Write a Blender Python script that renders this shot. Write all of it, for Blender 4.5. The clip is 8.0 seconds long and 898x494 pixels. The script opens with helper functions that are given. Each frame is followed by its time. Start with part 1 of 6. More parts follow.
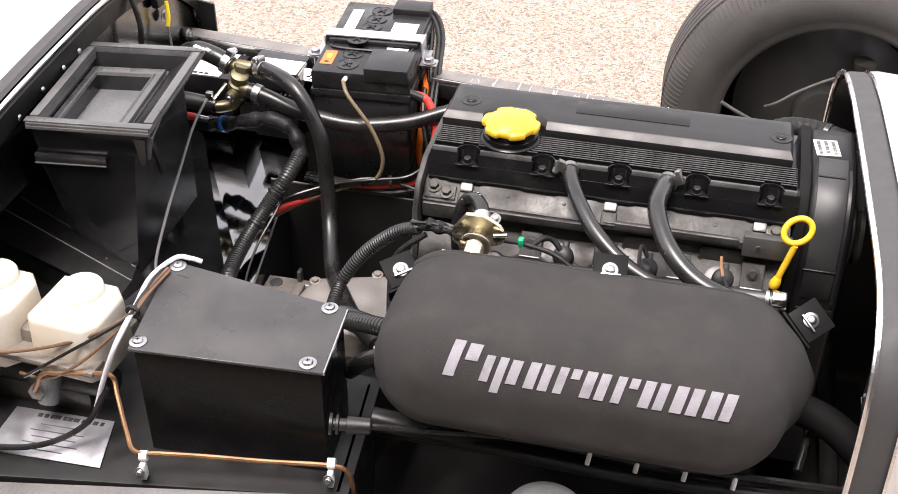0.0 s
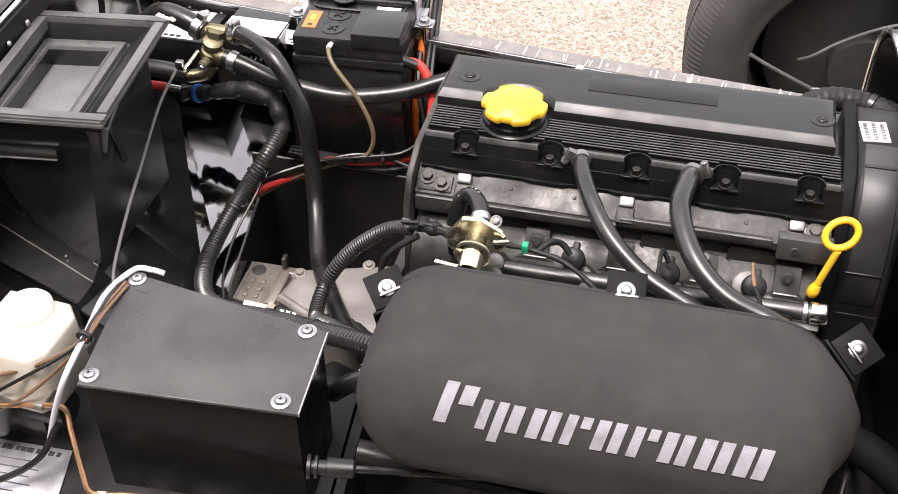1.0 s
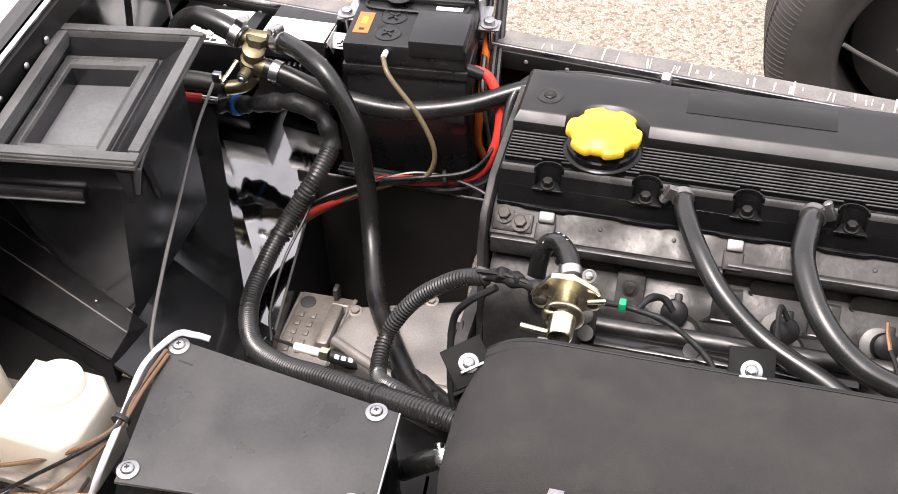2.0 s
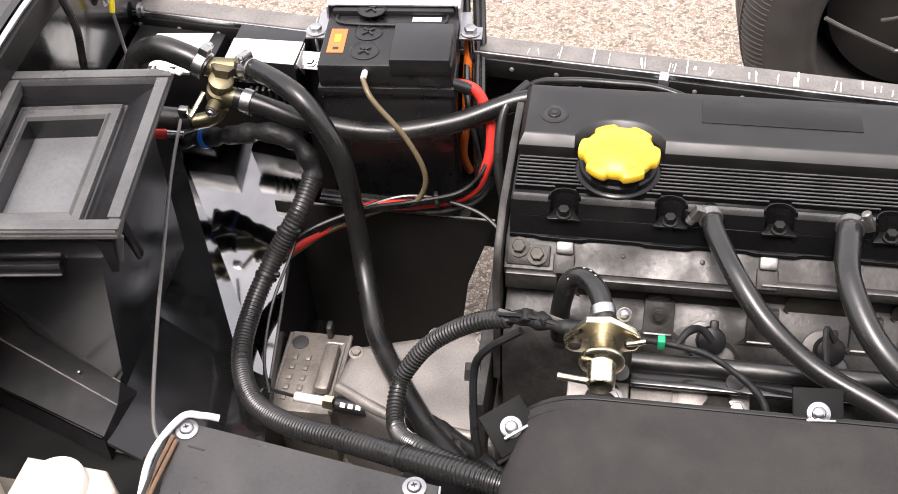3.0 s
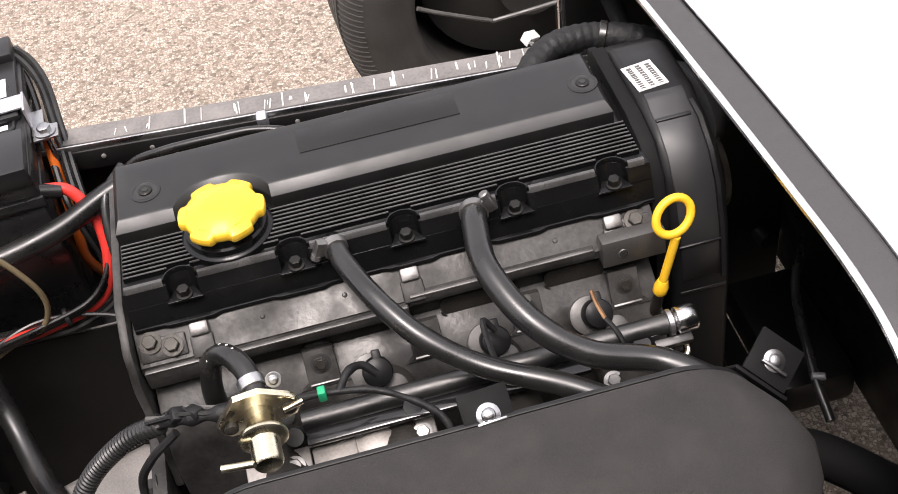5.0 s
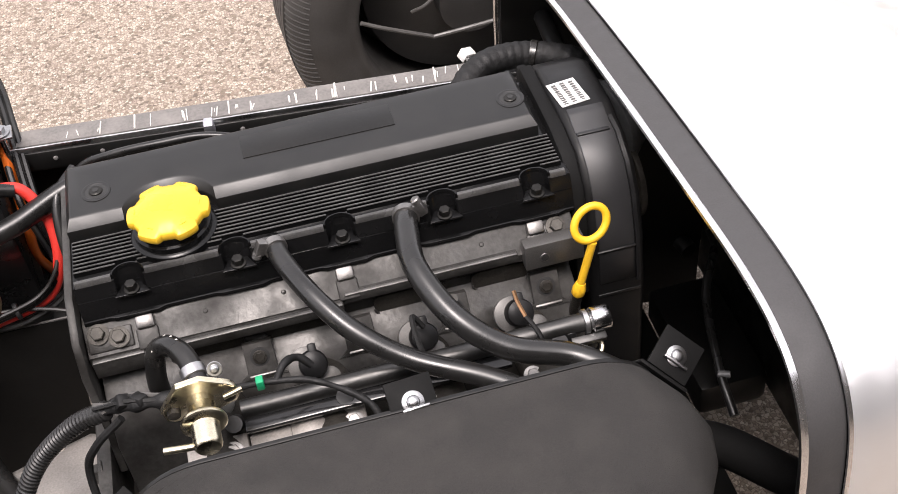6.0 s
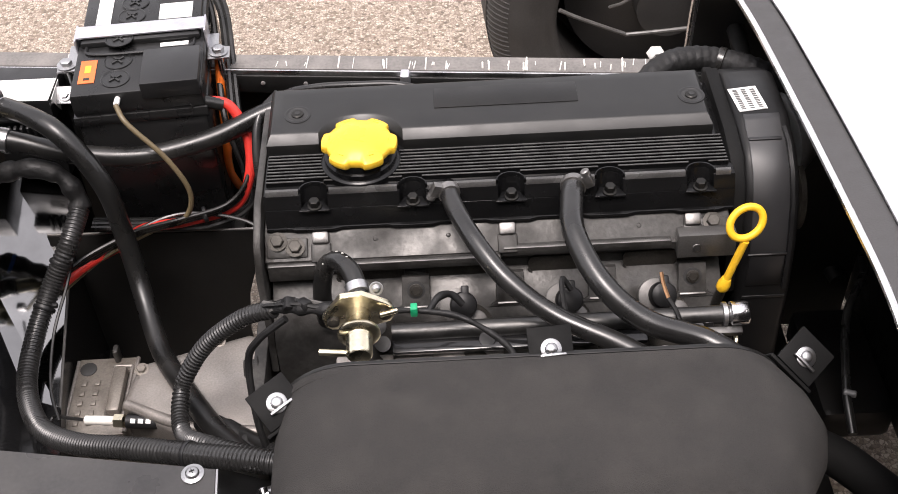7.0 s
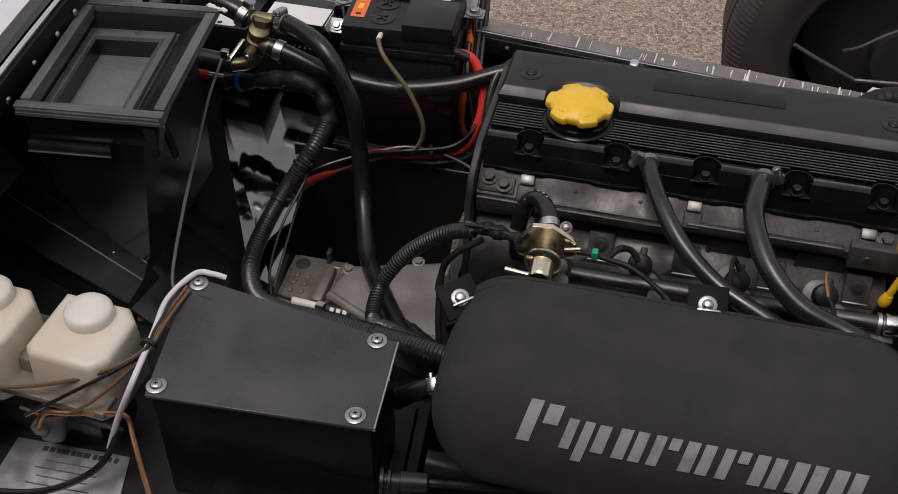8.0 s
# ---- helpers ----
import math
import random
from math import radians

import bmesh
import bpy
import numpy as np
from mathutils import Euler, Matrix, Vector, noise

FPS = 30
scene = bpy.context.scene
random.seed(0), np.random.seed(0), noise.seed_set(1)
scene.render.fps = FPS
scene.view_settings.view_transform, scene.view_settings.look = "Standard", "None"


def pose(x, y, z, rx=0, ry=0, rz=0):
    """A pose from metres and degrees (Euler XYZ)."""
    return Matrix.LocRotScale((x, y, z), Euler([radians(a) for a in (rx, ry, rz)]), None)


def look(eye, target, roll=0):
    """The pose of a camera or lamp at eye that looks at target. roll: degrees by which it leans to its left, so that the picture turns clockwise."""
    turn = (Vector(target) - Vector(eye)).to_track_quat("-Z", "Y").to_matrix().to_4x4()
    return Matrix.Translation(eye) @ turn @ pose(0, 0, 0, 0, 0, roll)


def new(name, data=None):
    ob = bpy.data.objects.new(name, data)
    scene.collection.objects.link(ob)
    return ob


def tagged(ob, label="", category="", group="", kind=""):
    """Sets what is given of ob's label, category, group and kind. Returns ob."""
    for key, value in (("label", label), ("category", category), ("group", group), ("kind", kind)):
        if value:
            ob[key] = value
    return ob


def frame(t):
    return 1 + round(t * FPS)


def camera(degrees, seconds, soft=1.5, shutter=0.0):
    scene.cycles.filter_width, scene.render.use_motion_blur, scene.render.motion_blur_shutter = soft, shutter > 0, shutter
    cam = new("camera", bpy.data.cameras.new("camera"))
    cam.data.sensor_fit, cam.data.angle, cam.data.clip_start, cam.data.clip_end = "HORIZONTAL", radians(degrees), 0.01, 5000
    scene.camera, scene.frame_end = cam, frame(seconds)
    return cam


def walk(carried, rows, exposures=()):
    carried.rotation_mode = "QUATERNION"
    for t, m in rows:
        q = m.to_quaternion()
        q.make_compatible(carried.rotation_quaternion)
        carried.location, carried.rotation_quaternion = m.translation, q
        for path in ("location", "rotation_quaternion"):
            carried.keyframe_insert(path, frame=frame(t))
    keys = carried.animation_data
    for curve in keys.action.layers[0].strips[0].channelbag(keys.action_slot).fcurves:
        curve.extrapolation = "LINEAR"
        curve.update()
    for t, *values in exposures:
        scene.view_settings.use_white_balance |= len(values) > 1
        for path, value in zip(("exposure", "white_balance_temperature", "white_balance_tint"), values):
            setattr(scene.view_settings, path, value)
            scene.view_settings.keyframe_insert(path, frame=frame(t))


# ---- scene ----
cam = camera(41.6, 8.0, soft=0.9)
PATH = [
    (0, (0.255, -1.141, 1.25), (-0.125, 0.429, 0.072), 0.2),
    (0.5, (0.252, -1.041, 1.246), (-0.124, 0.474, -0.004), -0.5),
    (1, (0.232, -0.957, 1.239), (-0.151, 0.508, -0.069), -0.9),
    (1.5, (0.205, -0.877, 1.225), (-0.206, 0.559, -0.104), -1.3),
    (1.7, (0.184, -0.844, 1.215), (-0.232, 0.572, -0.135), -1.9),
    (2.8, (0.042, -0.714, 1.223), (-0.286, 0.644, -0.208), -4.1),
    (3, (0.046, -0.708, 1.216), (-0.234, 0.655, -0.221), -3.9),
    (3.5, (0.066, -0.69, 1.209), (-0.073, 0.673, -0.248), -4.0),
    (4, (0.074, -0.677, 1.169), (0.024, 0.685, -0.296), -5.7),
    (4.5, (0.095, -0.647, 1.158), (0.128, 0.698, -0.322), -8.3),
    (5, (0.134, -0.651, 1.166), (0.29, 0.741, -0.262), -9.8),
    (5.2, (0.143, -0.66, 1.175), (0.343, 0.737, -0.243), -9.5),
    (6.3, (0.134, -0.724, 1.214), (0.358, 0.663, -0.209), -5.1),
    (6.5, (0.127, -0.737, 1.218), (0.299, 0.664, -0.199), -4.7),
    (7, (0.118, -0.779, 1.229), (0.118, 0.645, -0.176), -2.9),
    (7.5, (0.123, -0.848, 1.237), (-0.095, 0.569, -0.157), -0.6),
    (8, (0.141, -0.931, 1.255), (-0.2, 0.498, -0.103), 0.5),
]
EXPOSURES = [(0.0, 0.52), (0.8, 0.52), (1.5, 0.55), (3.0, 0.44), (4.5, 0.27), (5.0, 0.12), (6.0, 0.05), (7.2, 0.05), (7.5, -0.1), (7.7, -0.45), (8.0, -1.4)]
walk(cam, [(t, look(eye, target, roll)) for t, eye, target, roll in PATH], EXPOSURES)

# ---- light ----
SUN_UP, SUN_ROUND = radians(72), radians(200)
world = bpy.data.worlds.new("overcast_sky")
scene.world = world
world.use_nodes = True
wn = world.node_tree
wn.nodes.clear()
sky = wn.nodes.new("ShaderNodeTexSky")
sky.sky_type, sky.sun_disc = "NISHITA", False
sky.sun_elevation, sky.sun_rotation = SUN_UP, SUN_ROUND
sky.air_density, sky.dust_density, sky.ozone_density = 1.0, 3.0, 1.0
soft_sky = wn.nodes.new("ShaderNodeHueSaturation")
soft_sky.inputs["Saturation"].default_value = 0.12
back = wn.nodes.new("ShaderNodeBackground")
back.inputs["Strength"].default_value = 0.40
out = wn.nodes.new("ShaderNodeOutputWorld")
wn.links.new(sky.outputs[0], soft_sky.inputs["Color"])
warm = wn.nodes.new("ShaderNodeVectorMath")
warm.operation = "MULTIPLY"
warm.inputs[1].default_value = (1.045, 0.985, 1.0)
wn.links.new(soft_sky.outputs[0], warm.inputs[0])
wn.links.new(warm.outputs[0], back.inputs["Color"])
wn.links.new(back.outputs[0], out.inputs["Surface"])
sun_data = bpy.data.lights.new("sun", "SUN")
sun_data.energy, sun_data.angle, sun_data.color = 2.6, radians(20), (1.0, 0.885, 0.835)
sun = new("sun", sun_data)
sun_from = Vector((math.sin(SUN_ROUND) * math.cos(SUN_UP), math.cos(SUN_ROUND) * math.cos(SUN_UP), math.sin(SUN_UP)))
sun.matrix_world = look(sun_from * 20, (0, 0, 0))
scene.view_settings.exposure = 0.0

# ---- materials ----
def mat(name, col, rough=0.5, metal=0.0, var=0.2, scale=30.0, fine=300.0, bump=0.1, depth=0.001, coat=0.0, spec=0.5,
        dirt=None, dirt_amount=0.0, dirt_scale=9.0, rough_var=0.15):
    """A surface with colour variation at two scales, uneven gloss and fine relief, in metres."""
    m = bpy.data.materials.new(name)
    m.use_nodes = True
    t = m.node_tree
    n, l = t.nodes, t.links
    p = n["Principled BSDF"]
    co = n.new("ShaderNodeTexCoord")
    big, small = n.new("ShaderNodeTexNoise"), n.new("ShaderNodeTexNoise")
    big.inputs["Scale"].default_value, big.inputs["Detail"].default_value = scale, 4
    small.inputs["Scale"].default_value, small.inputs["Detail"].default_value = fine, 3
    for q in (big, small):
        l.new(co.outputs["Object"], q.inputs["Vector"])
    add = n.new("ShaderNodeMath")
    add.operation = "ADD"
    l.new(big.outputs[0], add.inputs[0])
    l.new(small.outputs[0], add.inputs[1])
    ramp = n.new("ShaderNodeMapRange")
    ramp.inputs[1].default_value, ramp.inputs[2].default_value = 0.6, 1.4
    ramp.inputs[3].default_value, ramp.inputs[4].default_value = 1 - var, 1 + var
    l.new(add.outputs[0], ramp.inputs[0])
    mul = n.new("ShaderNodeVectorMath")
    mul.operation = "SCALE"
    mul.inputs[0].default_value = col
    l.new(ramp.outputs[0], mul.inputs["Scale"])
    colour = mul.outputs[0]
    if dirt:
        blot = n.new("ShaderNodeTexNoise")
        blot.inputs["Scale"].default_value, blot.inputs["Detail"].default_value = dirt_scale, 8
        l.new(co.outputs["Object"], blot.inputs["Vector"])
        cut = n.new("ShaderNodeMapRange")
        cut.inputs[1].default_value, cut.inputs[2].default_value = 0.48, 0.72
        cut.inputs[4].default_value = dirt_amount
        l.new(blot.outputs[0], cut.inputs[0])
        mix = n.new("ShaderNodeMix")
        mix.data_type = "RGBA"
        l.new(cut.outputs[0], mix.inputs["Factor"])
        l.new(colour, mix.inputs[6])
        mix.inputs[7].default_value = (*dirt, 1)
        colour = mix.outputs[2]
    l.new(colour, p.inputs["Base Color"])
    rr = n.new("ShaderNodeMapRange")
    rr.inputs[1].default_value, rr.inputs[2].default_value = 0.35, 0.65
    rr.inputs[3].default_value, rr.inputs[4].default_value = max(0.02, rough - rough_var * rough), min(1, rough + rough_var)
    l.new(big.outputs[0], rr.inputs[0])
    l.new(rr.outputs[0], p.inputs["Roughness"])
    p.inputs["Metallic"].default_value = metal
    p.inputs["Specular IOR Level"].default_value = spec
    p.inputs["Coat Weight"].default_value = coat
    p.inputs["Coat Roughness"].default_value = 0.06
    if bump:
        b = n.new("ShaderNodeBump")
        b.inputs["Strength"].default_value, b.inputs["Distance"].default_value = bump, depth
        l.new(small.outputs[0], b.inputs["Height"])
        l.new(b.outputs[0], p.inputs["Normal"])
    return m


def ground_mat():
    """Exposed aggregate: small rounded stones of mixed colour in pale mortar."""
    m = bpy.data.materials.new("exposed_aggregate")
    m.use_nodes = True
    t = m.node_tree
    n, l = t.nodes, t.links
    p = n["Principled BSDF"]
    co = n.new("ShaderNodeTexCoord")
    cells, edge = n.new("ShaderNodeTexVoronoi"), n.new("ShaderNodeTexVoronoi")
    edge.feature = "DISTANCE_TO_EDGE"
    shift = n.new("ShaderNodeTexNoise")
    shift.inputs["Scale"].default_value, shift.inputs["Detail"].default_value = 260, 3
    l.new(co.outputs["Object"], shift.inputs["Vector"])
    bend = n.new("ShaderNodeVectorMath")
    bend.operation = "MULTIPLY_ADD"
    bend.inputs[1].default_value = (0.006, 0.006, 0.006)
    l.new(shift.outputs["Color"], bend.inputs[0])
    l.new(co.outputs["Object"], bend.inputs[2])
    for q in (cells, edge):
        q.inputs["Scale"].default_value = 185
        l.new(bend.outputs[0], q.inputs["Vector"])
    ramp = n.new("ShaderNodeValToRGB")
    e = ramp.color_ramp.elements
    e[0].position, e[0].color = 0.0, (0.13, 0.102, 0.08, 1)
    e[1].position, e[1].color = 1.0, (0.56, 0.49, 0.405, 1)
    for at, c in ((0.16, (0.25, 0.20, 0.155, 1)), (0.4, (0.355, 0.293, 0.235, 1)), (0.75, (0.45, 0.385, 0.315, 1))):
        k = e.new(at)
        k.color = c
    sep = n.new("ShaderNodeSeparateColor")
    l.new(cells.outputs["Color"], sep.inputs[0])
    l.new(sep.outputs[0], ramp.inputs[0])
    gap = n.new("ShaderNodeMapRange")
    gap.inputs[1].default_value, gap.inputs[2].default_value = 0.01, 0.16
    l.new(edge.outputs["Distance"], gap.inputs[0])
    mix = n.new("ShaderNodeMix")
    mix.data_type = "RGBA"
    mix.inputs[6].default_value = (0.185, 0.148, 0.118, 1)
    l.new(gap.outputs[0], mix.inputs["Factor"])
    l.new(ramp.outputs[0], mix.inputs[7])
    wide = n.new("ShaderNodeTexNoise")
    wide.inputs["Scale"].default_value, wide.inputs["Detail"].default_value = 3, 5
    l.new(co.outputs["Object"], wide.inputs["Vector"])
    shade = n.new("ShaderNodeMapRange")
    shade.inputs[3].default_value, shade.inputs[4].default_value = 0.8, 1.15
    l.new(wide.outputs[0], shade.inputs[0])
    mul = n.new("ShaderNodeVectorMath")
    mul.operation = "SCALE"
    l.new(mix.outputs[2], mul.inputs[0])
    l.new(shade.outputs[0], mul.inputs["Scale"])
    l.new(mul.outputs[0], p.inputs["Base Color"])
    p.inputs["Roughness"].default_value = 0.85
    b = n.new("ShaderNodeBump")
    b.inputs["Strength"].default_value, b.inputs["Distance"].default_value = 0.6, 0.002
    l.new(gap.outputs[0], b.inputs["Height"])
    l.new(b.outputs[0], p.inputs["Normal"])
    return m


GROUND = ground_mat()
BLACK_GLOSS = mat("black_gloss_paint", (0.010, 0.010, 0.0105), 0.05, var=0.3, bump=0.06, scale=12, fine=45, depth=0.002)
BLACK_PAINT = mat("black_satin_paint", (0.0105, 0.0104, 0.0102), 0.33, bump=0.05, spec=0.32, dirt=(0.040, 0.038, 0.035), dirt_amount=0.35)
BLACK_PLASTIC = mat("black_moulded_plastic", (0.011, 0.011, 0.0115), 0.33, bump=0.12, fine=900, depth=0.0004)
COVER_PAINT = mat("black_cover_paint", (0.005, 0.005, 0.0052), 0.16, bump=0.12, fine=1200, depth=0.0003, spec=0.3, dirt=(0.018, 0.0175, 0.0165), dirt_amount=0.10)
COVER_SATIN = mat("dusty_satin_cover_paint", (0.0095, 0.0095, 0.0093), 0.38, var=0.12, bump=0.14, fine=1400, depth=0.0003, dirt=(0.024, 0.023, 0.021), dirt_amount=0.25, dirt_scale=34, rough_var=0.08)
TIMING_BLACK = mat("black_timing_cover_plastic", (0.008, 0.008, 0.0083), 0.36, bump=0.10, fine=900, depth=0.0004, spec=0.22)
TIMING_SATIN = mat("satin_timing_cover_plastic", (0.024, 0.024, 0.0252), 0.38, var=0.12, bump=0.10, fine=1100, depth=0.0003, dirt=(0.05, 0.048, 0.045), dirt_amount=0.2, dirt_scale=30, rough_var=0.08)
# Paler cover paint: sky glare on upward edges, put into the base colour.
COVER_GLARE = mat("sky_glare_cover_edges", (0.070, 0.069, 0.0675), 0.20, var=0.35, bump=0.08, fine=700, depth=0.0003, dirt=(0.014, 0.014, 0.014), dirt_amount=0.55, dirt_scale=40)
CASE_BLACK = mat("black_battery_case", (0.012, 0.012, 0.0122), 0.25, bump=0.05, fine=700)
RUBBER = mat("black_hose_rubber", (0.0095, 0.0094, 0.0092), 0.25, bump=0.10, fine=700, depth=0.0003, spec=0.5, dirt=(0.055, 0.052, 0.048), dirt_amount=0.3, dirt_scale=25)
RUBBER_SHINY = mat("shiny_breather_rubber", (0.0125, 0.0123, 0.012), 0.21, bump=0.06, fine=500, depth=0.0004, spec=0.6)
CONDUIT = mat("black_conduit", (0.020, 0.0198, 0.0196), 0.25, bump=0.05, spec=0.6)
TAPE = mat("black_loom_tape", (0.009, 0.009, 0.0092), 0.58, bump=0.6, fine=140, scale=60, depth=0.002, spec=0.35)
FOAM = mat("black_filter_foam", (0.0300, 0.0287, 0.0276), 0.92, var=0.4, bump=0.7, fine=1300, depth=0.0008, spec=0.25, dirt=(0.048, 0.045, 0.042), dirt_amount=0.45, dirt_scale=34)
FOAM_PRINT = mat("silver_grey_print", (0.27, 0.262, 0.285), 0.8, var=0.3, fine=1500, bump=0.6, depth=0.0006, dirt=(0.10, 0.095, 0.10), dirt_amount=0.55, dirt_scale=60)
TYRE = mat("tyre_rubber", (0.044, 0.041, 0.038), 0.62, bump=0.2, fine=400, dirt=(0.12, 0.11, 0.10), dirt_amount=0.4)
RIM = mat("dark_wheel_rim", (0.028, 0.027, 0.026), 0.45, bump=0.1, dirt=(0.07, 0.064, 0.058), dirt_amount=0.45)
CAST = mat("cast_aluminium", (0.055, 0.0532, 0.0505), 0.42, 0.42, var=0.45, scale=26, bump=0.35, fine=240, depth=0.0009, dirt=(0.012, 0.0105, 0.009), dirt_amount=0.85, dirt_scale=24, rough_var=0.3)
MACHINED = mat("machined_aluminium", (0.26, 0.252, 0.243), 0.36, 0.9, var=0.25, scale=40, bump=0.08, fine=800, depth=0.0004, dirt=(0.06, 0.053, 0.046), dirt_amount=0.55, dirt_scale=50)
BLOCK_FACE = mat("machined_block_face", (0.105, 0.102, 0.098), 0.42, 0.55, var=0.25, scale=30, bump=0.1, fine=800, depth=0.0004, dirt=(0.05, 0.047, 0.043), dirt_amount=0.4, dirt_scale=30)
CAST_MID = mat("grimy_gearbox_casting", (0.22, 0.20, 0.176), 0.45, 0.5, var=0.3, bump=0.3, fine=500, depth=0.001, dirt=(0.07, 0.056, 0.042), dirt_amount=0.65, dirt_scale=34)
CAST_DARK = mat("oily_cast_aluminium", (0.05, 0.046, 0.040), 0.45, 0.5, var=0.35, bump=0.4, fine=500, depth=0.001, dirt=(0.012, 0.010, 0.008), dirt_amount=0.85, dirt_scale=26)
CAST_PALE = mat("pale_gearbox_casting", (0.30, 0.28, 0.26), 0.42, 0.65, var=0.25, bump=0.15, fine=500, depth=0.0006, dirt=(0.12, 0.10, 0.085), dirt_amount=0.5)
STEEL = mat("zinc_plated_steel", (0.45, 0.45, 0.455), 0.28, 1.0, var=0.15, bump=0.06, fine=500)
CHROME = mat("bright_chrome", (0.8, 0.8, 0.81), 0.1, 1.0, var=0.05, bump=0)
BRASS = mat("aged_brass", (0.21, 0.185, 0.115), 0.42, 1.0, var=0.25, bump=0.15, fine=300, dirt=(0.12, 0.10, 0.05), dirt_amount=0.5, dirt_scale=60)
GOLD = mat("yellow_passivated_steel", (0.80, 0.735, 0.56), 0.24, 1.0, var=0.15, bump=0.05, dirt=(0.45, 0.38, 0.26), dirt_amount=0.35, dirt_scale=60)
COPPER = mat("dull_copper_nickel_pipe", (0.42, 0.24, 0.13), 0.35, 0.9, var=0.2, bump=0.05)
DIPSTICK_YELLOW = mat("golden_yellow_plastic", (0.80, 0.47, 0.02), 0.40, var=0.1, bump=0.05, fine=500, dirt=(0.5, 0.27, 0.02), dirt_amount=0.3, dirt_scale=70)
YELLOW = mat("yellow_plastic", (0.80, 0.50, 0.035), 0.28, var=0.08, bump=0.05, fine=500, dirt=(0.60, 0.33, 0.02), dirt_amount=0.3, dirt_scale=60)
RED = mat("red_cable_insulation", (0.62, 0.035, 0.025), 0.4, var=0.1, bump=0.03)
ORANGE = mat("orange_insulation", (0.80, 0.17, 0.02), 0.45, var=0.1, bump=0.03)
GREEN = mat("green_plastic", (0.01, 0.30, 0.13), 0.4, bump=0.02)
BLUE = mat("blue_plastic", (0.01, 0.09, 0.35), 0.35, bump=0.02)
CABLE_YELLOW = mat("yellow_wire", (0.75, 0.6, 0.02), 0.4, bump=0)
BROWN = mat("brown_translucent_tube", (0.13, 0.10, 0.055), 0.35, bump=0.03)
TAN_WIRE = mat("brown_wire", (0.13, 0.075, 0.042), 0.4, bump=0.02)
WHITE_WIRE = mat("white_sleeving", (0.60, 0.60, 0.64), 0.4, var=0.05, bump=0.02)
GREY_WIRE = mat("grey_wire", (0.085, 0.082, 0.078), 0.35, bump=0.02)
RESERVOIR = mat("milky_reservoir_plastic", (0.60, 0.56, 0.48), 0.35, var=0.06, bump=0.05, dirt=(0.55, 0.40, 0.22), dirt_amount=0.5, dirt_scale=14)
# Brown-grey because the shadow under the tanks is put into the colour.
RESERVOIR_MOUNT = mat("shaded_reservoir_mount", (0.16, 0.14, 0.115), 0.45, var=0.2, bump=0.08, dirt=(0.08, 0.065, 0.05), dirt_amount=0.5, dirt_scale=30)
RESERVOIR_CAP = mat("white_cap_plastic", (0.66, 0.64, 0.59), 0.4, var=0.05, bump=0.03)
LABEL_WHITE = mat("white_label", (0.70, 0.70, 0.68), 0.5, var=0.05, bump=0.02)
LABEL_ORANGE = mat("orange_label", (0.72, 0.15, 0.04), 0.5, var=0.1, bump=0.02)
INK = mat("black_print", (0.02, 0.02, 0.02), 0.6, bump=0)
PLATE_METAL = mat("brushed_plate", (0.62, 0.62, 0.66), 0.35, 0.85, var=0.1, scale=60, bump=0.1, dirt=(0.4, 0.4, 0.42), dirt_amount=0.3)
SILVER_PAINT = mat("silver_body_paint", (0.84, 0.85, 0.87), 0.34, 0.75, var=0.04, bump=0.02, fine=2000, depth=0.0001, coat=0.3)
SILVER_EDGE = mat("polished_edge", (0.82, 0.82, 0.83), 0.18, 1.0, var=0.05, bump=0)
SEAL = mat("grey_rubber_seal", (0.05, 0.049, 0.05), 0.7, var=0.15, bump=0.2, fine=700)
GREY_RAIL = mat("dusty_grey_rail", (0.16, 0.155, 0.15), 0.55, 0.2, var=0.25, bump=0.15, dirt=(0.3, 0.28, 0.26), dirt_amount=0.3)
TRIM_TAPE = mat("worn_edge_tape", (0.150, 0.141, 0.133), 0.6, var=0.3, bump=0.3, fine=300, dirt=(0.24, 0.225, 0.21), dirt_amount=0.5, dirt_scale=30)
FRAY = mat("pale_tape_fibres", (0.66, 0.64, 0.60), 0.8, bump=0)
HEATER = mat("black_heater_plastic", (0.0125, 0.0126, 0.0135), 0.16, var=0.3, bump=0.10, scale=9, fine=38, depth=0.002, spec=0.75, dirt=(0.036, 0.036, 0.038), dirt_amount=0.3, dirt_scale=16)
GRILLE = mat("dusty_matrix_floor", (0.165, 0.167, 0.17), 0.36, 0.35, var=0.18, bump=0.3, fine=250)
# Black box lid with the sky's light mixed into its base colour, plus dust.
LID_SKYLIT = mat("skylit_black_lid_paint", (0.034, 0.033, 0.033), 0.33, var=0.3, scale=18, bump=0.05, dirt=(0.095, 0.09, 0.085), dirt_amount=0.45, dirt_scale=11, rough_var=0.3)

BRACKET = mat("matt_black_bracket", (0.008, 0.008, 0.008), 0.55, bump=0.08, fine=500, spec=0.10)
BOLT_DARK = mat("dark_bolt_steel", (0.034, 0.033, 0.031), 0.35, 0.8, var=0.3, bump=0.1)
# Same box's sides, colour and specular lowered to paint their shade.
CASE_SHADED = mat("shaded_black_case_paint", (0.006, 0.006, 0.006), 0.22, bump=0.03, spec=0.14, dirt=(0.012, 0.011, 0.010), dirt_amount=0.3, dirt_scale=12)
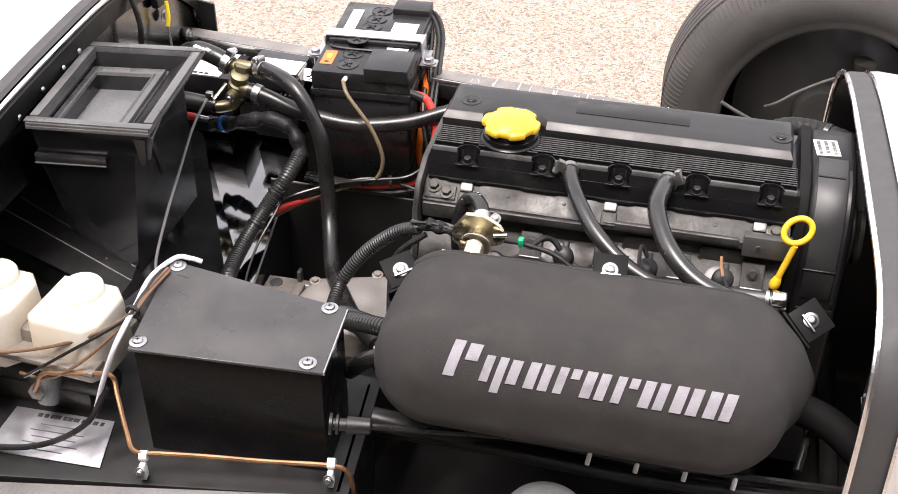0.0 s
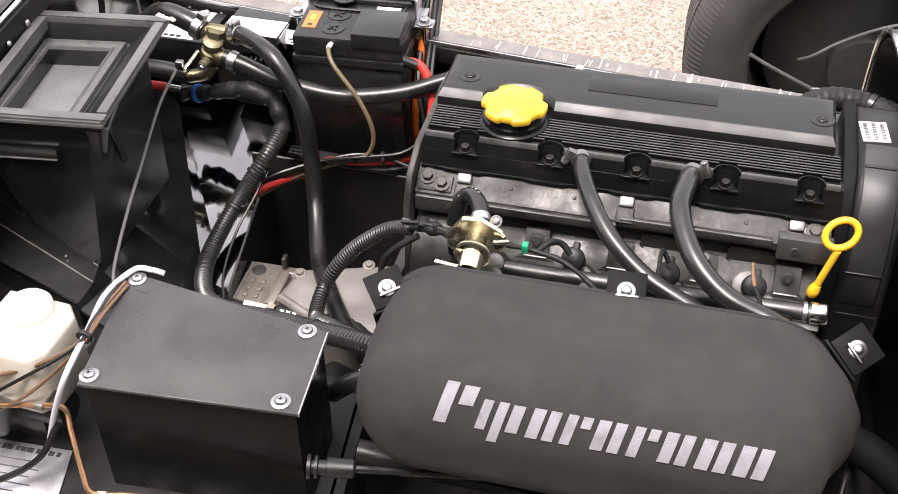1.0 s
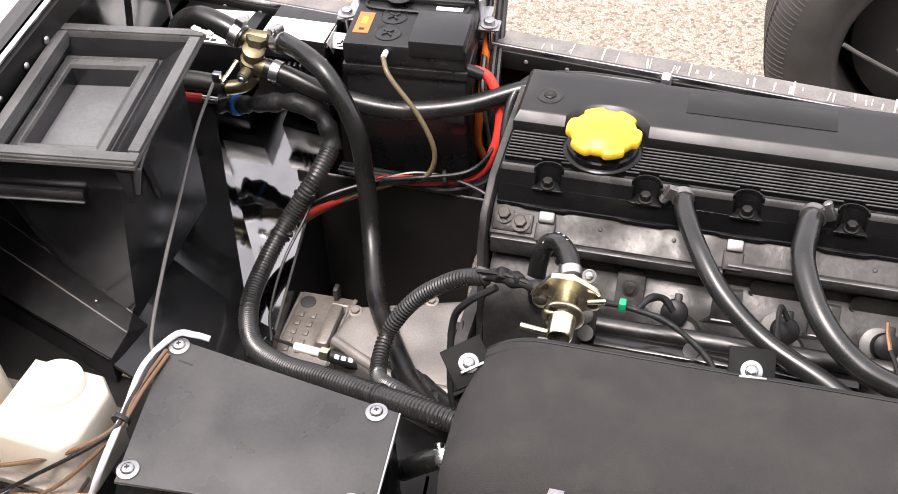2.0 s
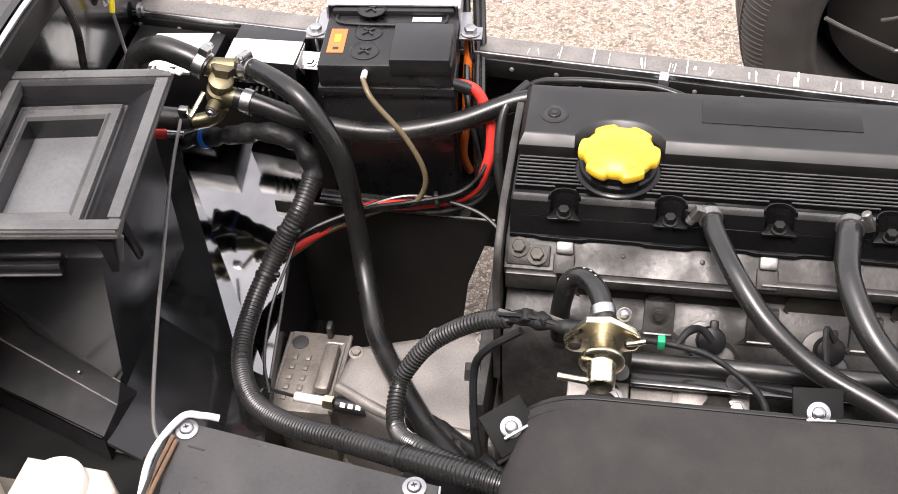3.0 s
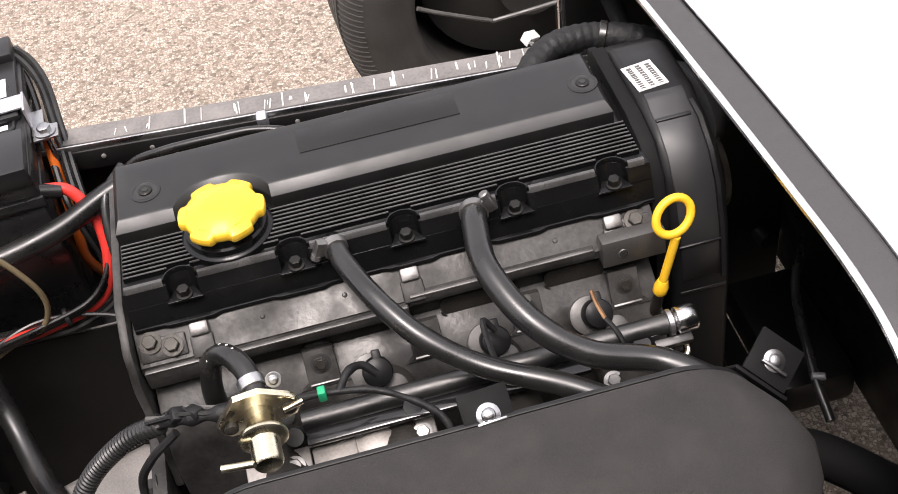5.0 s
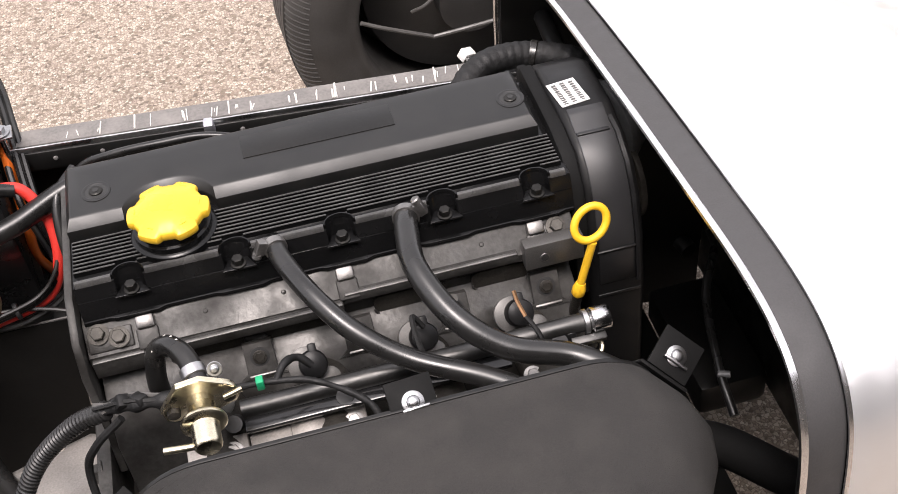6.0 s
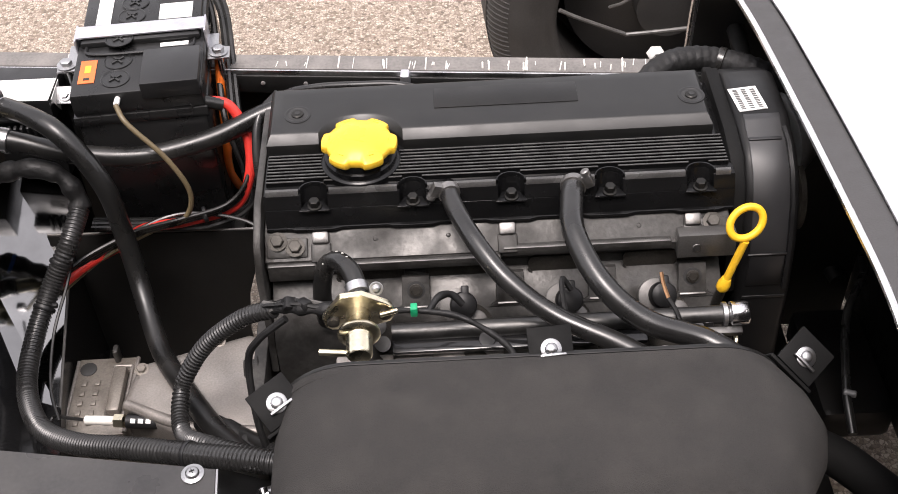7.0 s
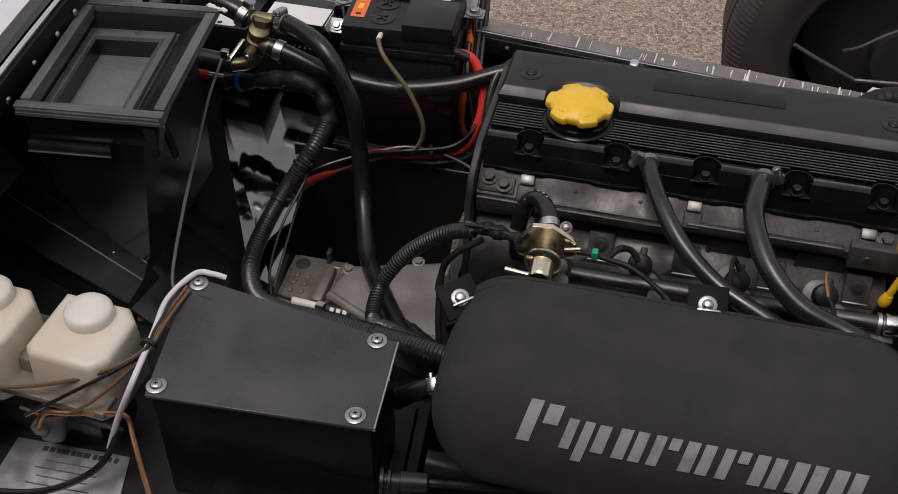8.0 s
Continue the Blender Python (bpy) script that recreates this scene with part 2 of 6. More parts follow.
PLASTER = mat("dark_plaster", (0.09, 0.086, 0.08), 0.9, var=0.15, scale=1.5, fine=60, bump=0.3, depth=0.004)
FOLIAGE = mat("green_foliage", (0.035, 0.055, 0.02), 0.6, var=0.5, scale=2, fine=9, bump=0)
BARK = mat("brown_bark", (0.09, 0.07, 0.05), 0.9, scale=6, fine=40, bump=0.5, depth=0.01)

RAIL_STEEL = mat("dark_rail_steel", (0.085, 0.084, 0.082), 0.36, 0.9, var=0.2, bump=0.05)

RAIL_EDGE = mat("dull_folded_edge", (0.60, 0.60, 0.605), 0.3, 1.0, var=0.3, scale=20, bump=0.05)
MIRROR_PANEL = mat("polished_dark_panel", (0.23, 0.23, 0.232), 0.055, 1.0, var=0.2, scale=14, fine=26, bump=0.012, depth=0.002, rough_var=0.02)
SHIELD = mat("glossy_ledge_sheet", (0.20, 0.20, 0.204), 0.34, 1.0, var=0.2, scale=14, fine=60, bump=0.03, depth=0.001, rough_var=0.05)
SATIN_PANEL = mat("satin_dark_panel", (0.17, 0.17, 0.172), 0.16, 1.0, var=0.2, scale=14, fine=60, bump=0.05, depth=0.002, rough_var=0.05)

# Paler than the heater case: sky sheen on its mouldings, put into the colour.
BEAD = mat("sky_sheen_grey_moulding", (0.080, 0.080, 0.079), 0.32, var=0.25, bump=0.06, dirt=(0.13, 0.128, 0.124), dirt_amount=0.35, dirt_scale=30)

# ---- building tools ----
PLACE = {}


def link(name, bm, material, smooth=38):
    me = bpy.data.meshes.new(name)
    bm.normal_update()
    bm.to_mesh(me)
    bm.free()
    me.materials.append(material)
    if smooth:
        for f in me.polygons:
            f.use_smooth = True
        me.set_sharp_from_angle(angle=radians(smooth))
    return new(name, me)


def thing(name, at, label, category, group="", kind=""):
    """An Empty at the thing's base, to carry its parts."""
    ob = new(name)
    ob.empty_display_size = 0.02
    ob.location = at
    PLACE[ob] = Matrix.Translation(at)
    return tagged(ob, label, category, group, kind)


def part(name, bm, material, parent, label="", smooth=38):
    ob = link(name, bm, material, smooth)
    ob.parent = parent
    ob.matrix_parent_inverse = PLACE.get(parent, Matrix()).inverted()
    PLACE[ob] = Matrix()
    return tagged(ob, label)


def single(name, bm, material, label, category, group="", kind="", smooth=38):
    """A thing that is one mesh."""
    return tagged(link(name, bm, material, smooth), label, category, group, kind)


def join(bm, piece, m=None):
    me = bpy.data.meshes.new("piece")
    piece.to_mesh(me)
    piece.free()
    if m is not None:
        me.transform(m)
    bm.from_mesh(me)
    bpy.data.meshes.remove(me)
    return bm


def box(size, at=(0, 0, 0), bevel=0.0, turn=(0, 0, 0), bm=None, seg=2, taper=1.0):
    """A bevelled block; taper narrows its top."""
    b = bmesh.new()
    bmesh.ops.create_cube(b, size=1)
    for v in b.verts:
        k = taper if v.co.z > 0 else 1.0
        v.co = Vector((v.co.x * size[0] * k, v.co.y * size[1] * k, v.co.z * size[2]))
    if bevel:
        bmesh.ops.bevel(b, geom=b.edges[:], offset=bevel, segments=seg, affect="EDGES", profile=0.5)
    return join(bm or bmesh.new(), b, pose(*at, *turn))


def solid(outline, lo, hi, axes="xyz", bevel=0.0, bm=None, seg=2, m=None):
    """A prism: the outline lies in the first two axes and runs from lo to hi along the third."""
    order = ["xyz".index(c) for c in axes]
    b = bmesh.new()
    rings = []
    for h in (lo, hi):
        ring = []
        for u, v in outline:
            co = [0, 0, 0]
            co[order[0]], co[order[1]], co[order[2]] = u, v, h
            ring.append(b.verts.new(co))
        rings.append(ring)
    k = len(outline)
    b.faces.new(rings[0])
    b.faces.new(rings[1])
    for i in range(k):
        b.faces.new((rings[0][i], rings[0][(i + 1) % k], rings[1][(i + 1) % k], rings[1][i]))
    bmesh.ops.recalc_face_normals(b, faces=b.faces[:])
    if bevel:
        rim = [e for e in b.edges if (e.verts[0] in rings[0]) == (e.verts[1] in rings[0])]
        bmesh.ops.bevel(b, geom=rim, offset=bevel, segments=seg, affect="EDGES", profile=0.5)
    return join(bm or bmesh.new(), b, m)


def lathe(profile, m=None, seg=28, bm=None, wobble=None, hollow=False):
    """A body turned round its z axis from (radius, height) pairs; wobble scales the radius, hollow leaves the middle open."""
    b = bmesh.new()
    rings = []
    for r, hgt in profile:
        ring = []
        for i in range(seg):
            a = 2 * math.pi * i / seg
            k = r * (wobble(a, hgt) if wobble else 1)
            ring.append(b.verts.new((k * math.cos(a), k * math.sin(a), hgt)))
        rings.append(ring)
    for lo, hi in zip(rings, rings[1:]):
        for i in range(seg):
            b.faces.new((lo[i], lo[(i + 1) % seg], hi[(i + 1) % seg], hi[i]))
    if hollow:
        for i in range(seg):
            b.faces.new((rings[-1][i], rings[-1][(i + 1) % seg], rings[0][(i + 1) % seg], rings[0][i]))
    else:
        b.faces.new(rings[0])
        b.faces.new(rings[-1])
    bmesh.ops.recalc_face_normals(b, faces=b.faces[:])
    return join(bm or bmesh.new(), b, m)


def along(p, q):
    """The pose of a body whose z axis runs from p towards q."""
    d = Vector(q) - Vector(p)
    return Matrix.Translation(p) @ d.to_track_quat("Z", "Y").to_matrix().to_4x4()


def rod(p, q, r, bm=None, seg=16, r2=None, bevel=0.0):
    h = (Vector(q) - Vector(p)).length
    r2 = r if r2 is None else r2
    prof = [(r, 0), (r2, h)] if not bevel else [(r - bevel, 0), (r, bevel), (r2, h - bevel), (r2 - bevel, h)]
    return lathe(prof, along(p, q), seg, bm)


def spline(pts, n=8):
    pts = [Vector(p) for p in pts]
    e = [2 * pts[0] - pts[1], *pts, 2 * pts[-1] - pts[-2]]
    res = []
    for i in range(1, len(e) - 2):
        a, b, c, d = e[i - 1:i + 3]
        for k in range(n):
            u = k / n
            res.append(0.5 * ((2 * b) + (c - a) * u + (2 * a - 5 * b + 4 * c - d) * u * u + (3 * b - a - 3 * c + d) * u ** 3))
    res.append(e[-2])
    return res


def tube(pts, r, bm=None, seg=12, n=10, ridge=0.0, pitch=0.004, rough=0.0, raw=False):
    """A hose along a smooth line; ridge gives a convoluted conduit of that pitch, rough an uneven taped bundle."""
    line = [Vector(p) for p in pts] if raw else spline(pts, n)
    if ridge or rough:
        step = pitch / 4
        fine, carry = [line[0]], 0.0
        for a, b in zip(line, line[1:]):
            d = (b - a).length
            s = step - carry
            while s <= d:
                fine.append(a.lerp(b, s / d))
                s += step
            carry = d - (s - step)
        line = fine
    b = bmesh.new()
    up = Vector((0.31, 0.2, 0.93))
    rings = []
    for i, p in enumerate(line):
        d = (line[min(i + 1, len(line) - 1)] - line[max(i - 1, 0)]).normalized()
        side = d.cross(up).normalized()
        up = side.cross(d).normalized()
        k = r
        if ridge:
            k = r + (ridge if i % 4 in (1, 2) else -ridge * 0.6)
        if rough:
            k = r * (1 + rough * noise.noise(p * 90))
        rings.append([b.verts.new(p + k * (math.cos(t) * side + math.sin(t) * up)) for t in (2 * math.pi * j / seg for j in range(seg))])
    for lo, hi in zip(rings, rings[1:]):
        for j in range(seg):
            b.faces.new((lo[j], lo[(j + 1) % seg], hi[(j + 1) % seg], hi[j]))
    b.faces.new(rings[0])
    b.faces.new(rings[-1])
    bmesh.ops.recalc_face_normals(b, faces=b.faces[:])
    return join(bm or bmesh.new(), b)


def hex_bolt(m, r=0.006, h=0.005, washer=0.009, bm=None):
    """A flanged hexagon head along the z axis of m."""
    bm = bm or bmesh.new()
    lathe([(washer * 0.9, 0), (washer, 0.0006), (washer, 0.0016), (washer * 0.8, 0.002)], m, 20, bm)
    lathe([(r, 0.0018), (r, h - 0.0006), (r * 0.86, h)], m, 6, bm)
    return bm


def pan_screw(m, r=0.0075, bm=None):
    """A domed screw head with a cross recess, on a washer, along the z axis of m."""
    bm = bm or bmesh.new()
    lathe([(r * 1.25, 0), (r * 1.3, 0.0005), (r * 1.3, 0.0012), (r * 1.2, 0.0016)], m, 24, bm)
    lathe([(r * 0.8, 0.0015), (r * 0.78, 0.0028), (r * 0.62, 0.004), (r * 0.34, 0.0045)], m, 24, bm)
    return bm


def cross_slot(m, r, bm=None):
    bm = bm or bmesh.new()
    for a in (25, 115):
        join(bm, box((r * 1.1, r * 0.22, 0.0006), (0, 0, 0.0048), 0, (0, 0, a)), m)
    return bm


def hose_clip(p, q, r, parent, material=None, width=0.011, screw_at=0.0):
    """A worm-drive clip round a hose that runs from p to q: a band with its screw housing and screw."""
    m = along(p, q)
    mid = m @ Matrix.Rotation(screw_at, 4, "Z")
    band = lathe([(r, -width / 2), (r + 0.0012, -width / 2 + 0.0006), (r + 0.0014, 0), (r + 0.0012, width / 2 - 0.0006), (r, width / 2)], m, 28)
    clip = part("hose_clip", band, material or STEEL, parent, "bright worm-drive hose clip")
    house = box((0.008, 0.013, width * 0.9), (r + 0.004, 0, 0), 0.001)
    join(house, lathe([(0.0042, 0), (0.0042, 0.004), (0.003, 0.005)], pose(r + 0.005, 0.006, 0, -90, 0, 0), 12))
    house.transform(mid)
    part("clip_screw", house, material or STEEL, clip)
    return clip


def thick(verts, faces, t):
    """A sheet of thickness t, grown against its normals."""
    b = bmesh.new()
    vs = [b.verts.new(v) for v in verts]
    fs = [b.faces.new([vs[i] for i in f]) for f in faces]
    bmesh.ops.recalc_face_normals(b, faces=fs)
    bmesh.ops.solidify(b, geom=fs, thickness=t)
    bmesh.ops.recalc_face_normals(b, faces=b.faces[:])
    return b


def arc(cx, cy, r, a0, a1, n=8):
    return [(cx + r * math.cos(radians(a0 + (a1 - a0) * i / n)), cy + r * math.sin(radians(a0 + (a1 - a0) * i / n))) for i in range(n + 1)]

# ---- ground and car body ----
def rail_y(x):
    """The inner face of the far chassis side."""
    return 0.285 - 0.104 * (x + 0.113)


def near_y(x):
    """The inner face of the near chassis side."""
    return -0.372 + 0.19 * (x + 0.0)


def build_ground():
    b = bmesh.new()
    bmesh.ops.create_grid(b, x_segments=24, y_segments=24, size=600)
    single("ground", b, GROUND, "pale exposed-aggregate concrete ground of small mixed stones", "ground", kind="structure")


def build_chassis():
    car = thing("car_chassis", (0, 0, 0.1), "black-painted sports car chassis around an open engine bay", "car chassis")
    # far side: square top tube, inner skin with rivets, worn tape over the sheet's edge
    a, z = -0.66, 0.465
    ends = [(-0.62, rail_y(-0.62)), (0.62, rail_y(0.62))]
    ang = math.degrees(math.atan2(ends[1][1] - ends[0][1], ends[1][0] - ends[0][0]))
    mid = ((ends[0][0] + ends[1][0]) / 2, (ends[0][1] + ends[1][1]) / 2)
    length = 1.25

    def far(size, dx, dy, dz, bevel):
        m = pose(mid[0], mid[1], 0, 0, 0, ang)
        p = m @ Vector((dx, dy, dz))
        return box((length if size[0] is None else size[0], size[1], size[2]), p, bevel, (0, 0, ang))

    part("top_rail", far((None, 0.024, 0.024), 0, 0.012, z - 0.017, 0.003), BLACK_PAINT, car)
    part("side_panel", far((None, 0.003, 0.31), 0, 0.026, z - 0.16, 0), BLACK_PAINT, car)
    part("side_panel", far((0.46, 0.003, 0.06), -0.385, 0.026, z - 0.345, 0), BLACK_PAINT, car)
    part("side_panel", far((0.40, 0.003, 0.10), 0.42, 0.026, z - 0.365, 0), BLACK_PAINT, car)
    part("sheet_edge", far((None, 0.0022, 0.006), 0, 0.0035, z - 0.002, 0.0006), RAIL_EDGE, car, "folded aluminium edge")
    part("edge_tape", far((0.985, 0.026, 0.007), -0.1325, 0.019, z - 0.002, 0.002), TRIM_TAPE, car, "worn dark tape with frayed white fibres along it")
    fr = bmesh.new()
    m = pose(mid[0], mid[1], 0, 0, 0, ang)
    rng = random.Random(5)
    for i in range(120):
        x = rng.uniform(-0.30, 0.355)
        w = 0.12 + 0.88 * math.exp(-((x - 0.20) / 0.15) ** 2)
        if rng.random() > w:
            continue
        lean, deep = rng.gauss(0, 0.0012), rng.choice((0.006, 0.011, 0.017, 0.023)) * rng.uniform(0.8, 1.05)
        start = 0.0070 + (rng.uniform(0, 0.012) if deep < 0.012 else 0)
        p0, p1, p2 = (m @ Vector((x + lean * k, start + min(deep, 0.031 - start) * k, z + 0.0020)) for k in (0, 0.5, 1.0))
        tube([p0, p1, p2], rng.uniform(0.0004, 0.0011), fr, seg=5, n=2)
    tagged(part("frayed_fibre", fr, FRAY, car, "pale frayed tape fibres"), kind="stuff")
    for i in range(26):
        x = -0.6 + i * 0.0475
        p = m @ Vector((x, -0.0005, z - 0.014))
        part("rivet", lathe([(0.0026, 0), (0.0023, 0.001), (0.0012, 0.0016)], along(p, p + Vector((0, -1, 0.1))), 10), GREY_RAIL, car)
    # near side: lower dusty rail and its skin
    nx = [(-0.62, near_y(-0.62)), (0.62, near_y(0.62))]
    nang = math.degrees(math.atan2(nx[1][1] - nx[0][1], nx[1][0] - nx[0][0]))
    nm = ((nx[0][0] + nx[1][0]) / 2, (nx[0][1] + nx[1][1]) / 2)
    nmat = pose(nm[0], nm[1], 0, 0, 0, nang)
    p = nmat @ Vector((0, -0.030, 0.345))
    part("near_rail", box((1.26, 0.05, 0.03), p, 0.006, (0, 0, nang)), GREY_RAIL, car, "dusty grey chassis rail")
    p = nmat @ Vector((0, -0.05, 0.23))
    part("side_panel", box((1.26, 0.003, 0.24), p, 0, (0, 0, nang)), BLACK_PAINT, car)
    # bottom tubes and floor of the footwell
    for x in (-0.3, 0.48):
        part("cross_tube", rod((x, near_y(x) - 0.03, 0.13), (x, rail_y(x) + 0.02, 0.13), 0.0125, seg=12), BLACK_PAINT, car)
    part("diagonal_tube", rod((-0.03, -0.30, 0.385), (0.40, -0.262, 0.325), 0.0125, seg=14), BLACK_PAINT, car)
    part("diagonal_tube", tube([(-0.028, -0.296, 0.368), (0.028, -0.297, 0.370), (0.104, -0.298, 0.370), (0.256, -0.303, 0.370), (0.40, -0.285, 0.362), (0.55, -0.25, 0.355)], 0.0080, seg=14), BLACK_PAINT, car)
    part("upright_tube", rod((0.0, -0.372, 0.335), (0.02, -0.35, 0.14), 0.0125, seg=14), BLACK_PAINT, car)
    part("radiator", box((0.03, 0.46, 0.36), (0.635, 0.10, 0.28), 0.004), BLACK_PAINT, car, "black radiator inside the nose")
    part("lower_duct", box((0.085, 0.165, 0.05), (0.578, 0.113, 0.105), 0.01), BLACK_PAINT, car)
    part("air_duct", tube([(0.362, -0.188, 0.405), (0.43, -0.195, 0.385), (0.49, -0.230, 0.355), (0.55, -0.256, 0.325)], 0.0175, seg=20), BRACKET, car, "black rubber air duct")
    # footwell shelf, sloping glossy front panel, tunnel side and bulkhead
    part("footwell_shelf", solid([(-0.62, -0.47), (-0.035, -0.375), (-0.05, -0.20), (-0.29, -0.17), (-0.381, -0.165), (-0.65, -0.065), (-0.65, -0.47)], 0.330, 0.345, bevel=0.001), BLACK_PAINT, car)
    part("footwell_front", thick([(-0.045, -0.37, 0.345), (-0.06, -0.21, 0.345), (-0.06, -0.21, 0.086), (-0.045, -0.37, 0.086)], [(0, 1, 2, 3)], 0.003), BLACK_PAINT, car)
    part("footwell_back", thick([(-0.255, -0.173, 0.3445), (-0.381, -0.168, 0.3445), (-0.381, -0.168, 0.10), (-0.255, -0.173, 0.10)], [(0, 1, 2, 3)], 0.003), BLACK_PAINT, car)
    part("sloping_panel", thick([(-0.47, 0.27, 0.350), (-0.322, -0.012, 0.282), (-0.289, -0.02, 0.274), (-0.31, 0.285, 0.344)], [(0, 1, 2, 3)], 0.003), MIRROR_PANEL, car, "glossy black footwell panel mirroring sky")
    part("steep_panel", thick([(-0.47, 0.27, 0.351), (-0.322, -0.012, 0.283), (-0.289, -0.02, 0.275), (-0.265, -0.168, 0.262), (-0.382, -0.172, 0.366), (-0.510, 0.03, 0.385), (-0.497, 0.27, 0.40)], [(0, 1, 5, 6), (1, 4, 5), (1, 2, 3, 4)], 0.003), BLACK_GLOSS, car, "", 10)
    part("panel_skirt", thick([(-0.31, 0.285, 0.342), (-0.288, -0.02, 0.272), (-0.263, -0.168, 0.260), (-0.263, -0.168, 0.10), (-0.31, 0.285, 0.10)], [(0, 1, 2, 3, 4)], 0.003), BLACK_GLOSS, car)
    part("mount_bracket", box((0.085, 0.085, 0.11), (-0.104, -0.155, 0.235), 0.012, (0, 0, -20)), BLACK_PAINT, car)
    part("panel_seam", rod((-0.2995, 0.13, 0.3095), (-0.2885, -0.02, 0.2745), 0.0016, seg=8), GREY_WIRE, car)
    part("tray_front", thick([(-0.325, 0.178, 0.335), (-0.082, 0.166, 0.340), (-0.098, 0.167, 0.29), (-0.114, 0.167, 0.240), (-0.122, 0.167, 0.18), (-0.122, 0.167, 0.04), (-0.325, 0.178, 0.04)], [(0, 1, 2, 3, 4, 5, 6)], 0.003), BLACK_PAINT, car)
    part("tray_lip", rod((-0.325, 0.177, 0.336), (-0.082, 0.165, 0.341), 0.0013, seg=8), GREY_RAIL, car)
    part("undertray", box((0.645, 0.62, 0.003), (0.2125, -0.08, 0.085), 0), BLACK_PAINT, car)
    ledge = [(-0.640, 0.045, 0.380), (-0.400, -0.070, 0.380), (-0.386, -0.114, 0.380), (-0.380, -0.139, 0.379), (-0.381, -0.173, 0.378), (-0.640, -0.080, 0.378)]
    part("heater_ledge", thick(ledge + [(-0.381, -0.175, 0.346), (-0.640, -0.082, 0.346), (-0.382, -0.100, 0.346)], [(0, 1, 2, 3, 4, 5), (5, 4, 6, 7), (2, 8, 6, 4, 3)], 0.002), SHIELD, car, "glossy black sheet-metal ledge under the heater", 5)
    part("ledge_seam", rod((-0.638, -0.0265, 0.3805), (-0.380, -0.139, 0.3795), 0.0010, seg=8), GREY_RAIL, car)
    part("ledge_edge", rod((-0.600, -0.010, 0.3805), (-0.386, -0.1145, 0.3805), 0.0007, seg=8), GREY_RAIL, car)
    part("ledge_lip", rod((-0.640, -0.081, 0.3785), (-0.381, -0.174, 0.3785), 0.0016, seg=8), SATIN_PANEL, car)
    part("ledge_rivet", lathe([(0.0022, 0), (0.0018, 0.0008), (0.0008, 0.0012)], pose(-0.428, -0.108, 0.3812), 10), STEEL, car)
    part("rear_panel", box((0.004, 0.82, 0.28), (-0.645, -0.065, 0.48), 0.001), BLACK_PAINT, car)
    part("rear_floor", box((0.138, 0.36, 0.004), (-0.576, 0.165, 0.3745), 0.001), BLACK_PAINT, car)
    part("bulkhead", thick([(-0.505, -0.42, 0.485), (-0.505, -0.04, 0.485), (-0.505, 0.0, 0.43), (-0.505, 0.0, 0.30), (-0.505, 0.375, 0.30), (-0.505, 0.372, 0.50), (-0.505, 0.29, 0.565), (-0.505, 0.14, 0.602), (-0.505, -0.15, 0.58), (-0.505, -0.42, 0.5)], [tuple(range(10))], 0.004), SATIN_PANEL, car)
    part("bulkhead_flange", thick([(-0.505, 0.372, 0.28), (-0.505, 0.372, 0.505), (-0.475, 0.372, 0.500), (-0.475, 0.372, 0.28)], [(0, 1, 2, 3)], 0.004), BLACK_PAINT, car)
    part("bay_floor", thick([(-0.50, 0.355, 0.42), (-0.46, 0.300, 0.40), (-0.29, 0.295, 0.36), (-0.29, 0.325, 0.36), (-0.50, 0.36, 0.36)], [(0, 1, 2, 3, 4)], 0.003), BLACK_PAINT, car)
    part("battery_tray", box((0.16, 0.25, 0.012), (-0.198, 0.318, 0.2835), 0.002), BLACK_PAINT, car)
    part("tray_leg", box((0.02, 0.02, 0.17), (-0.21, 0.305, 0.195), 0.002), BLACK_PAINT, car)
    for y, z in ((0.055, 0.565), (0.26, 0.53), (0.325, 0.47)):
        part("panel_bolt", hex_bolt(along((-0.5, y, z), (-0.4, y, z)), 0.006, 0.006, 0.009), STEEL, car)
    return car


LIP = [(-0.322, 0.30), (-0.320, 0.42), (-0.309, 0.515), (-0.288, 0.560), (-0.25, 0.583), (-0.19, 0.588), (-0.10, 0.580), (0.02, 0.567), (0.14, 0.552), (0.24, 0.537), (0.36, 0.508), (0.44, 0.462), (0.47, 0.40), (0.48, 0.28)]


def nose_ring(x, grow=0.0, k=1.0, fall=0.0):
    """The nose's section: the rear lip's outline, grown, narrowed and lowered towards the front."""
    c = Vector((0.08, 0.30))
    res = []
    for p in spline([Vector((0, y, z)) for y, z in LIP], 6):
        d = Vector((p.y, p.z)) - c
        q = c + d * (k + grow / max(d.length, 0.1))
        res.append(Vector((x, q.x, q.y - fall)))
    return res


def loft(rings, t=0.004):
    b = bmesh.new()
    vs = [[b.verts.new(p) for p in r] for r in rings]
    fs = []
    for lo, hi in zip(vs, vs[1:]):
        for i in range(len(lo) - 1):
            fs.append(b.faces.new((lo[i], lo[i + 1], hi[i + 1], hi[i])))
    bmesh.ops.recalc_face_normals(b, faces=fs)
    if t:
        bmesh.ops.solidify(b, geom=fs, thickness=t)
        bmesh.ops.recalc_face_normals(b, faces=b.faces[:])
    return b


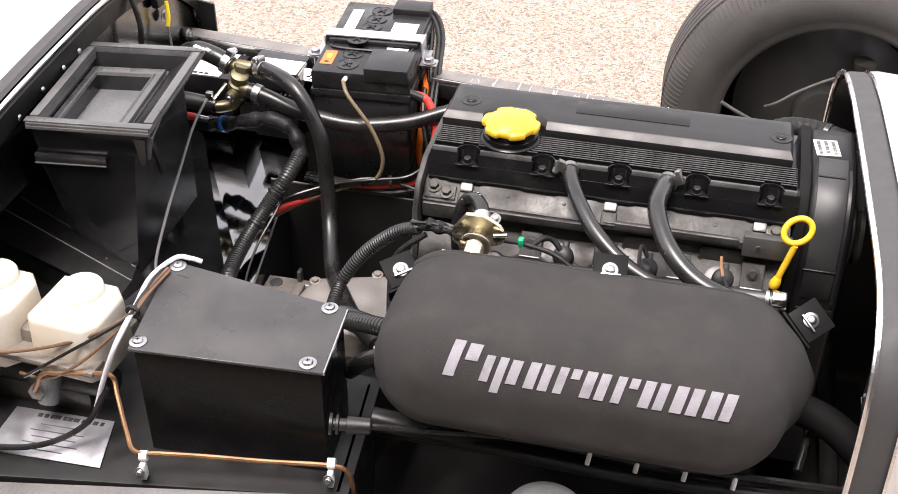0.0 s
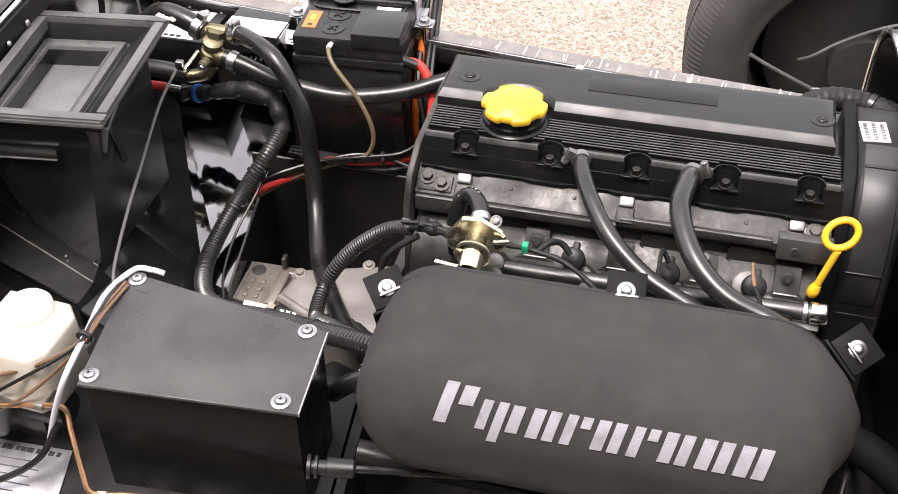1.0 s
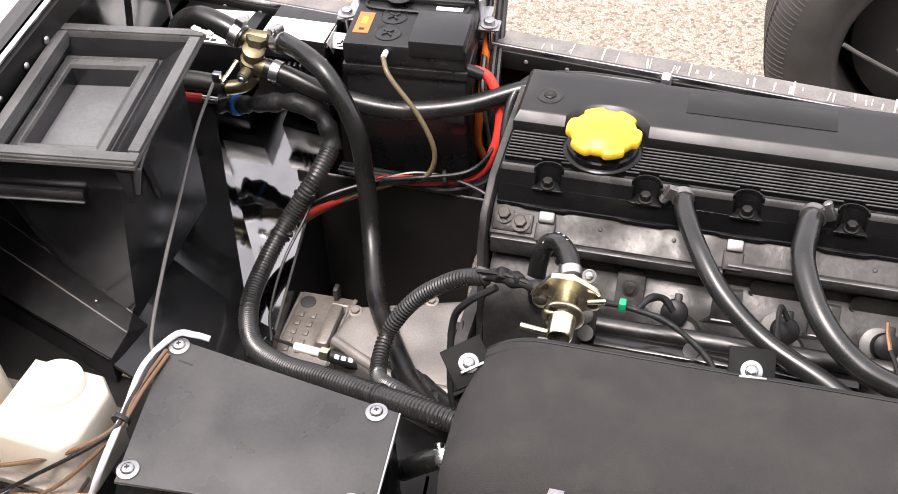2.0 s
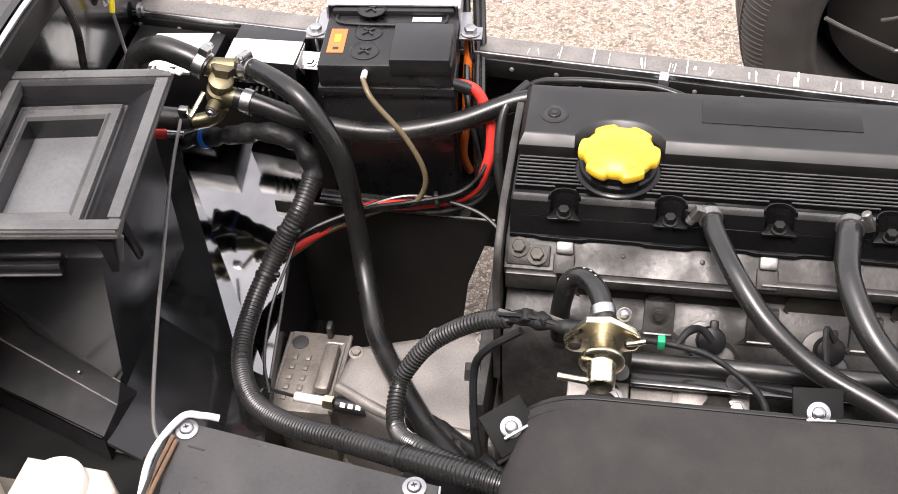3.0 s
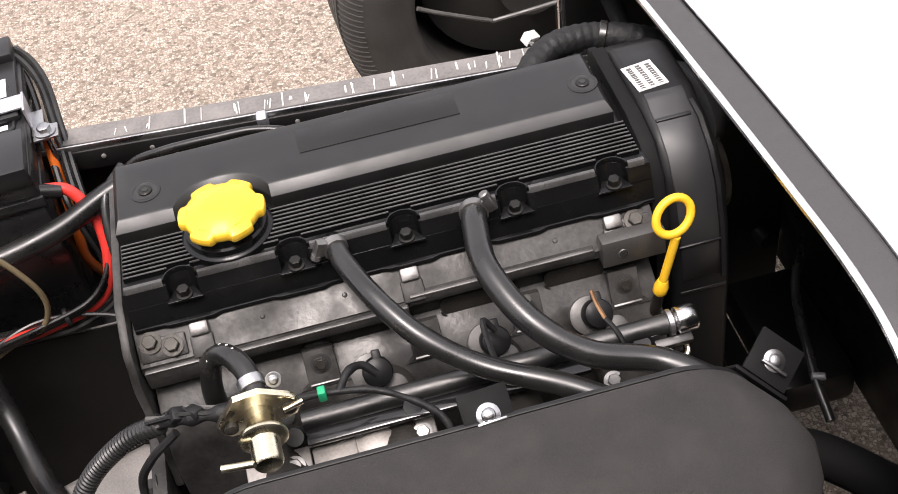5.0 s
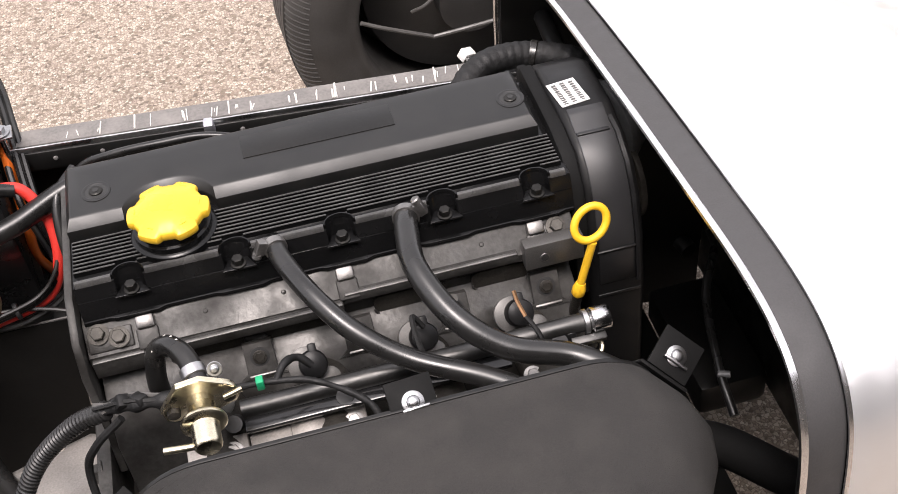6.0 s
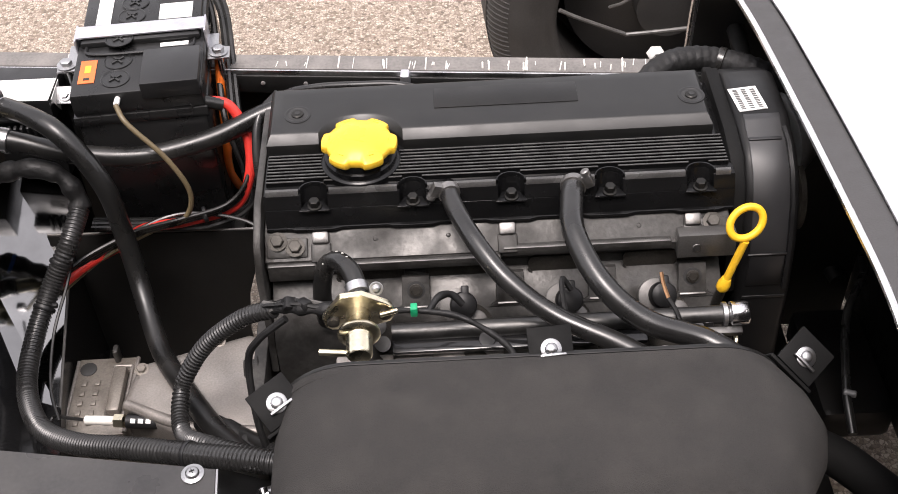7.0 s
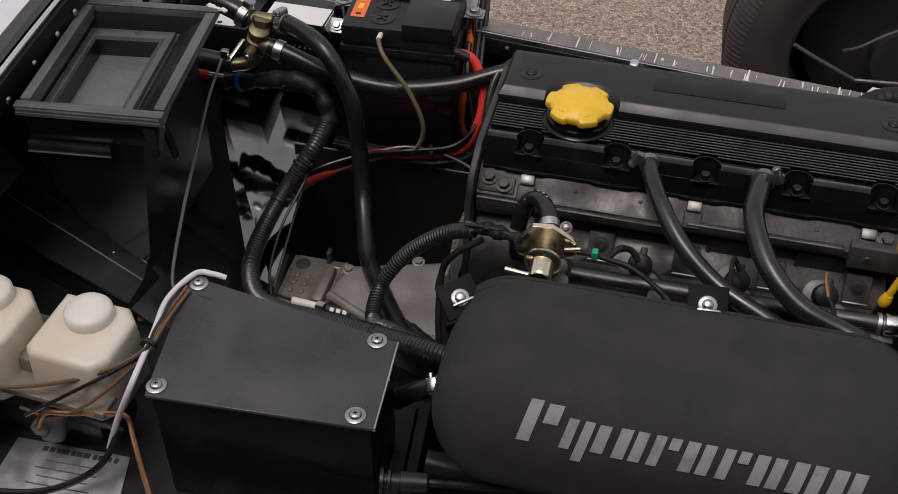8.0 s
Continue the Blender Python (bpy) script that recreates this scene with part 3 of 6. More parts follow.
def build_nose():
    nose = thing("nose_cone", (0.7, 0.09, 0.15), "silver car nose cone with dark rubber seal on its lip", "nose cone")
    body = [nose_ring(0.468, 0.004), nose_ring(0.482, 0.006), nose_ring(0.54, 0.007, 0.99, 0.002), nose_ring(0.64, 0.006, 0.95, 0.012), nose_ring(0.78, 0.0, 0.86, 0.035), nose_ring(0.93, 0, 0.72, 0.07), nose_ring(1.08, 0, 0.52, 0.11), nose_ring(1.2, 0, 0.3, 0.15)]
    part("shell", loft(body), SILVER_PAINT, nose, "smooth silver-painted shell")
    part("seal", loft([nose_ring(0.440, -0.001), nose_ring(0.446, 0.001), nose_ring(0.463, 0.002), nose_ring(0.468, -0.001)], 0.003), SEAL, nose, "matt dark grey rubber seal")
    part("rear_lip", tube(nose_ring(0.437, -0.001), 0.0034, seg=8, raw=True), SILVER_EDGE, nose, "bright metal edge")
    part("front_lip", tube(nose_ring(0.469, 0.003), 0.0020, seg=8, raw=True), SILVER_EDGE, nose, "bright metal edge")
    part("lining", loft([nose_ring(0.440, -0.012), nose_ring(0.60, -0.014, 0.95, 0.01), nose_ring(0.9, 0, 0.68, 0.06)], 0.002), BLACK_PAINT, nose)


def build_scuttle():
    s = thing("scuttle", (-0.75, 0.02, 0.45), "silver-painted scuttle body panel with a black rubber strip and bright edge", "body panel")
    prof = [(-0.62, 0.36), (-0.5, 0.45), (-0.40, 0.53), (-0.30, 0.568), (-0.15, 0.594), (0.0, 0.607), (0.14, 0.612), (0.25, 0.595), (0.33, 0.55), (0.372, 0.49), (0.378, 0.3)]

    def ring(x, up):
        return spline([Vector((x, y, z + up)) for y, z in prof], 6)

    part("shell", loft([ring(-0.525, 0.006), ring(-0.55, 0.010), ring(-0.7, 0.025), ring(-1.0, 0.05)], 0.003), SILVER_PAINT, s)
    part("rubber_strip", loft([ring(-0.508, 0.004), ring(-0.512, 0.008), ring(-0.524, 0.009), ring(-0.528, 0.006)], 0.003), SEAL, s, "black rubber strip")
    part("bright_edge", tube([p + Vector((0, 0, 0.002)) for p in ring(-0.503, 0)], 0.003, seg=8, raw=True), SILVER_EDGE, s)
    part("inner_flange", loft([ring(-0.503, -0.002), ring(-0.4985, -0.004), ring(-0.4985, -0.03)], 0.002), BLACK_PAINT, s)
    for y, z in ((-0.115, 0.578), (-0.06, 0.585), (-0.01, 0.588), (0.03, 0.591)):
        part("rivet", lathe([(0.004, 0), (0.0034, 0.0012), (0.002, 0.002)], along((-0.497, y, z - 0.004), (-0.4, y, z)), 10), STEEL, s)


def build_wheel():
    w = thing("road_wheel", (0.452, 0.725, 0.0), "black-tyred front wheel with dark dusty rim", "wheel")
    R, hw = 0.267, 0.090
    m = pose(0.452, 0.725, R, 90, 0, 3)
    side = [(0.168, 0.070), (0.171, 0.079), (0.178, 0.084), (0.182, 0.083), (0.190, 0.087), (0.205, 0.0905), (0.220, 0.0895), (0.235, 0.084), (0.247, 0.076), (0.256, 0.066), (0.262, 0.055), (0.2645, 0.046)]
    tread = []
    for k in range(5):
        y = -0.043 + k * 0.0175
        tread += [(R, y), (R, y + 0.0135), (R - 0.004, y + 0.0142), (R - 0.004, y + 0.0170)]
    prof = [(r, -y) for r, y in side] + tread + [(r, y) for r, y in reversed(side)]
    tyre = part("tyre", lathe(prof, m, 144, hollow=True), TYRE, w, "", 50)
    sipes = bmesh.new()
    for i in range(190):
        turn = m @ Matrix.Rotation(2 * math.pi * i / 190, 4, "Z")
        for sgn in (-1, 1):
            for r0, h0, r1, h1 in ((0.2400, 0.0810, 0.2470, 0.0762), (0.2470, 0.0762, 0.2560, 0.0662), (0.2560, 0.0662, 0.2622, 0.0552), (0.2622, 0.0552, 0.2652, 0.0440)):
                rod(turn @ Vector((r0, 0, sgn * h0)), turn @ Vector((r1, 0, sgn * h1)), 0.0011, sipes, 5)
    tagged(part("tread_pattern", sipes, TYRE, tyre), kind="stuff")
    rim = part("rim", lathe([(0.169, -0.070), (0.1715, -0.079), (0.174, -0.086), (0.1725, -0.0885), (0.168, -0.087), (0.163, -0.078), (0.160, -0.055), (0.150, -0.050), (0.146, 0.0), (0.09, 0.02), (0.05, 0.028), (0.05, 0.06), (0.02, 0.06)], m, 96), RIM, w, "dusty dark wheel rim", 30)
    part("rim_lip", lathe([(0.1690, -0.0875), (0.1715, -0.0893), (0.1740, -0.0880), (0.1725, -0.0860)], m, 96, hollow=True), TYRE, rim)
    part("brake_disc", lathe([(0.04, -0.03), (0.12, -0.03), (0.12, -0.018), (0.04, -0.018)], m, 48), CAST_DARK, w)
    part("hub", lathe([(0.045, -0.075), (0.05, -0.03), (0.05, 0.03), (0.03, 0.03)], m, 32), CAST_DARK, w)
    sus = thing("front_suspension", (0.5, 0.45, 0.2), "dark front suspension arms and thin stay wires", "suspension")
    part("upper_arm", tube([(0.47, 0.23, 0.38), (0.49, 0.45, 0.37), (0.50, 0.66, 0.36)], 0.011), BLACK_PAINT, sus)
    part("lower_arm", tube([(0.36, 0.24, 0.15), (0.45, 0.45, 0.16), (0.50, 0.66, 0.17)], 0.011), BLACK_PAINT, sus)
    part("lower_arm", tube([(0.60, 0.22, 0.15), (0.55, 0.45, 0.16), (0.50, 0.66, 0.17)], 0.011), BLACK_PAINT, sus)
    part("upright", tube([(0.50, 0.665, 0.15), (0.50, 0.67, 0.28), (0.50, 0.665, 0.38)], 0.018), CAST_DARK, sus)
    part("stay_wire", tube([(0.286, 0.600, 0.314), (0.315, 0.603, 0.297), (0.376, 0.610, 0.265), (0.390, 0.610, 0.262), (0.478, 0.602, 0.274), (0.486, 0.602, 0.280), (0.488, 0.615, 0.325), (0.50, 0.655, 0.345)], 0.0030, seg=8), GREY_WIRE, sus, "thin pale metal stay")
    part("stay_wire", tube([(0.355, 0.60, 0.315), (0.372, 0.582, 0.334), (0.400, 0.58, 0.358), (0.440, 0.58, 0.383), (0.475, 0.585, 0.395), (0.50, 0.64, 0.36)], 0.0024, seg=8), GREY_WIRE, sus, "thin pale metal stay")


build_ground()
build_chassis()
build_nose()
build_scuttle()
build_wheel()

def build_unseen_wall():
    """A plain rendered wall, unseen, added behind the camera to darken front-facing sides."""
    b = box((9.0, 0.22, 3.1), (0, -2.4, 1.55), 0.02)
    box((9.06, 0.30, 0.06), (0, -2.4, 3.13), 0.015, bm=b)
    single("unseen_south_wall", b, PLASTER, "plain dark rendered wall, unseen, added to cut light from behind the camera", "wall", kind="structure")


build_unseen_wall()


def build_unseen_trees():
    """An added, unseen belt of trees to darken reflections: many leaf clumps on trunks, in an uneven line."""
    rng = random.Random(21)
    for k in range(16):
        a = 2 * math.pi * (k + rng.uniform(-0.25, 0.25)) / 16
        r = rng.uniform(13.0, 18.0)
        x, y = r * math.cos(a), r * math.sin(a)
        tall = rng.uniform(2.0, 3.2)
        tree = thing("tree", (x, y, 0), "leafy green tree, unseen, added to darken low reflections", "tree", "trees round the yard")
        tr = tube([(x, y, 0), (x + rng.uniform(-0.1, 0.1), y, tall * 0.4), (x + rng.uniform(-0.3, 0.3), y, tall * 0.8)], 0.09, seg=8, n=4)
        for i in range(5):
            b0 = Vector((x, y, tall * rng.uniform(0.3, 0.6)))
            tube([b0, b0 + Vector((rng.uniform(-0.6, 0.6), rng.uniform(-0.6, 0.6), 0.5)), b0 + Vector((rng.uniform(-1.2, 1.2), rng.uniform(-1.2, 1.2), 1.1))], 0.03, tr, seg=6, n=3)
        part("trunk", tr, BARK, tree)
        vs, fs = [], []
        for c in range(26):
            ca, cr, cz = rng.uniform(0, 6.28), rng.uniform(0.2, 1.6), rng.uniform(0.15, 1.0) * tall
            cen = Vector((x + cr * math.cos(ca), y + cr * math.sin(ca), cz))
            size = rng.uniform(0.3, 0.65)
            for j in range(46):
                d = Vector((rng.gauss(0, 1), rng.gauss(0, 1), rng.gauss(0, 0.8)))
                p = cen + d.normalized() * size * rng.uniform(0.3, 1.0)
                if p.z < 0.1:
                    continue
                u = Vector((rng.uniform(-1, 1), rng.uniform(-1, 1), rng.uniform(-1, 1))).normalized()
                w = u.cross(Vector((rng.uniform(-1, 1), rng.uniform(-1, 1), rng.uniform(-1, 1)))).normalized()
                s_ = rng.uniform(0.05, 0.12)
                n0 = len(vs)
                vs += [p - u * s_, p + w * s_ * 0.6, p + u * s_, p - w * s_ * 0.6]
                fs.append((n0, n0 + 1, n0 + 2, n0 + 3))
        me = bpy.data.meshes.new("crown")
        me.from_pydata(vs, [], fs)
        me.materials.append(FOLIAGE)
        cr_ = new("crown", me)
        cr_.parent = tree
        cr_.matrix_parent_inverse = PLACE[tree].inverted()


build_unseen_trees()

# ---- engine ----
BOLTS = (0.0, 0.088, 0.176, 0.264, 0.345)


def build_engine():
    eng = thing("engine", (0.16, 0.05, 0.13), "four-cylinder car engine with black cam cover and grey aluminium head", "engine")
    # cylinder head and block
    head = part("cylinder_head", solid([(-0.001, 0.4955), (-0.006, 0.4930), (-0.0225, 0.4800), (-0.0262, 0.4782), (-0.0266, 0.4705), (-0.0200, 0.4680), (-0.0150, 0.4570), (0.15, 0.457), (0.15, 0.4955)],
                                       -0.048, 0.372, "yzx", 0.0012), CAST, eng, "grey cast-aluminium cylinder head")
    part("port_face", solid([(-0.015, 0.4575), (-0.017, 0.449), (-0.036, 0.4385), (-0.048, 0.430), (-0.064, 0.404), (-0.066, 0.33), (0.15, 0.33), (0.15, 0.4575)], -0.046, 0.366, "yzx", 0.002), CAST, head, "oily inlet side of the head")
    part("engine_block", box((0.40, 0.17, 0.22), (0.16, 0.055, 0.23), 0.01), CAST_DARK, eng)
    part("sump", box((0.36, 0.14, 0.06), (0.16, 0.055, 0.105), 0.01), CAST_DARK, eng)
    part("end_plate", solid([(-0.026, 0.499), (-0.042, 0.470), (-0.045, 0.40), (-0.055, 0.36), (0.15, 0.36), (0.15, 0.515), (0.012, 0.515)], -0.056, -0.049, "yzx", 0.0015), CAST, head)
    for x0, x1, y, z in ((0.0150, 0.1640, -0.0287, 0.4722), (0.1660, 0.3180, -0.0235, 0.4768)):
        ridge = part("head_ridge", box((x1 - x0, 0.009, 0.009), ((x0 + x1) / 2, y, z), 0.0010), CAST, head)
        # A pale metal strip stands in for the highlight along the ridge top.
        part("ridge_highlight", box((x1 - x0 - 0.002, 0.0036, 0.0014), ((x0 + x1) / 2, y - 0.0026, z + 0.0047), 0.0005), MACHINED, ridge, "bright strip painted as the ridge's highlight")
    part("end_ridge", box((0.044, 0.008, 0.018), (-0.024, -0.0275, 0.4670), 0.001), CAST, head)
    # Same painted highlight on the end ridge.
    part("ridge_highlight", box((0.042, 0.0036, 0.0014), (-0.024, -0.0300, 0.4764), 0.0005), MACHINED, head)
    for x in (0.003, 0.171, 0.338):
        lug = part("head_lug", box((0.018, 0.018, 0.012), (x, -0.0190, 0.4795), 0.002, (38, 0, 0)), CAST, head)
        part("lug_face", box((0.0150, 0.011, 0.012), (x, -0.0110, 0.4905), 0.002, (38, 0, 0)), MACHINED, lug, "bright machined lug")
    for x0, x1 in ((-0.046, -0.009), (0.330, 0.370)):
        part("end_pad", box((x1 - x0, 0.018, 0.004), ((x0 + x1) / 2, -0.0165, 0.4850), 0.0015, (39, 0, 0)), CAST, head)
    for x in (0.052, 0.118, 0.232, 0.290):
        part("cast_pimple", lathe([(0.0022, 0), (0.0016, 0.0008), (0.0006, 0.0010)], pose(x, -0.0125, 0.4878, 39, 0, 0), 12), CAST, head)
    for x, w in ((0.045, 0.062), (0.128, 0.066), (0.222, 0.064), (0.302, 0.050)):
        pan = [(u * w / 2 + a * 0.006, v * 0.0085 + b_ * 0.006) for u, v, a0 in ((1, 1, 0), (-1, 1, 90), (-1, -1, 180), (1, -1, 270)) for a, b_ in ((math.cos(radians(a0 + k * 22.5)) - u, math.sin(radians(a0 + k * 22.5)) - v) for k in range(5))]
        part("recess", solid(pan, -0.0015, 0.0012, "xzy", 0.0006, m=pose(x, -0.0195, 0.4530, -10, 0, 0)), CAST_DARK, head)
        part("recess_lip", tube([pose(x, -0.0215, 0.4526, -10, 0, 0) @ Vector((u, 0, v)) for u, v in pan[10:]], 0.0011, seg=6, n=1), CAST, head)
    for x in (0.086, 0.172, 0.256, 0.338):
        boss = part("stud_boss", solid([(-0.0125, 0.0165), (-0.0130, -0.010), (-0.022, -0.016), (0.022, -0.016), (0.0130, -0.010), (0.0125, 0.0165)], 0, 0.010, "xyz", 0.0015, m=along((x, -0.033, 0.438), (x, -0.074, 0.463))), CAST, head)
        part("boss_edge", box((0.024, 0.0022, 0.0030), along((x, -0.033, 0.438), (x, -0.074, 0.463)) @ Vector((0, -0.0125, 0.0100)), 0.0008, (30, 0, 0)), MACHINED, boss)
        part("stud_hole", lathe([(0.0085, 0.0096), (0.0085, 0.0104), (0.006, 0.0106)], along((x, -0.033, 0.438), (x, -0.074, 0.463)) @ pose(0, 0.004, 0), 20), INK, boss)
        part("nut", hex_bolt(along((x, -0.033, 0.438), (x, -0.074, 0.463)) @ pose(0, 0.004, 0.0104), 0.0046, 0.003, 0.006), CAST_DARK, boss)
    for x, y, z in ((-0.036, -0.0130, 0.4900), (-0.020, -0.0175, 0.4865), (0.356, -0.0140, 0.4895)):
        part("head_bolt", hex_bolt(pose(x, y, z, 30, 0, 0), 0.006, 0.007, 0.009), CAST_DARK, head)
    br = box((0.052, 0.014, 0.025), (0.348, -0.0290, 0.4800), 0.0010, (-6, 0, 0))
    block = part("end_bracket", br, BLOCK_FACE, head, "machined aluminium bracket block")
    part("bracket_hole", lathe([(0.0030, 0), (0.0030, 0.0012), (0.002, 0.0013)], along((0.339, -0.0360, 0.4790), (0.339, -0.05, 0.481)), 16), INK, block)
    part("hole_rim", lathe([(0.0030, 0.0002), (0.0034, 0.0008), (0.0042, 0.0008), (0.0046, 0.0)], along((0.339, -0.0360, 0.4790), (0.339, -0.05, 0.481)), 16, hollow=True), MACHINED, block)
    # cam cover: flange, notched wall, ribbed deck and raised plateau
    lo, hi = -0.045, 0.376
    flange = [(hi, 0.145), (lo, 0.145), (lo, -0.0056)]
    for x in BOLTS:
        flange += [(x - 0.024, -0.0056), (x - 0.018, -0.0074), (x + 0.016, -0.0078), (x + 0.023, -0.0056)]
    flange += [(hi, -0.0056)]
    cover = part("cam_cover", solid(flange, 0.4945, 0.4988, bevel=0.0010), COVER_PAINT, eng, "black painted cam cover with ribbed deck")
    outline = [(lo, 0.142), (lo, 0.007)]
    for x in BOLTS:
        outline += [(x - 0.0122, 0.007)] + [(x + 0.0114 * math.cos(a), 0.008 + 0.0098 * math.sin(a)) for a in (math.pi * (1 - i / 14) for i in range(15))] + [(x + 0.0122, 0.007)]
    outline += [(hi, 0.007), (hi, 0.142)]
    wall = solid(outline, 0.5150, 0.5275, bevel=0.0008)
    skirt = solid([(lo, 0.142), (lo, 0.0012), (hi, 0.0012), (hi, 0.142)], 0.4982, 0.5152, bevel=0.0006)
    for v in wall.verts:
        if v.co.z < 0.52 and v.co.y < 0.05:
            v.co.y -= 0.0058
    for v in skirt.verts:
        if v.co.z < 0.51 and v.co.y < 0.05:
            v.co.y -= 0.0054
    part("cover_wall", wall, COVER_PAINT, cover)
    part("cover_skirt", skirt, COVER_PAINT, cover)
    def gaps(y, wide):
        """The stretches of the deck at y that lie clear of the bolt pockets."""
        res, start = [], lo + 0.002
        for x in BOLTS:
            if y < 0.023:
                half = wide * math.sqrt(max(0.0, 1 - ((y - 0.008) / 0.0150) ** 2))
                if x - half > start + 0.002:
                    res.append((start, x - half))
                start = x + half
        if hi - 0.004 > start + 0.002:
            res.append((start, hi - 0.004))
        return res

    for i in range(9):
        y = 0.0205 + i * 0.0045
        for x0, x1 in gaps(y, 0.0158):
            rib = part("rib", solid([(y - 0.0013, 0.5270), (y - 0.0009, 0.5320), (y + 0.0009, 0.5320), (y + 0.0013, 0.5270)], x0, x1, "yzx"), COVER_PAINT, cover)
            # Thin pale cap that paints the sky's highlight along the rib top.
            part("rib_glint", solid([(y - 0.0009, 0.5318), (y - 0.0006, 0.5327), (y + 0.0003, 0.5327), (y + 0.0006, 0.5318)], x0 + 0.0004, x1 - 0.0004, "yzx"), COVER_GLARE, rib)
    for x0, x1 in gaps(0.0105, 0.0138):
        # The lip's bright sky highlight is painted in with the same pale colour.
        part("front_lip", solid([(0.0068, 0.5268), (0.0071, 0.5300), (0.0082, 0.5316), (0.0108, 0.5318), (0.0122, 0.5308), (0.0128, 0.5268)], x0, x1, "yzx"), COVER_GLARE, cover)
    for x in BOLTS:
        rim = bmesh.new()
        rings = []
        for k in range(19):
            a = math.pi * k / 18
            d = Vector((math.cos(a), math.sin(a), 0))
            c = Vector((x, 0.009, 0))
            rings.append([rim.verts.new(c + Vector((d.x * (0.0112 + r), d.y * (0.0090 + r), h))) for r, h in ((0.0, 0.522), (0.0001, 0.5306), (0.0009, 0.5322), (0.0019, 0.5320), (0.0028, 0.527), (0.0028, 0.522))])
        for p, q in zip(rings, rings[1:]):
            for k in range(6):
                rim.faces.new((p[k], p[(k + 1) % 6], q[(k + 1) % 6], q[k]))
        rim.faces.new(rings[0])
        rim.faces.new(rings[-1])
        bmesh.ops.recalc_face_normals(rim, faces=rim.faces[:])
        part("pocket_rim", rim, COVER_PAINT, cover)
    # plateau with a recess for the filler neck
    cx, cy, rr = 0.042, 0.046, 0.0425
    near = 0.0635
    out_ = [(lo, 0.143), (lo, near)]
    half = math.sqrt(rr * rr - (near - cy) ** 2)
    a0 = math.degrees(math.atan2(near - cy, -half))
    a1 = math.degrees(math.atan2(near - cy, half))
    out_ += [(cx - half - 0.008, near)] + arc(cx, cy, rr, a0, a1, 14) + [(cx + half + 0.008, near)]
    out_ += [(0.366, near), (0.366, 0.143)]
    b = bmesh.new()
    levels = [(0.526, 0.0), (0.5376, 0.0), (0.5384, 0.0003), (0.5390, 0.0009), (0.5448, 0.0078), (0.5455, 0.0092), (0.5459, 0.0112), (0.5464, 0.0300)]
    rings = []
    for z, inset in levels:
        ring = []
        for x, y in out_:
            k = min(max((0.115 - y) / 0.03, 0), 1)
            xx = x + (inset * 0.5 if abs(x - lo) < 1e-6 else -inset * 0.5 if abs(x - 0.366) < 1e-6 else 0)
            ring.append(b.verts.new((xx, y + inset * k - (0.5 * inset if y > 0.14 else 0), z)))
        rings.append(ring)
    for p, q in zip(rings, rings[1:]):
        for i in range(len(p)):
            b.faces.new((p[i], p[(i + 1) % len(p)], q[(i + 1) % len(p)], q[i]))
    b.faces.new(rings[-1])
    b.faces.new(rings[0])
    bmesh.ops.recalc_face_normals(b, faces=b.faces[:])
    part("plateau", b, COVER_SATIN, cover, "", 24)
    part("badge_recess", box((0.135, 0.030, 0.0012), (0.178, 0.113, 0.5466), 0.0004), BLACK_PAINT, cover, "plain dark badge panel")
    for x in (-0.017, 0.351):
        part("recess_ring", lathe([(0.0128, 0.5455), (0.0126, 0.5468), (0.0112, 0.5472), (0.0098, 0.5468), (0.0092, 0.5464)], pose(x, 0.0985, 0), 32), COVER_SATIN, cover)
        part("screw_well", lathe([(0.0094, 0.5455), (0.0094, 0.54655), (0.007, 0.5466)], pose(x, 0.0985, 0), 28), INK, cover)
        screw = part("cover_screw", lathe([(0.0058, 0.5458), (0.0058, 0.5478), (0.0050, 0.5485), (0.0030, 0.5485)], pose(x, 0.0985, 0), 20), BOLT_DARK, cover, "dark socket screw")
        part("socket", lathe([(0.0028, 0.5484), (0.0028, 0.5488), (0.001, 0.5488)], pose(x, 0.0985, 0), 6), INK, screw)
    for x in BOLTS:
        part("bolt_ledge", solid([(x - 0.0145, -0.0030), (x + 0.0145, -0.0030), (x + 0.008, 0.010), (x - 0.008, 0.010)], 0.5150, 0.5170, bevel=0.0006), COVER_PAINT, cover)
        part("cover_bolt", hex_bolt(pose(x, 0.0025, 0.5170), 0.0049, 0.0080, 0.0064), BOLT_DARK, cover, "dark flanged hexagon bolt")
    neck = lathe([(0.0365, 0.5265), (0.0362, 0.5335), (0.0345, 0.5350), (0.0330, 0.5352), (0.0325, 0.5400), (0.0300, 0.5410), (0.0290, 0.549), (0.027, 0.550)], pose(cx, cy, 0), 40)
    part("filler_neck", neck, COVER_PAINT, cover)
    for x in (0.120, 0.231):
        part("breather_stub", rod((x, 0.016, 0.522), (x + 0.001, -0.010, 0.527), 0.0075, seg=18), COVER_PAINT, cover)
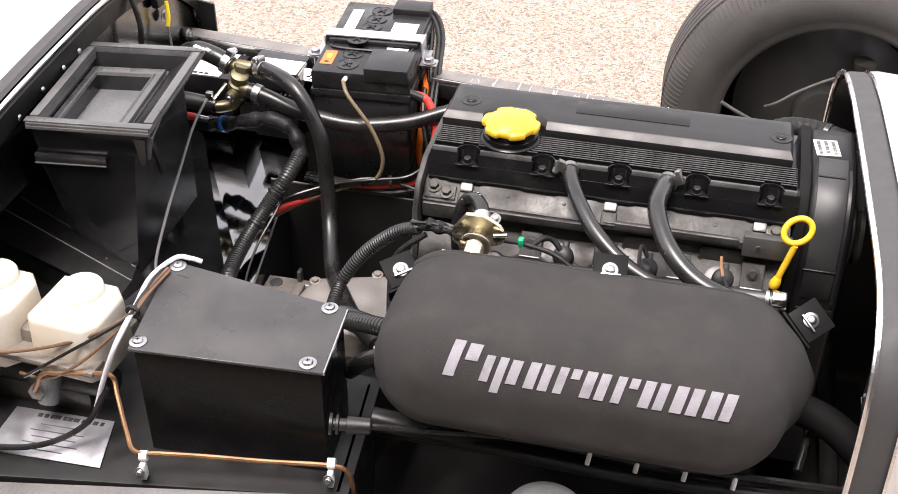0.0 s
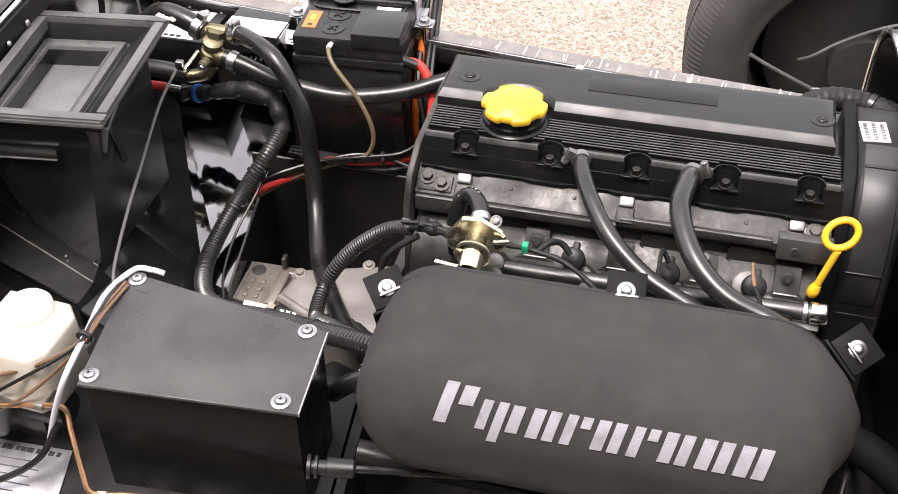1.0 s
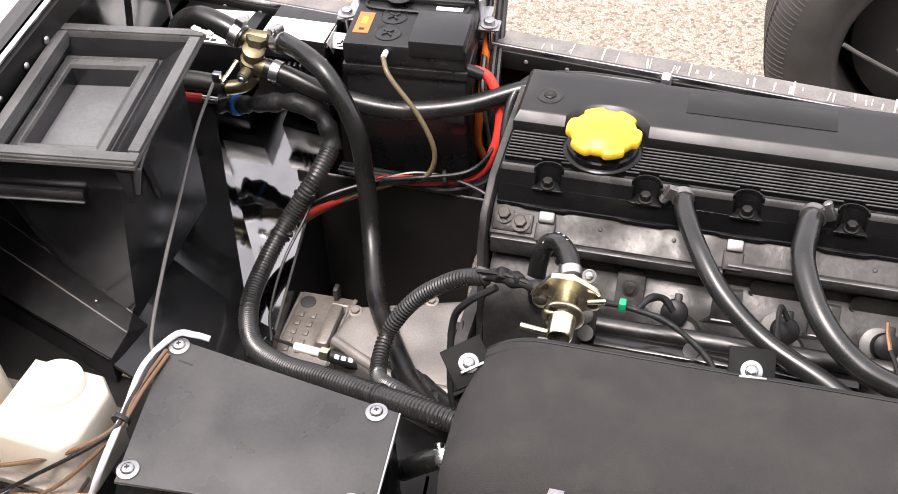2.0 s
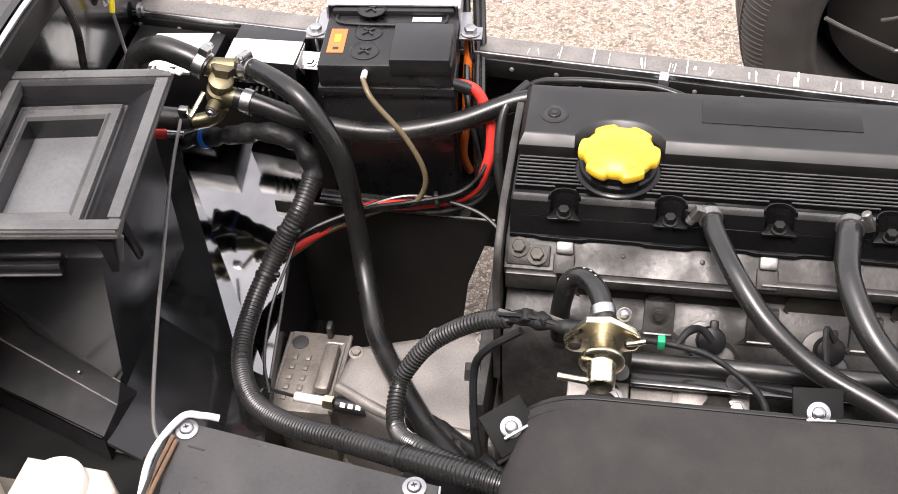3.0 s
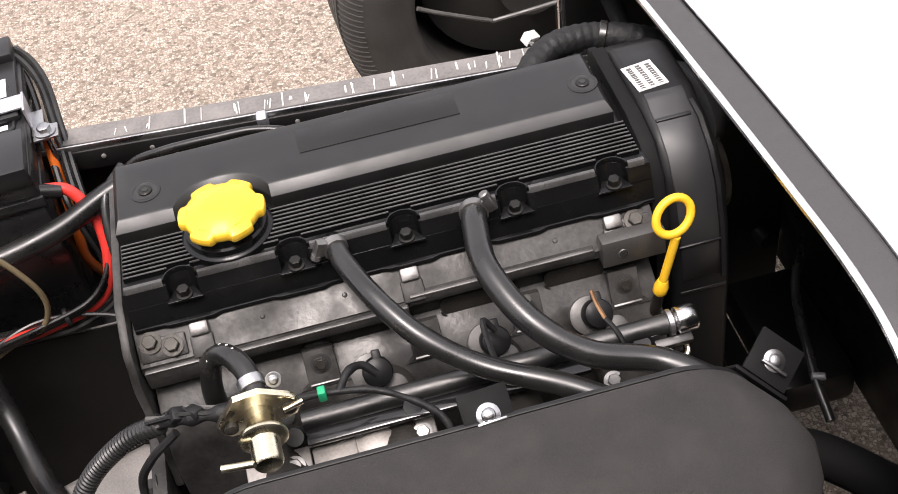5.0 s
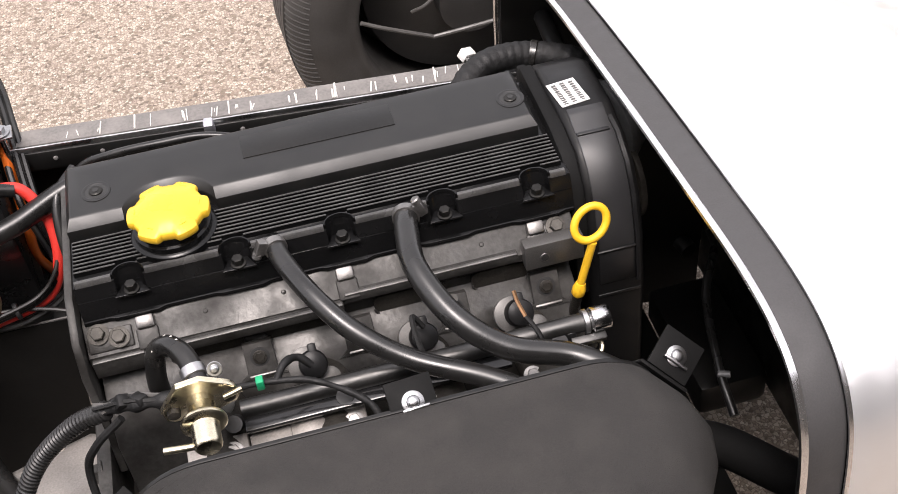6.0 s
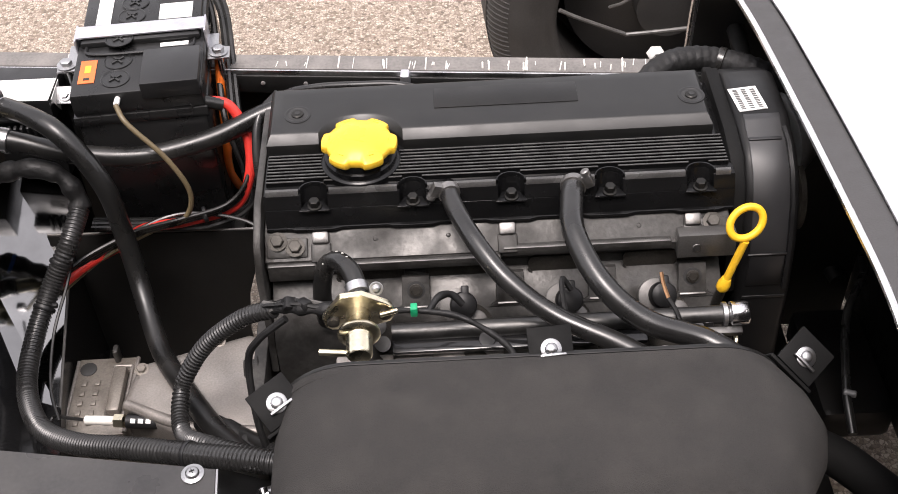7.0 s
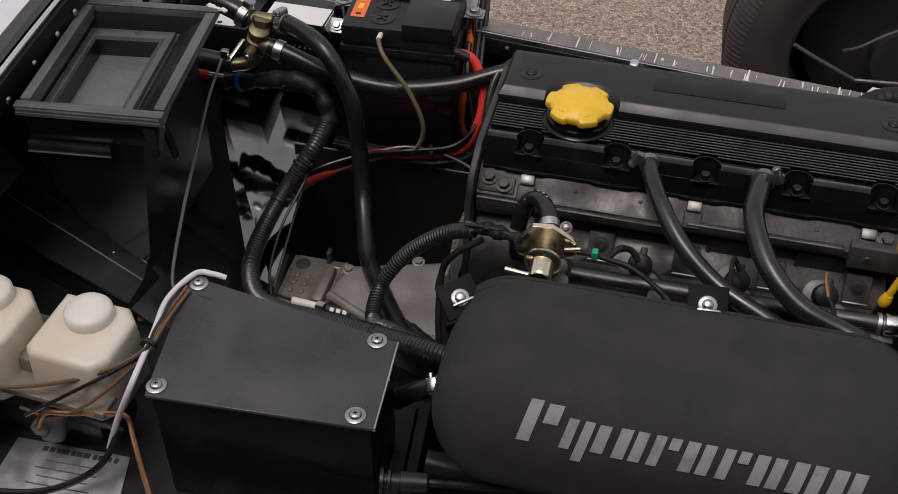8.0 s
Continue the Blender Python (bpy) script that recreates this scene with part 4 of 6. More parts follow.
    # timing belt cover at the front
    tim = part("timing_cover", solid([(0.185, 0.30), (0.185, 0.49), (0.165, 0.525), (0.135, 0.5425), (0.072, 0.5440), (0.063, 0.5420), (0.056, 0.5385), (0.036, 0.5345), (0.013, 0.5210), (-0.004, 0.4985), (-0.018, 0.46), (-0.026, 0.41), (-0.03, 0.30), (-0.028, 0.16), (0.15, 0.16)],
                                     0.386, 0.437, "yzx", 0.007, seg=3), TIMING_BLACK, eng, "black moulded timing belt cover")
    part("cover_joint", solid([(0.15, 0.40), (0.15, 0.538), (0.06, 0.5385), (0.025, 0.532), (0.003, 0.512), (-0.012, 0.47), (-0.018, 0.40)], 0.374, 0.387, "yzx", 0.002), BRACKET, tim)
    rim = [(0.066, 0.5372), (0.036, 0.5348), (0.013, 0.5213), (-0.004, 0.4988), (-0.018, 0.4603), (-0.026, 0.4103)]
    ridge = [(y, z) for y, z in rim] + [(y - 0.0022 * (0.3 if z > 0.53 else 1.0), z + 0.0022 * (1.0 if z > 0.53 else 0.4)) for y, z in reversed(rim)]
    part("moulded_ridge", solid(ridge, 0.4275, 0.4310, "yzx"), BLACK_PLASTIC, tim)
    part("moulded_step", box((0.030, 0.004, 0.003), (0.409, 0.042, 0.5362), 0.001, (4, 0, 0)), BLACK_PLASTIC, tim)
    part("foot_line", box((0.036, 0.002, 0.003), (0.410, -0.0205, 0.4500), 0.0006, (15, 0, 0)), BLACK_PLASTIC, tim)
    face = [(0.052, 0.5378), (0.036, 0.5352), (0.0125, 0.5218), (-0.0045, 0.4992), (-0.0185, 0.4606), (-0.0262, 0.4150)]
    face = [(0.0690, 0.5442), (0.0615, 0.5424)] + face
    panel = face + [(y + 0.004, z - 0.004) for y, z in reversed(face)]
    part("front_panel", solid(panel, 0.3935, 0.4270, "yzx", 0.0010), TIMING_SATIN, tim, "satin grey-black front panel", 60)
    part("valley", box((0.009, 0.13, 0.045), (0.3800, 0.100, 0.507), 0.002), BRACKET, tim)
    out_cone = along((0.4375, 0.098, 0.490), (0.487, 0.114, 0.488))
    pump = part("thermostat_housing", lathe([(0.041, 0.0), (0.044, 0.002), (0.044, 0.008), (0.038, 0.018), (0.029, 0.032), (0.0235, 0.045)], out_cone, 36), GRILLE, eng, "pale cast thermostat housing")
    part("housing_band", lathe([(0.0235, 0.038), (0.0255, 0.039), (0.0255, 0.058), (0.024, 0.060)], out_cone, 32), BLACK_PLASTIC, pump)
    part("belt_pulley", lathe([(0.020, 0.0), (0.036, 0.001), (0.036, 0.005), (0.031, 0.008), (0.036, 0.011), (0.036, 0.016), (0.018, 0.018)], along((0.440, 0.060, 0.452), (0.50, 0.060, 0.452)), 40), CAST_DARK, eng, "dark grooved belt pulley")
    part("moulded_line", box((0.040, 0.002, 0.0035), (0.412, -0.0262, 0.40), 0.0005), BLACK_PLASTIC, tim)
    lab = part("label", box((0.027, 0.035, 0.0008), (0.4025, 0.0915, 0.5441), 0, (-0.9, 0, 7)), LABEL_WHITE, tim, "white paper label with black print")
    rng = random.Random(3)
    for r in range(3):
        y = 0.0
        while y < 0.028:
            w = rng.uniform(0.0014, 0.0032)
            part("print_bar", box((0.0042, w * 0.8, 0.0004), pose(0.4025, 0.0915, 0, 0, 0, 7) @ Vector((-0.0082 + r * 0.0082, -0.0155 + y + w / 2, 0.54475)), 0, (-0.9, 0, 7)), GREY_WIRE, lab)
            y += w + 0.0006
    # bellhousing and gearbox
    part("bellhousing", solid([(-0.05, -0.095), (-0.05, 0.03), (-0.095, 0.044), (-0.205, 0.010), (-0.216, -0.04), (-0.14, -0.09)], 0.17, 0.308, bevel=0.010, seg=3), CAST_PALE, eng, "pale cast bellhousing")
    part("bell_flange", solid([(-0.057, -0.105), (-0.057, 0.06), (-0.070, 0.06), (-0.070, -0.105)], 0.15, 0.385, bevel=0.003), CAST, eng)
    part("bell_rib", tube([(-0.21, -0.040, 0.302), (-0.14, -0.075, 0.306), (-0.06, -0.09, 0.312)], 0.006), CAST_PALE, eng)
    part("bell_bolt", hex_bolt(along((-0.066, -0.062, 0.375), (-0.1, -0.065, 0.378)), 0.009, 0.014, 0.012), CAST, eng)
    gb = part("gearbox_cover", box((0.066, 0.105, 0.10), (-0.257, 0.012, 0.205), 0.004), CAST_MID, eng, "grimy gearbox cover with cast ribs")
    part("gearbox_rib", box((0.016, 0.062, 0.012), (-0.238, 0.012, 0.262), 0.005), CAST_MID, gb)
    part("gearbox_rib", box((0.006, 0.012, 0.02), (-0.246, 0.062, 0.262), 0.002), CAST, gb)
    frame_ = bmesh.new()
    pts = [(-0.229, 0.050), (-0.247, 0.050), (-0.247, -0.026), (-0.229, -0.026)]
    for i in range(4):
        (xa, ya), (xb, yb) = pts[i], pts[(i + 1) % 4]
        rod((xa, ya, 0.2555), (xb, yb, 0.2555), 0.0022, frame_, 8)
    part("slot_frame", frame_, CAST_PALE, gb)
    part("edge_bead", rod((-0.2885, 0.060, 0.2545), (-0.2885, -0.036, 0.2545), 0.0022, seg=8), CAST_PALE, gb)
    part("edge_bead", rod((-0.2245, 0.062, 0.2545), (-0.2245, -0.038, 0.2545), 0.0025, seg=8), CAST_PALE, gb)
    for x, y in ((-0.20, 0.0), (-0.125, 0.032), (-0.078, 0.030)):
        part("bell_bolt", hex_bolt(pose(x, y, 0.307, 8, 0, 0), 0.005, 0.005, 0.0075), CAST_MID, eng)
    part("cast_plug", lathe([(0.009, 0), (0.009, 0.002), (0.006, 0.003)], pose(-0.276, 0.048, 0.254), 20), INK, gb)
    for k in range(2):
        for j in range(5):
            part("cast_mark", box((0.006, 0.007, 0.003), (-0.277 + k * 0.014, 0.028 - j * 0.013, 0.2555), 0.001), CAST_MID, gb)
    part("gearbox", box((0.20, 0.11, 0.12), (-0.38, 0.03, 0.165), 0.02), CAST_DARK, eng)
    # inlet manifold
    man = part("inlet_manifold", box((0.36, 0.055, 0.03), (0.175, -0.150, 0.405), 0.004, (12, 0, 0)), CAST_DARK, eng, "aluminium inlet manifold flange")
    for x, w, y in ((0.040, 0.050, -0.124), (0.083, 0.034, -0.128), (0.130, 0.062, -0.124)):
        part("flange_pad", box((w, 0.032, 0.008), (x, y, 0.434), 0.002, (14, 0, 0)), CAST_PALE, man)
    for x in (0.045, 0.135, 0.225, 0.315):
        part("inlet_runner", rod((x, -0.04, 0.41), (x, -0.16, 0.43), 0.021, seg=24), CAST_DARK, man)
        part("injector", rod((x + 0.012, -0.085, 0.425), (x + 0.012, -0.112, 0.458), 0.007, seg=16), BLACK_PLASTIC, man, "black fuel injector")
        part("injector_ring", lathe([(0.008, 0), (0.0095, 0.001), (0.0095, 0.006), (0.0075, 0.007)], along((x + 0.004, -0.072, 0.437), (x + 0.006, -0.10, 0.47)), 20), BLOCK_FACE, man, "dull injector ring")
        part("throttle_body", rod((x, -0.155, 0.43), (x, -0.205, 0.435), 0.024, seg=24), CAST, man)
    for x in (0.052, 0.150, 0.215, 0.30):
        part("manifold_bolt", hex_bolt(pose(x, -0.124, 0.439, 25, 0, 0), 0.0055, 0.005, 0.008), MACHINED, man)
    part("blank_plug", lathe([(0.013, 0), (0.013, 0.003), (0.010, 0.004)], pose(0.116, -0.122, 0.4382, 14, 0, 0), 24), CAST_PALE, man)
    part("stud", rod((0.256, -0.018, 0.43), (0.256, -0.04, 0.46), 0.004, seg=10), BOLT_DARK, man)
    return eng


def build_filler_cap():
    x0, y0 = 0.042, 0.046
    cap = thing("oil_filler_cap", (x0, y0, 0.545), "bright yellow plastic oil filler cap with moulded grips", "filler cap")

    def grip(a, h):
        k = 0.875 + 0.125 / (1 + math.exp(-11 * (math.cos(a * 6 + 0.55) + 0.30)))
        fade = min(max((h - 0.5552) / 0.0034, 0.0), 1.0)
        return k + (1.0 - k) * fade

    part("body", lathe([(0.0255, 0.5430), (0.0300, 0.5462), (0.0335, 0.5474), (0.0343, 0.5486), (0.0345, 0.5520), (0.0340, 0.5542), (0.0326, 0.5554), (0.0290, 0.5566), (0.0240, 0.5588), (0.0180, 0.5610), (0.0110, 0.5624), (0.002, 0.5628)],
                       pose(x0, y0, 0), 120, wobble=grip), YELLOW, cap, "", 34)
    for i in range(6):
        a = math.radians(i * 60 - 32 + 27)
        part("moulded_line", box((0.006, 0.0012, 0.0008), (x0 + 0.0265 * math.cos(a), y0 + 0.0265 * math.sin(a), 0.5578), 0.0003, (0, 0, math.degrees(a) + 90)), YELLOW, cap)


def build_dipstick():
    d = thing("oil_dipstick", (0.367, -0.053, 0.42), "yellow plastic oil dipstick handle with a ring grip", "dipstick")
    c, f = Vector((0.3755, -0.047, 0.518)), Vector((0.361, -0.058, 0.449))
    pts = []
    side, up = Vector((0.96, 0.1, 0.15)).normalized(), Vector((0.05, 0.55, 0.83)).normalized()
    for i in range(33):
        a = 2 * math.pi * i / 32
        pts.append(c + 0.0147 * (math.cos(a) * side + math.sin(a) * up * 0.92))
    part("ring_grip", tube(pts, 0.0035, seg=10, raw=True), DIPSTICK_YELLOW, d)
    e = c - up * 0.016
    part("shaft", tube([e, e.lerp(f, 0.3), e.lerp(f, 0.75), f], 0.0036, seg=10), DIPSTICK_YELLOW, d)
    part("foot", lathe([(0.003, 0), (0.006, 0.004), (0.006, 0.010), (0.0042, 0.016)], along(f - (e - f).normalized() * 0.004, e), 16), DIPSTICK_YELLOW, d)
    part("guide_tube", rod(f - Vector((0, 0, 0.002)), f + Vector((-0.004, 0.01, -0.05)), 0.0045, seg=12), CAST_DARK, d)


def build_fuel_rail():
    r = thing("fuel_rail", (0.2, -0.112, 0.455), "dark tubular fuel rail with a bright chrome end fitting", "fuel rail")
    part("tube", rod((0.065, -0.100, 0.458), (0.356, -0.101, 0.462), 0.0080, seg=18), RAIL_STEEL, r)
    part("end_fitting", lathe([(0.0085, 0), (0.0108, 0.002), (0.0108, 0.015), (0.0098, 0.017), (0.002, 0.0172)], along((0.356, -0.101, 0.462), (0.40, -0.101, 0.463)), 24), CHROME, r, "chrome end cap")
    part("rail_clamp", box((0.010, 0.018, 0.016), (0.338, -0.101, 0.454), 0.003), BLACK_PLASTIC, r)
    part("clamp_strap", lathe([(0.0082, -0.0022), (0.0104, -0.0018), (0.0104, 0.0018), (0.0082, 0.0022)], along((0.3525, -0.101, 0.462), (0.40, -0.101, 0.463)), 24), STEEL, r, "bright clamp strap")
    part("rail_tab", box((0.030, 0.007, 0.008), (0.352, -0.112, 0.4520), 0.0012, (20, 0, 0)), RAIL_STEEL, r)
    u, v = Vector((1, 0, 0)), Vector((0, 0.80, 0.60))
    loop = [Vector((0.3555, -0.114, 0.4440)) + 0.0072 * (math.cos(2 * math.pi * i / 24) * u + math.sin(2 * math.pi * i / 24) * v) for i in range(25)]
    part("eyelet", tube(loop, 0.0021, seg=8, raw=True), GOLD, r, "yellow plated eyelet")
    part("eyelet_bolt", rod((0.3555, -0.113, 0.4430), (0.3565, -0.108, 0.4540), 0.0036, seg=12), BOLT_DARK, r)
    part("rail_bracket", box((0.22, 0.014, 0.006), (0.175, -0.112, 0.452), 0.002, (8, 0, 0)), BLACK_GLOSS, r)
    reg = thing("fuel_pressure_regulator", (0.043, -0.145, 0.47), "gold-plated fuel pressure regulator with mounting ears", "regulator")
    top, low = Vector((0.0405, -0.116, 0.510)), Vector((0.0425, -0.170, 0.506))
    m = along(top, low)
    part("body", lathe([(0.006, -0.010), (0.0065, -0.004), (0.0098, -0.002), (0.0105, 0.001), (0.0105, 0.022), (0.0110, 0.0235), (0.0168, 0.025), (0.0176, 0.0265), (0.0176, 0.0285), (0.0162, 0.030), (0.0113, 0.031), (0.0108, 0.033), (0.0108, 0.0470), (0.0103, 0.0490), (0.0090, 0.0505), (0.0050, 0.0512), (0.0015, 0.0513)], m, 36), GOLD, reg)
    ear = solid([(-0.0295, -0.011), (-0.0295, 0.004), (-0.0270, 0.0080), (-0.010, 0.0280), (0.008, 0.0280), (0.0255, 0.0130), (0.0290, 0.0080), (0.0290, -0.0080), (0.0245, -0.0145), (0.008, -0.0185), (-0.010, -0.0185), (-0.0250, -0.0155)], 0.0055, 0.0071, bevel=0.0005)
    rim_ = solid([(-0.0295, 0.004), (-0.0270, 0.0080), (-0.010, 0.0280), (0.008, 0.0280), (0.0255, 0.0130), (0.0290, 0.0080), (0.0276, 0.0066), (0.0244, 0.0114), (0.0074, 0.0264), (-0.0094, 0.0264), (-0.0258, 0.0066), (-0.0282, 0.0030)], 0.0065, 0.0105, bevel=0.0004)
    tilt = m @ Matrix.Rotation(radians(186), 4, "Z")
    up_ = 1.0 if (tilt.to_3x3() @ Vector((0, 1, 0))).z > 0 else -1.0
    for piece, name in ((ear, "mounting_plate"), (rim_, "plate_flange")):
        piece.transform(tilt @ Matrix.Diagonal((up_, up_, 1, 1)))
        part(name, piece, GOLD, reg)
    for sgn in (-1, 1):
        part("plate_bolt", lathe([(0.0055, 0), (0.0050, 0.004), (0.003, 0.005)], tilt @ pose(sgn * 0.0215, -0.003 * up_, 0.0071), 12), CAST_DARK, reg)
    part("vacuum_spigot", rod(low + Vector((-0.008, 0.010, -0.002)), low + Vector((-0.033, 0.012, -0.001)), 0.0028, seg=12), GOLD, reg)
    part("side_stub", rod(m @ Vector((0, 0, 0.014)) + Vector((0.018, 0, 0.006)), m @ Vector((0, 0, 0.014)) + Vector((0.032, 0.004, 0.006)), 0.0022, seg=12), GOLD, reg)
    hose = thing("fuel_hose", (0.02, -0.06, 0.45), "short looped black fuel hose with a bright clip", "hose")
    part("hose", tube([(0.004, -0.056, 0.43), (0.004, -0.060, 0.470), (0.011, -0.058, 0.502), (0.024, -0.066, 0.515), (0.036, -0.085, 0.517), (0.0415, -0.108, 0.512)], 0.0084), RUBBER, hose)
    line = spline([(0.011, -0.058, 0.502), (0.024, -0.066, 0.515), (0.036, -0.085, 0.517)], 8)
    for k in range(3, 14, 2):
        d = (line[k + 1] - line[k]).normalized()
        up = (Vector((0.55, -0.35, 0.75)) - d * d.dot(Vector((0.55, -0.35, 0.75)))).normalized()
        m = Matrix.Translation(line[k] + up * 0.0085) @ Matrix((d, up.cross(d), up)).transposed().to_4x4()
        part("printed_bar", join(bmesh.new(), box((0.0013, 0.0018, 0.0005)), m), RESERVOIR_CAP, hose)
    hose_clip((0.0395, -0.099, 0.5145), (0.0415, -0.108, 0.512), 0.0087, hose, screw_at=5.1, width=0.009)
    part("clip_screw_head", pan_screw(along((0.0560, -0.104, 0.5190), (0.0575, -0.125, 0.535)), 0.0046), STEEL, hose, "bright cross-head clip screw")


def build_breathers():
    for name, pts in (("a", [(0.120, 0.002, 0.527), (0.125, -0.020, 0.527), (0.141, -0.058, 0.522), (0.166, -0.092, 0.508), (0.204, -0.119, 0.491), (0.258, -0.148, 0.482), (0.31, -0.19, 0.478)]),
                      ("b", [(0.231, 0.002, 0.527), (0.227, -0.020, 0.530), (0.225, -0.062, 0.529), (0.244, -0.108, 0.514), (0.278, -0.136, 0.497), (0.328, -0.152, 0.486), (0.37, -0.19, 0.48)])):
        h = thing("breather_hose", pts[3], "shiny black rubber breather hose from the cam cover to the filter", "hose", "breather hoses")
        part("hose", tube(pts, 0.0086 if name == "a" else 0.0102, seg=16), RUBBER_SHINY, h)
        hose_clip(pts[0], pts[1], 0.0088 if name == "a" else 0.0104, h, MACHINED, width=0.008, screw_at=2.7 if name == "a" else 0.5)


build_engine()
build_filler_cap()
build_dipstick()
build_fuel_rail()
build_breathers()

# ---- things in the bay ----
def rounded(x0, x1, z0, z1, r, n=10):
    return arc(x1 - r, z1 - r, r, 0, 90, n) + arc(x0 + r, z1 - r, r, 90, 180, n) + arc(x0 + r, z0 + r, r, 180, 270, n) + arc(x1 - r, z0 + r, r, 270, 360, n)


FX0, FX1, FZ0, FZ1, FR = -0.022, 0.3740, 0.418, 0.545, 0.0632
FBACK, FDEEP, FROUND = -0.205, 0.150, 0.055


def build_filter():
    f = thing("air_filter", (0.18, -0.27, 0.41), "large dark foam air filter with pale slanted markings", "air filter")
    b = bmesh.new()
    rings = []
    for i in range(16):
        if i < 4:
            d, inset = FDEEP * 0.62 * i / 4 + 0.004, -0.002 * math.sin(math.pi * i / 4)
        else:
            a = (i - 4) / 11 * math.pi / 2
            d, inset = FDEEP - FROUND + FROUND * math.sin(a), FROUND * (1 - math.cos(a))
        ring = []
        for x, z in rounded(FX0 + inset, FX1 - inset, FZ0 + inset * 0.8, FZ1 - inset, max(FR - inset, 0.012)):
            lump = 0.0012 * noise.noise(Vector((x * 16, d * 16, z * 16)))
            bulge = 0.021 * math.sin(math.pi * min(d / 0.10, 1)) * max(0, (x - 0.18) / 0.2)
            ring.append(b.verts.new((x + bulge, FBACK - d + lump, z + lump)))
        rings.append(ring)
    for p, q in zip(rings, rings[1:]):
        for i in range(len(p)):
            b.faces.new((p[i], p[(i + 1) % len(p)], q[(i + 1) % len(p)], q[i]))
    b.faces.new(rings[-1])
    b.faces.new(rings[0])
    bmesh.ops.recalc_face_normals(b, faces=b.faces[:])
    foam = part("foam_body", b, FOAM, f, "dark grey foam body", 60)
    part("foam_rim", solid(rounded(FX0 - 0.003, FX1 + 0.003, FZ0 - 0.003, FZ1 - 0.0005, FR), FBACK - 0.010, FBACK - 0.001, "xzy", 0.002), FOAM, f)
    part("back_plate", solid(rounded(FX0 - 0.002, FX1 + 0.002, FZ0, FZ1 - 0.002, FR), FBACK, FBACK + 0.004, "xzy", 0.001), BLACK_PAINT, f)

    def skin(x, s):
        """A point of the foam's upper front, s metres of arc from its top."""
        a = s / FROUND
        if a < math.pi / 2:
            return Vector((x, FBACK - (FDEEP - FROUND) - FROUND * math.sin(a), FZ1 - FROUND + FROUND * math.cos(a))), a
        return Vector((x, FBACK - FDEEP, FZ1 - FROUND - (s - FROUND * math.pi / 2))), math.pi / 2

    # the maker's mark, as plain slanted shapes: (start, width, from, to) along and down the skin
    marks = ((0.046, 0.013, 0.0, 1.0), (0.0615, 0.015, 0.04, 0.50), (0.081, 0.010, 0.28, 1.0), (0.094, 0.010, 0.28, 1.28), (0.106, 0.012, 0.30, 0.96), (0.123, 0.012, 0.28, 1.0), (0.1365, 0.011, 0.28, 1.0),
             (0.151, 0.010, 0.28, 1.0), (0.163, 0.010, 0.28, 0.55), (0.176, 0.012, 0.28, 1.0), (0.1895, 0.011, 0.28, 1.0), (0.205, 0.010, 0.28, 1.0), (0.217, 0.010, 0.28, 0.55), (0.230, 0.012, 0.28, 1.0), (0.2435, 0.011, 0.28, 1.0),
             (0.259, 0.013, 0.28, 1.0), (0.2735, 0.012, 0.28, 1.0), (0.289, 0.013, 0.28, 1.0), (0.3035, 0.012, 0.28, 1.0))
    for x0, w, lo, hi in marks:
        m = bmesh.new()
        s0, tall, lean = 0.031, 0.034, -0.24
        rows = 9
        grid = []
        for r in range(rows + 1):
            s = s0 + tall * (lo + (hi - lo) * r / rows)
            row = []
            for c in range(3):
                p, a = skin(0.066 + (x0 - 0.046) * 0.975 + w * 0.80 * c / 2 + lean * (s - s0), s)
                row.append(m.verts.new(p + 0.0014 * Vector((0, -math.sin(a), math.cos(a)))))
            grid.append(row)
        for r in range(rows):
            for c in range(2):
                m.faces.new((grid[r][c], grid[r][c + 1], grid[r + 1][c + 1], grid[r + 1][c]))
        bmesh.ops.recalc_face_normals(m, faces=m.faces[:])
        bmesh.ops.solidify(m, geom=m.faces[:], thickness=0.0012)
        part("printed_mark", m, FOAM_PRINT, foam, "pale silver printed mark")
    part("side_spigot", tube([(-0.020, -0.232, 0.420), (-0.040, -0.236, 0.414), (-0.058, -0.240, 0.405), (-0.075, -0.236, 0.385)], 0.0095, seg=16), RUBBER, f, "short black rubber spigot")
    hose_clip((-0.036, -0.2355, 0.4150), (-0.046, -0.2375, 0.4120), 0.0100, f, screw_at=1.0)
    # three brackets with wing screws
    for (x, y, z), turn in (((-0.018, -0.221, 0.522), (28, -12, 35)), ((0.191, -0.200, 0.544), (35, 0, 4)), ((0.388, -0.200, 0.519), (20, 32, -38))):
        m = pose(x, y, z, *turn)
        pl = box((0.034, 0.033, 0.003), (0, 0.001, -0.001), 0.0008)
        join(pl, box((0.042, 0.003, 0.024), (0, -0.017, -0.013), 0.0008))
        pl.transform(m)
        br = part("bracket", pl, BRACKET, f, "black angle bracket")
        part("wing_screw", pan_screw(m @ pose(0, 0, 0.0005), 0.0062), STEEL, br, "bright screw")
        part("screw_wing", box((0.020, 0.0025, 0.0035), m @ Vector((0.001, -0.005, 0.0035)), 0.0008, turn), STEEL, br)


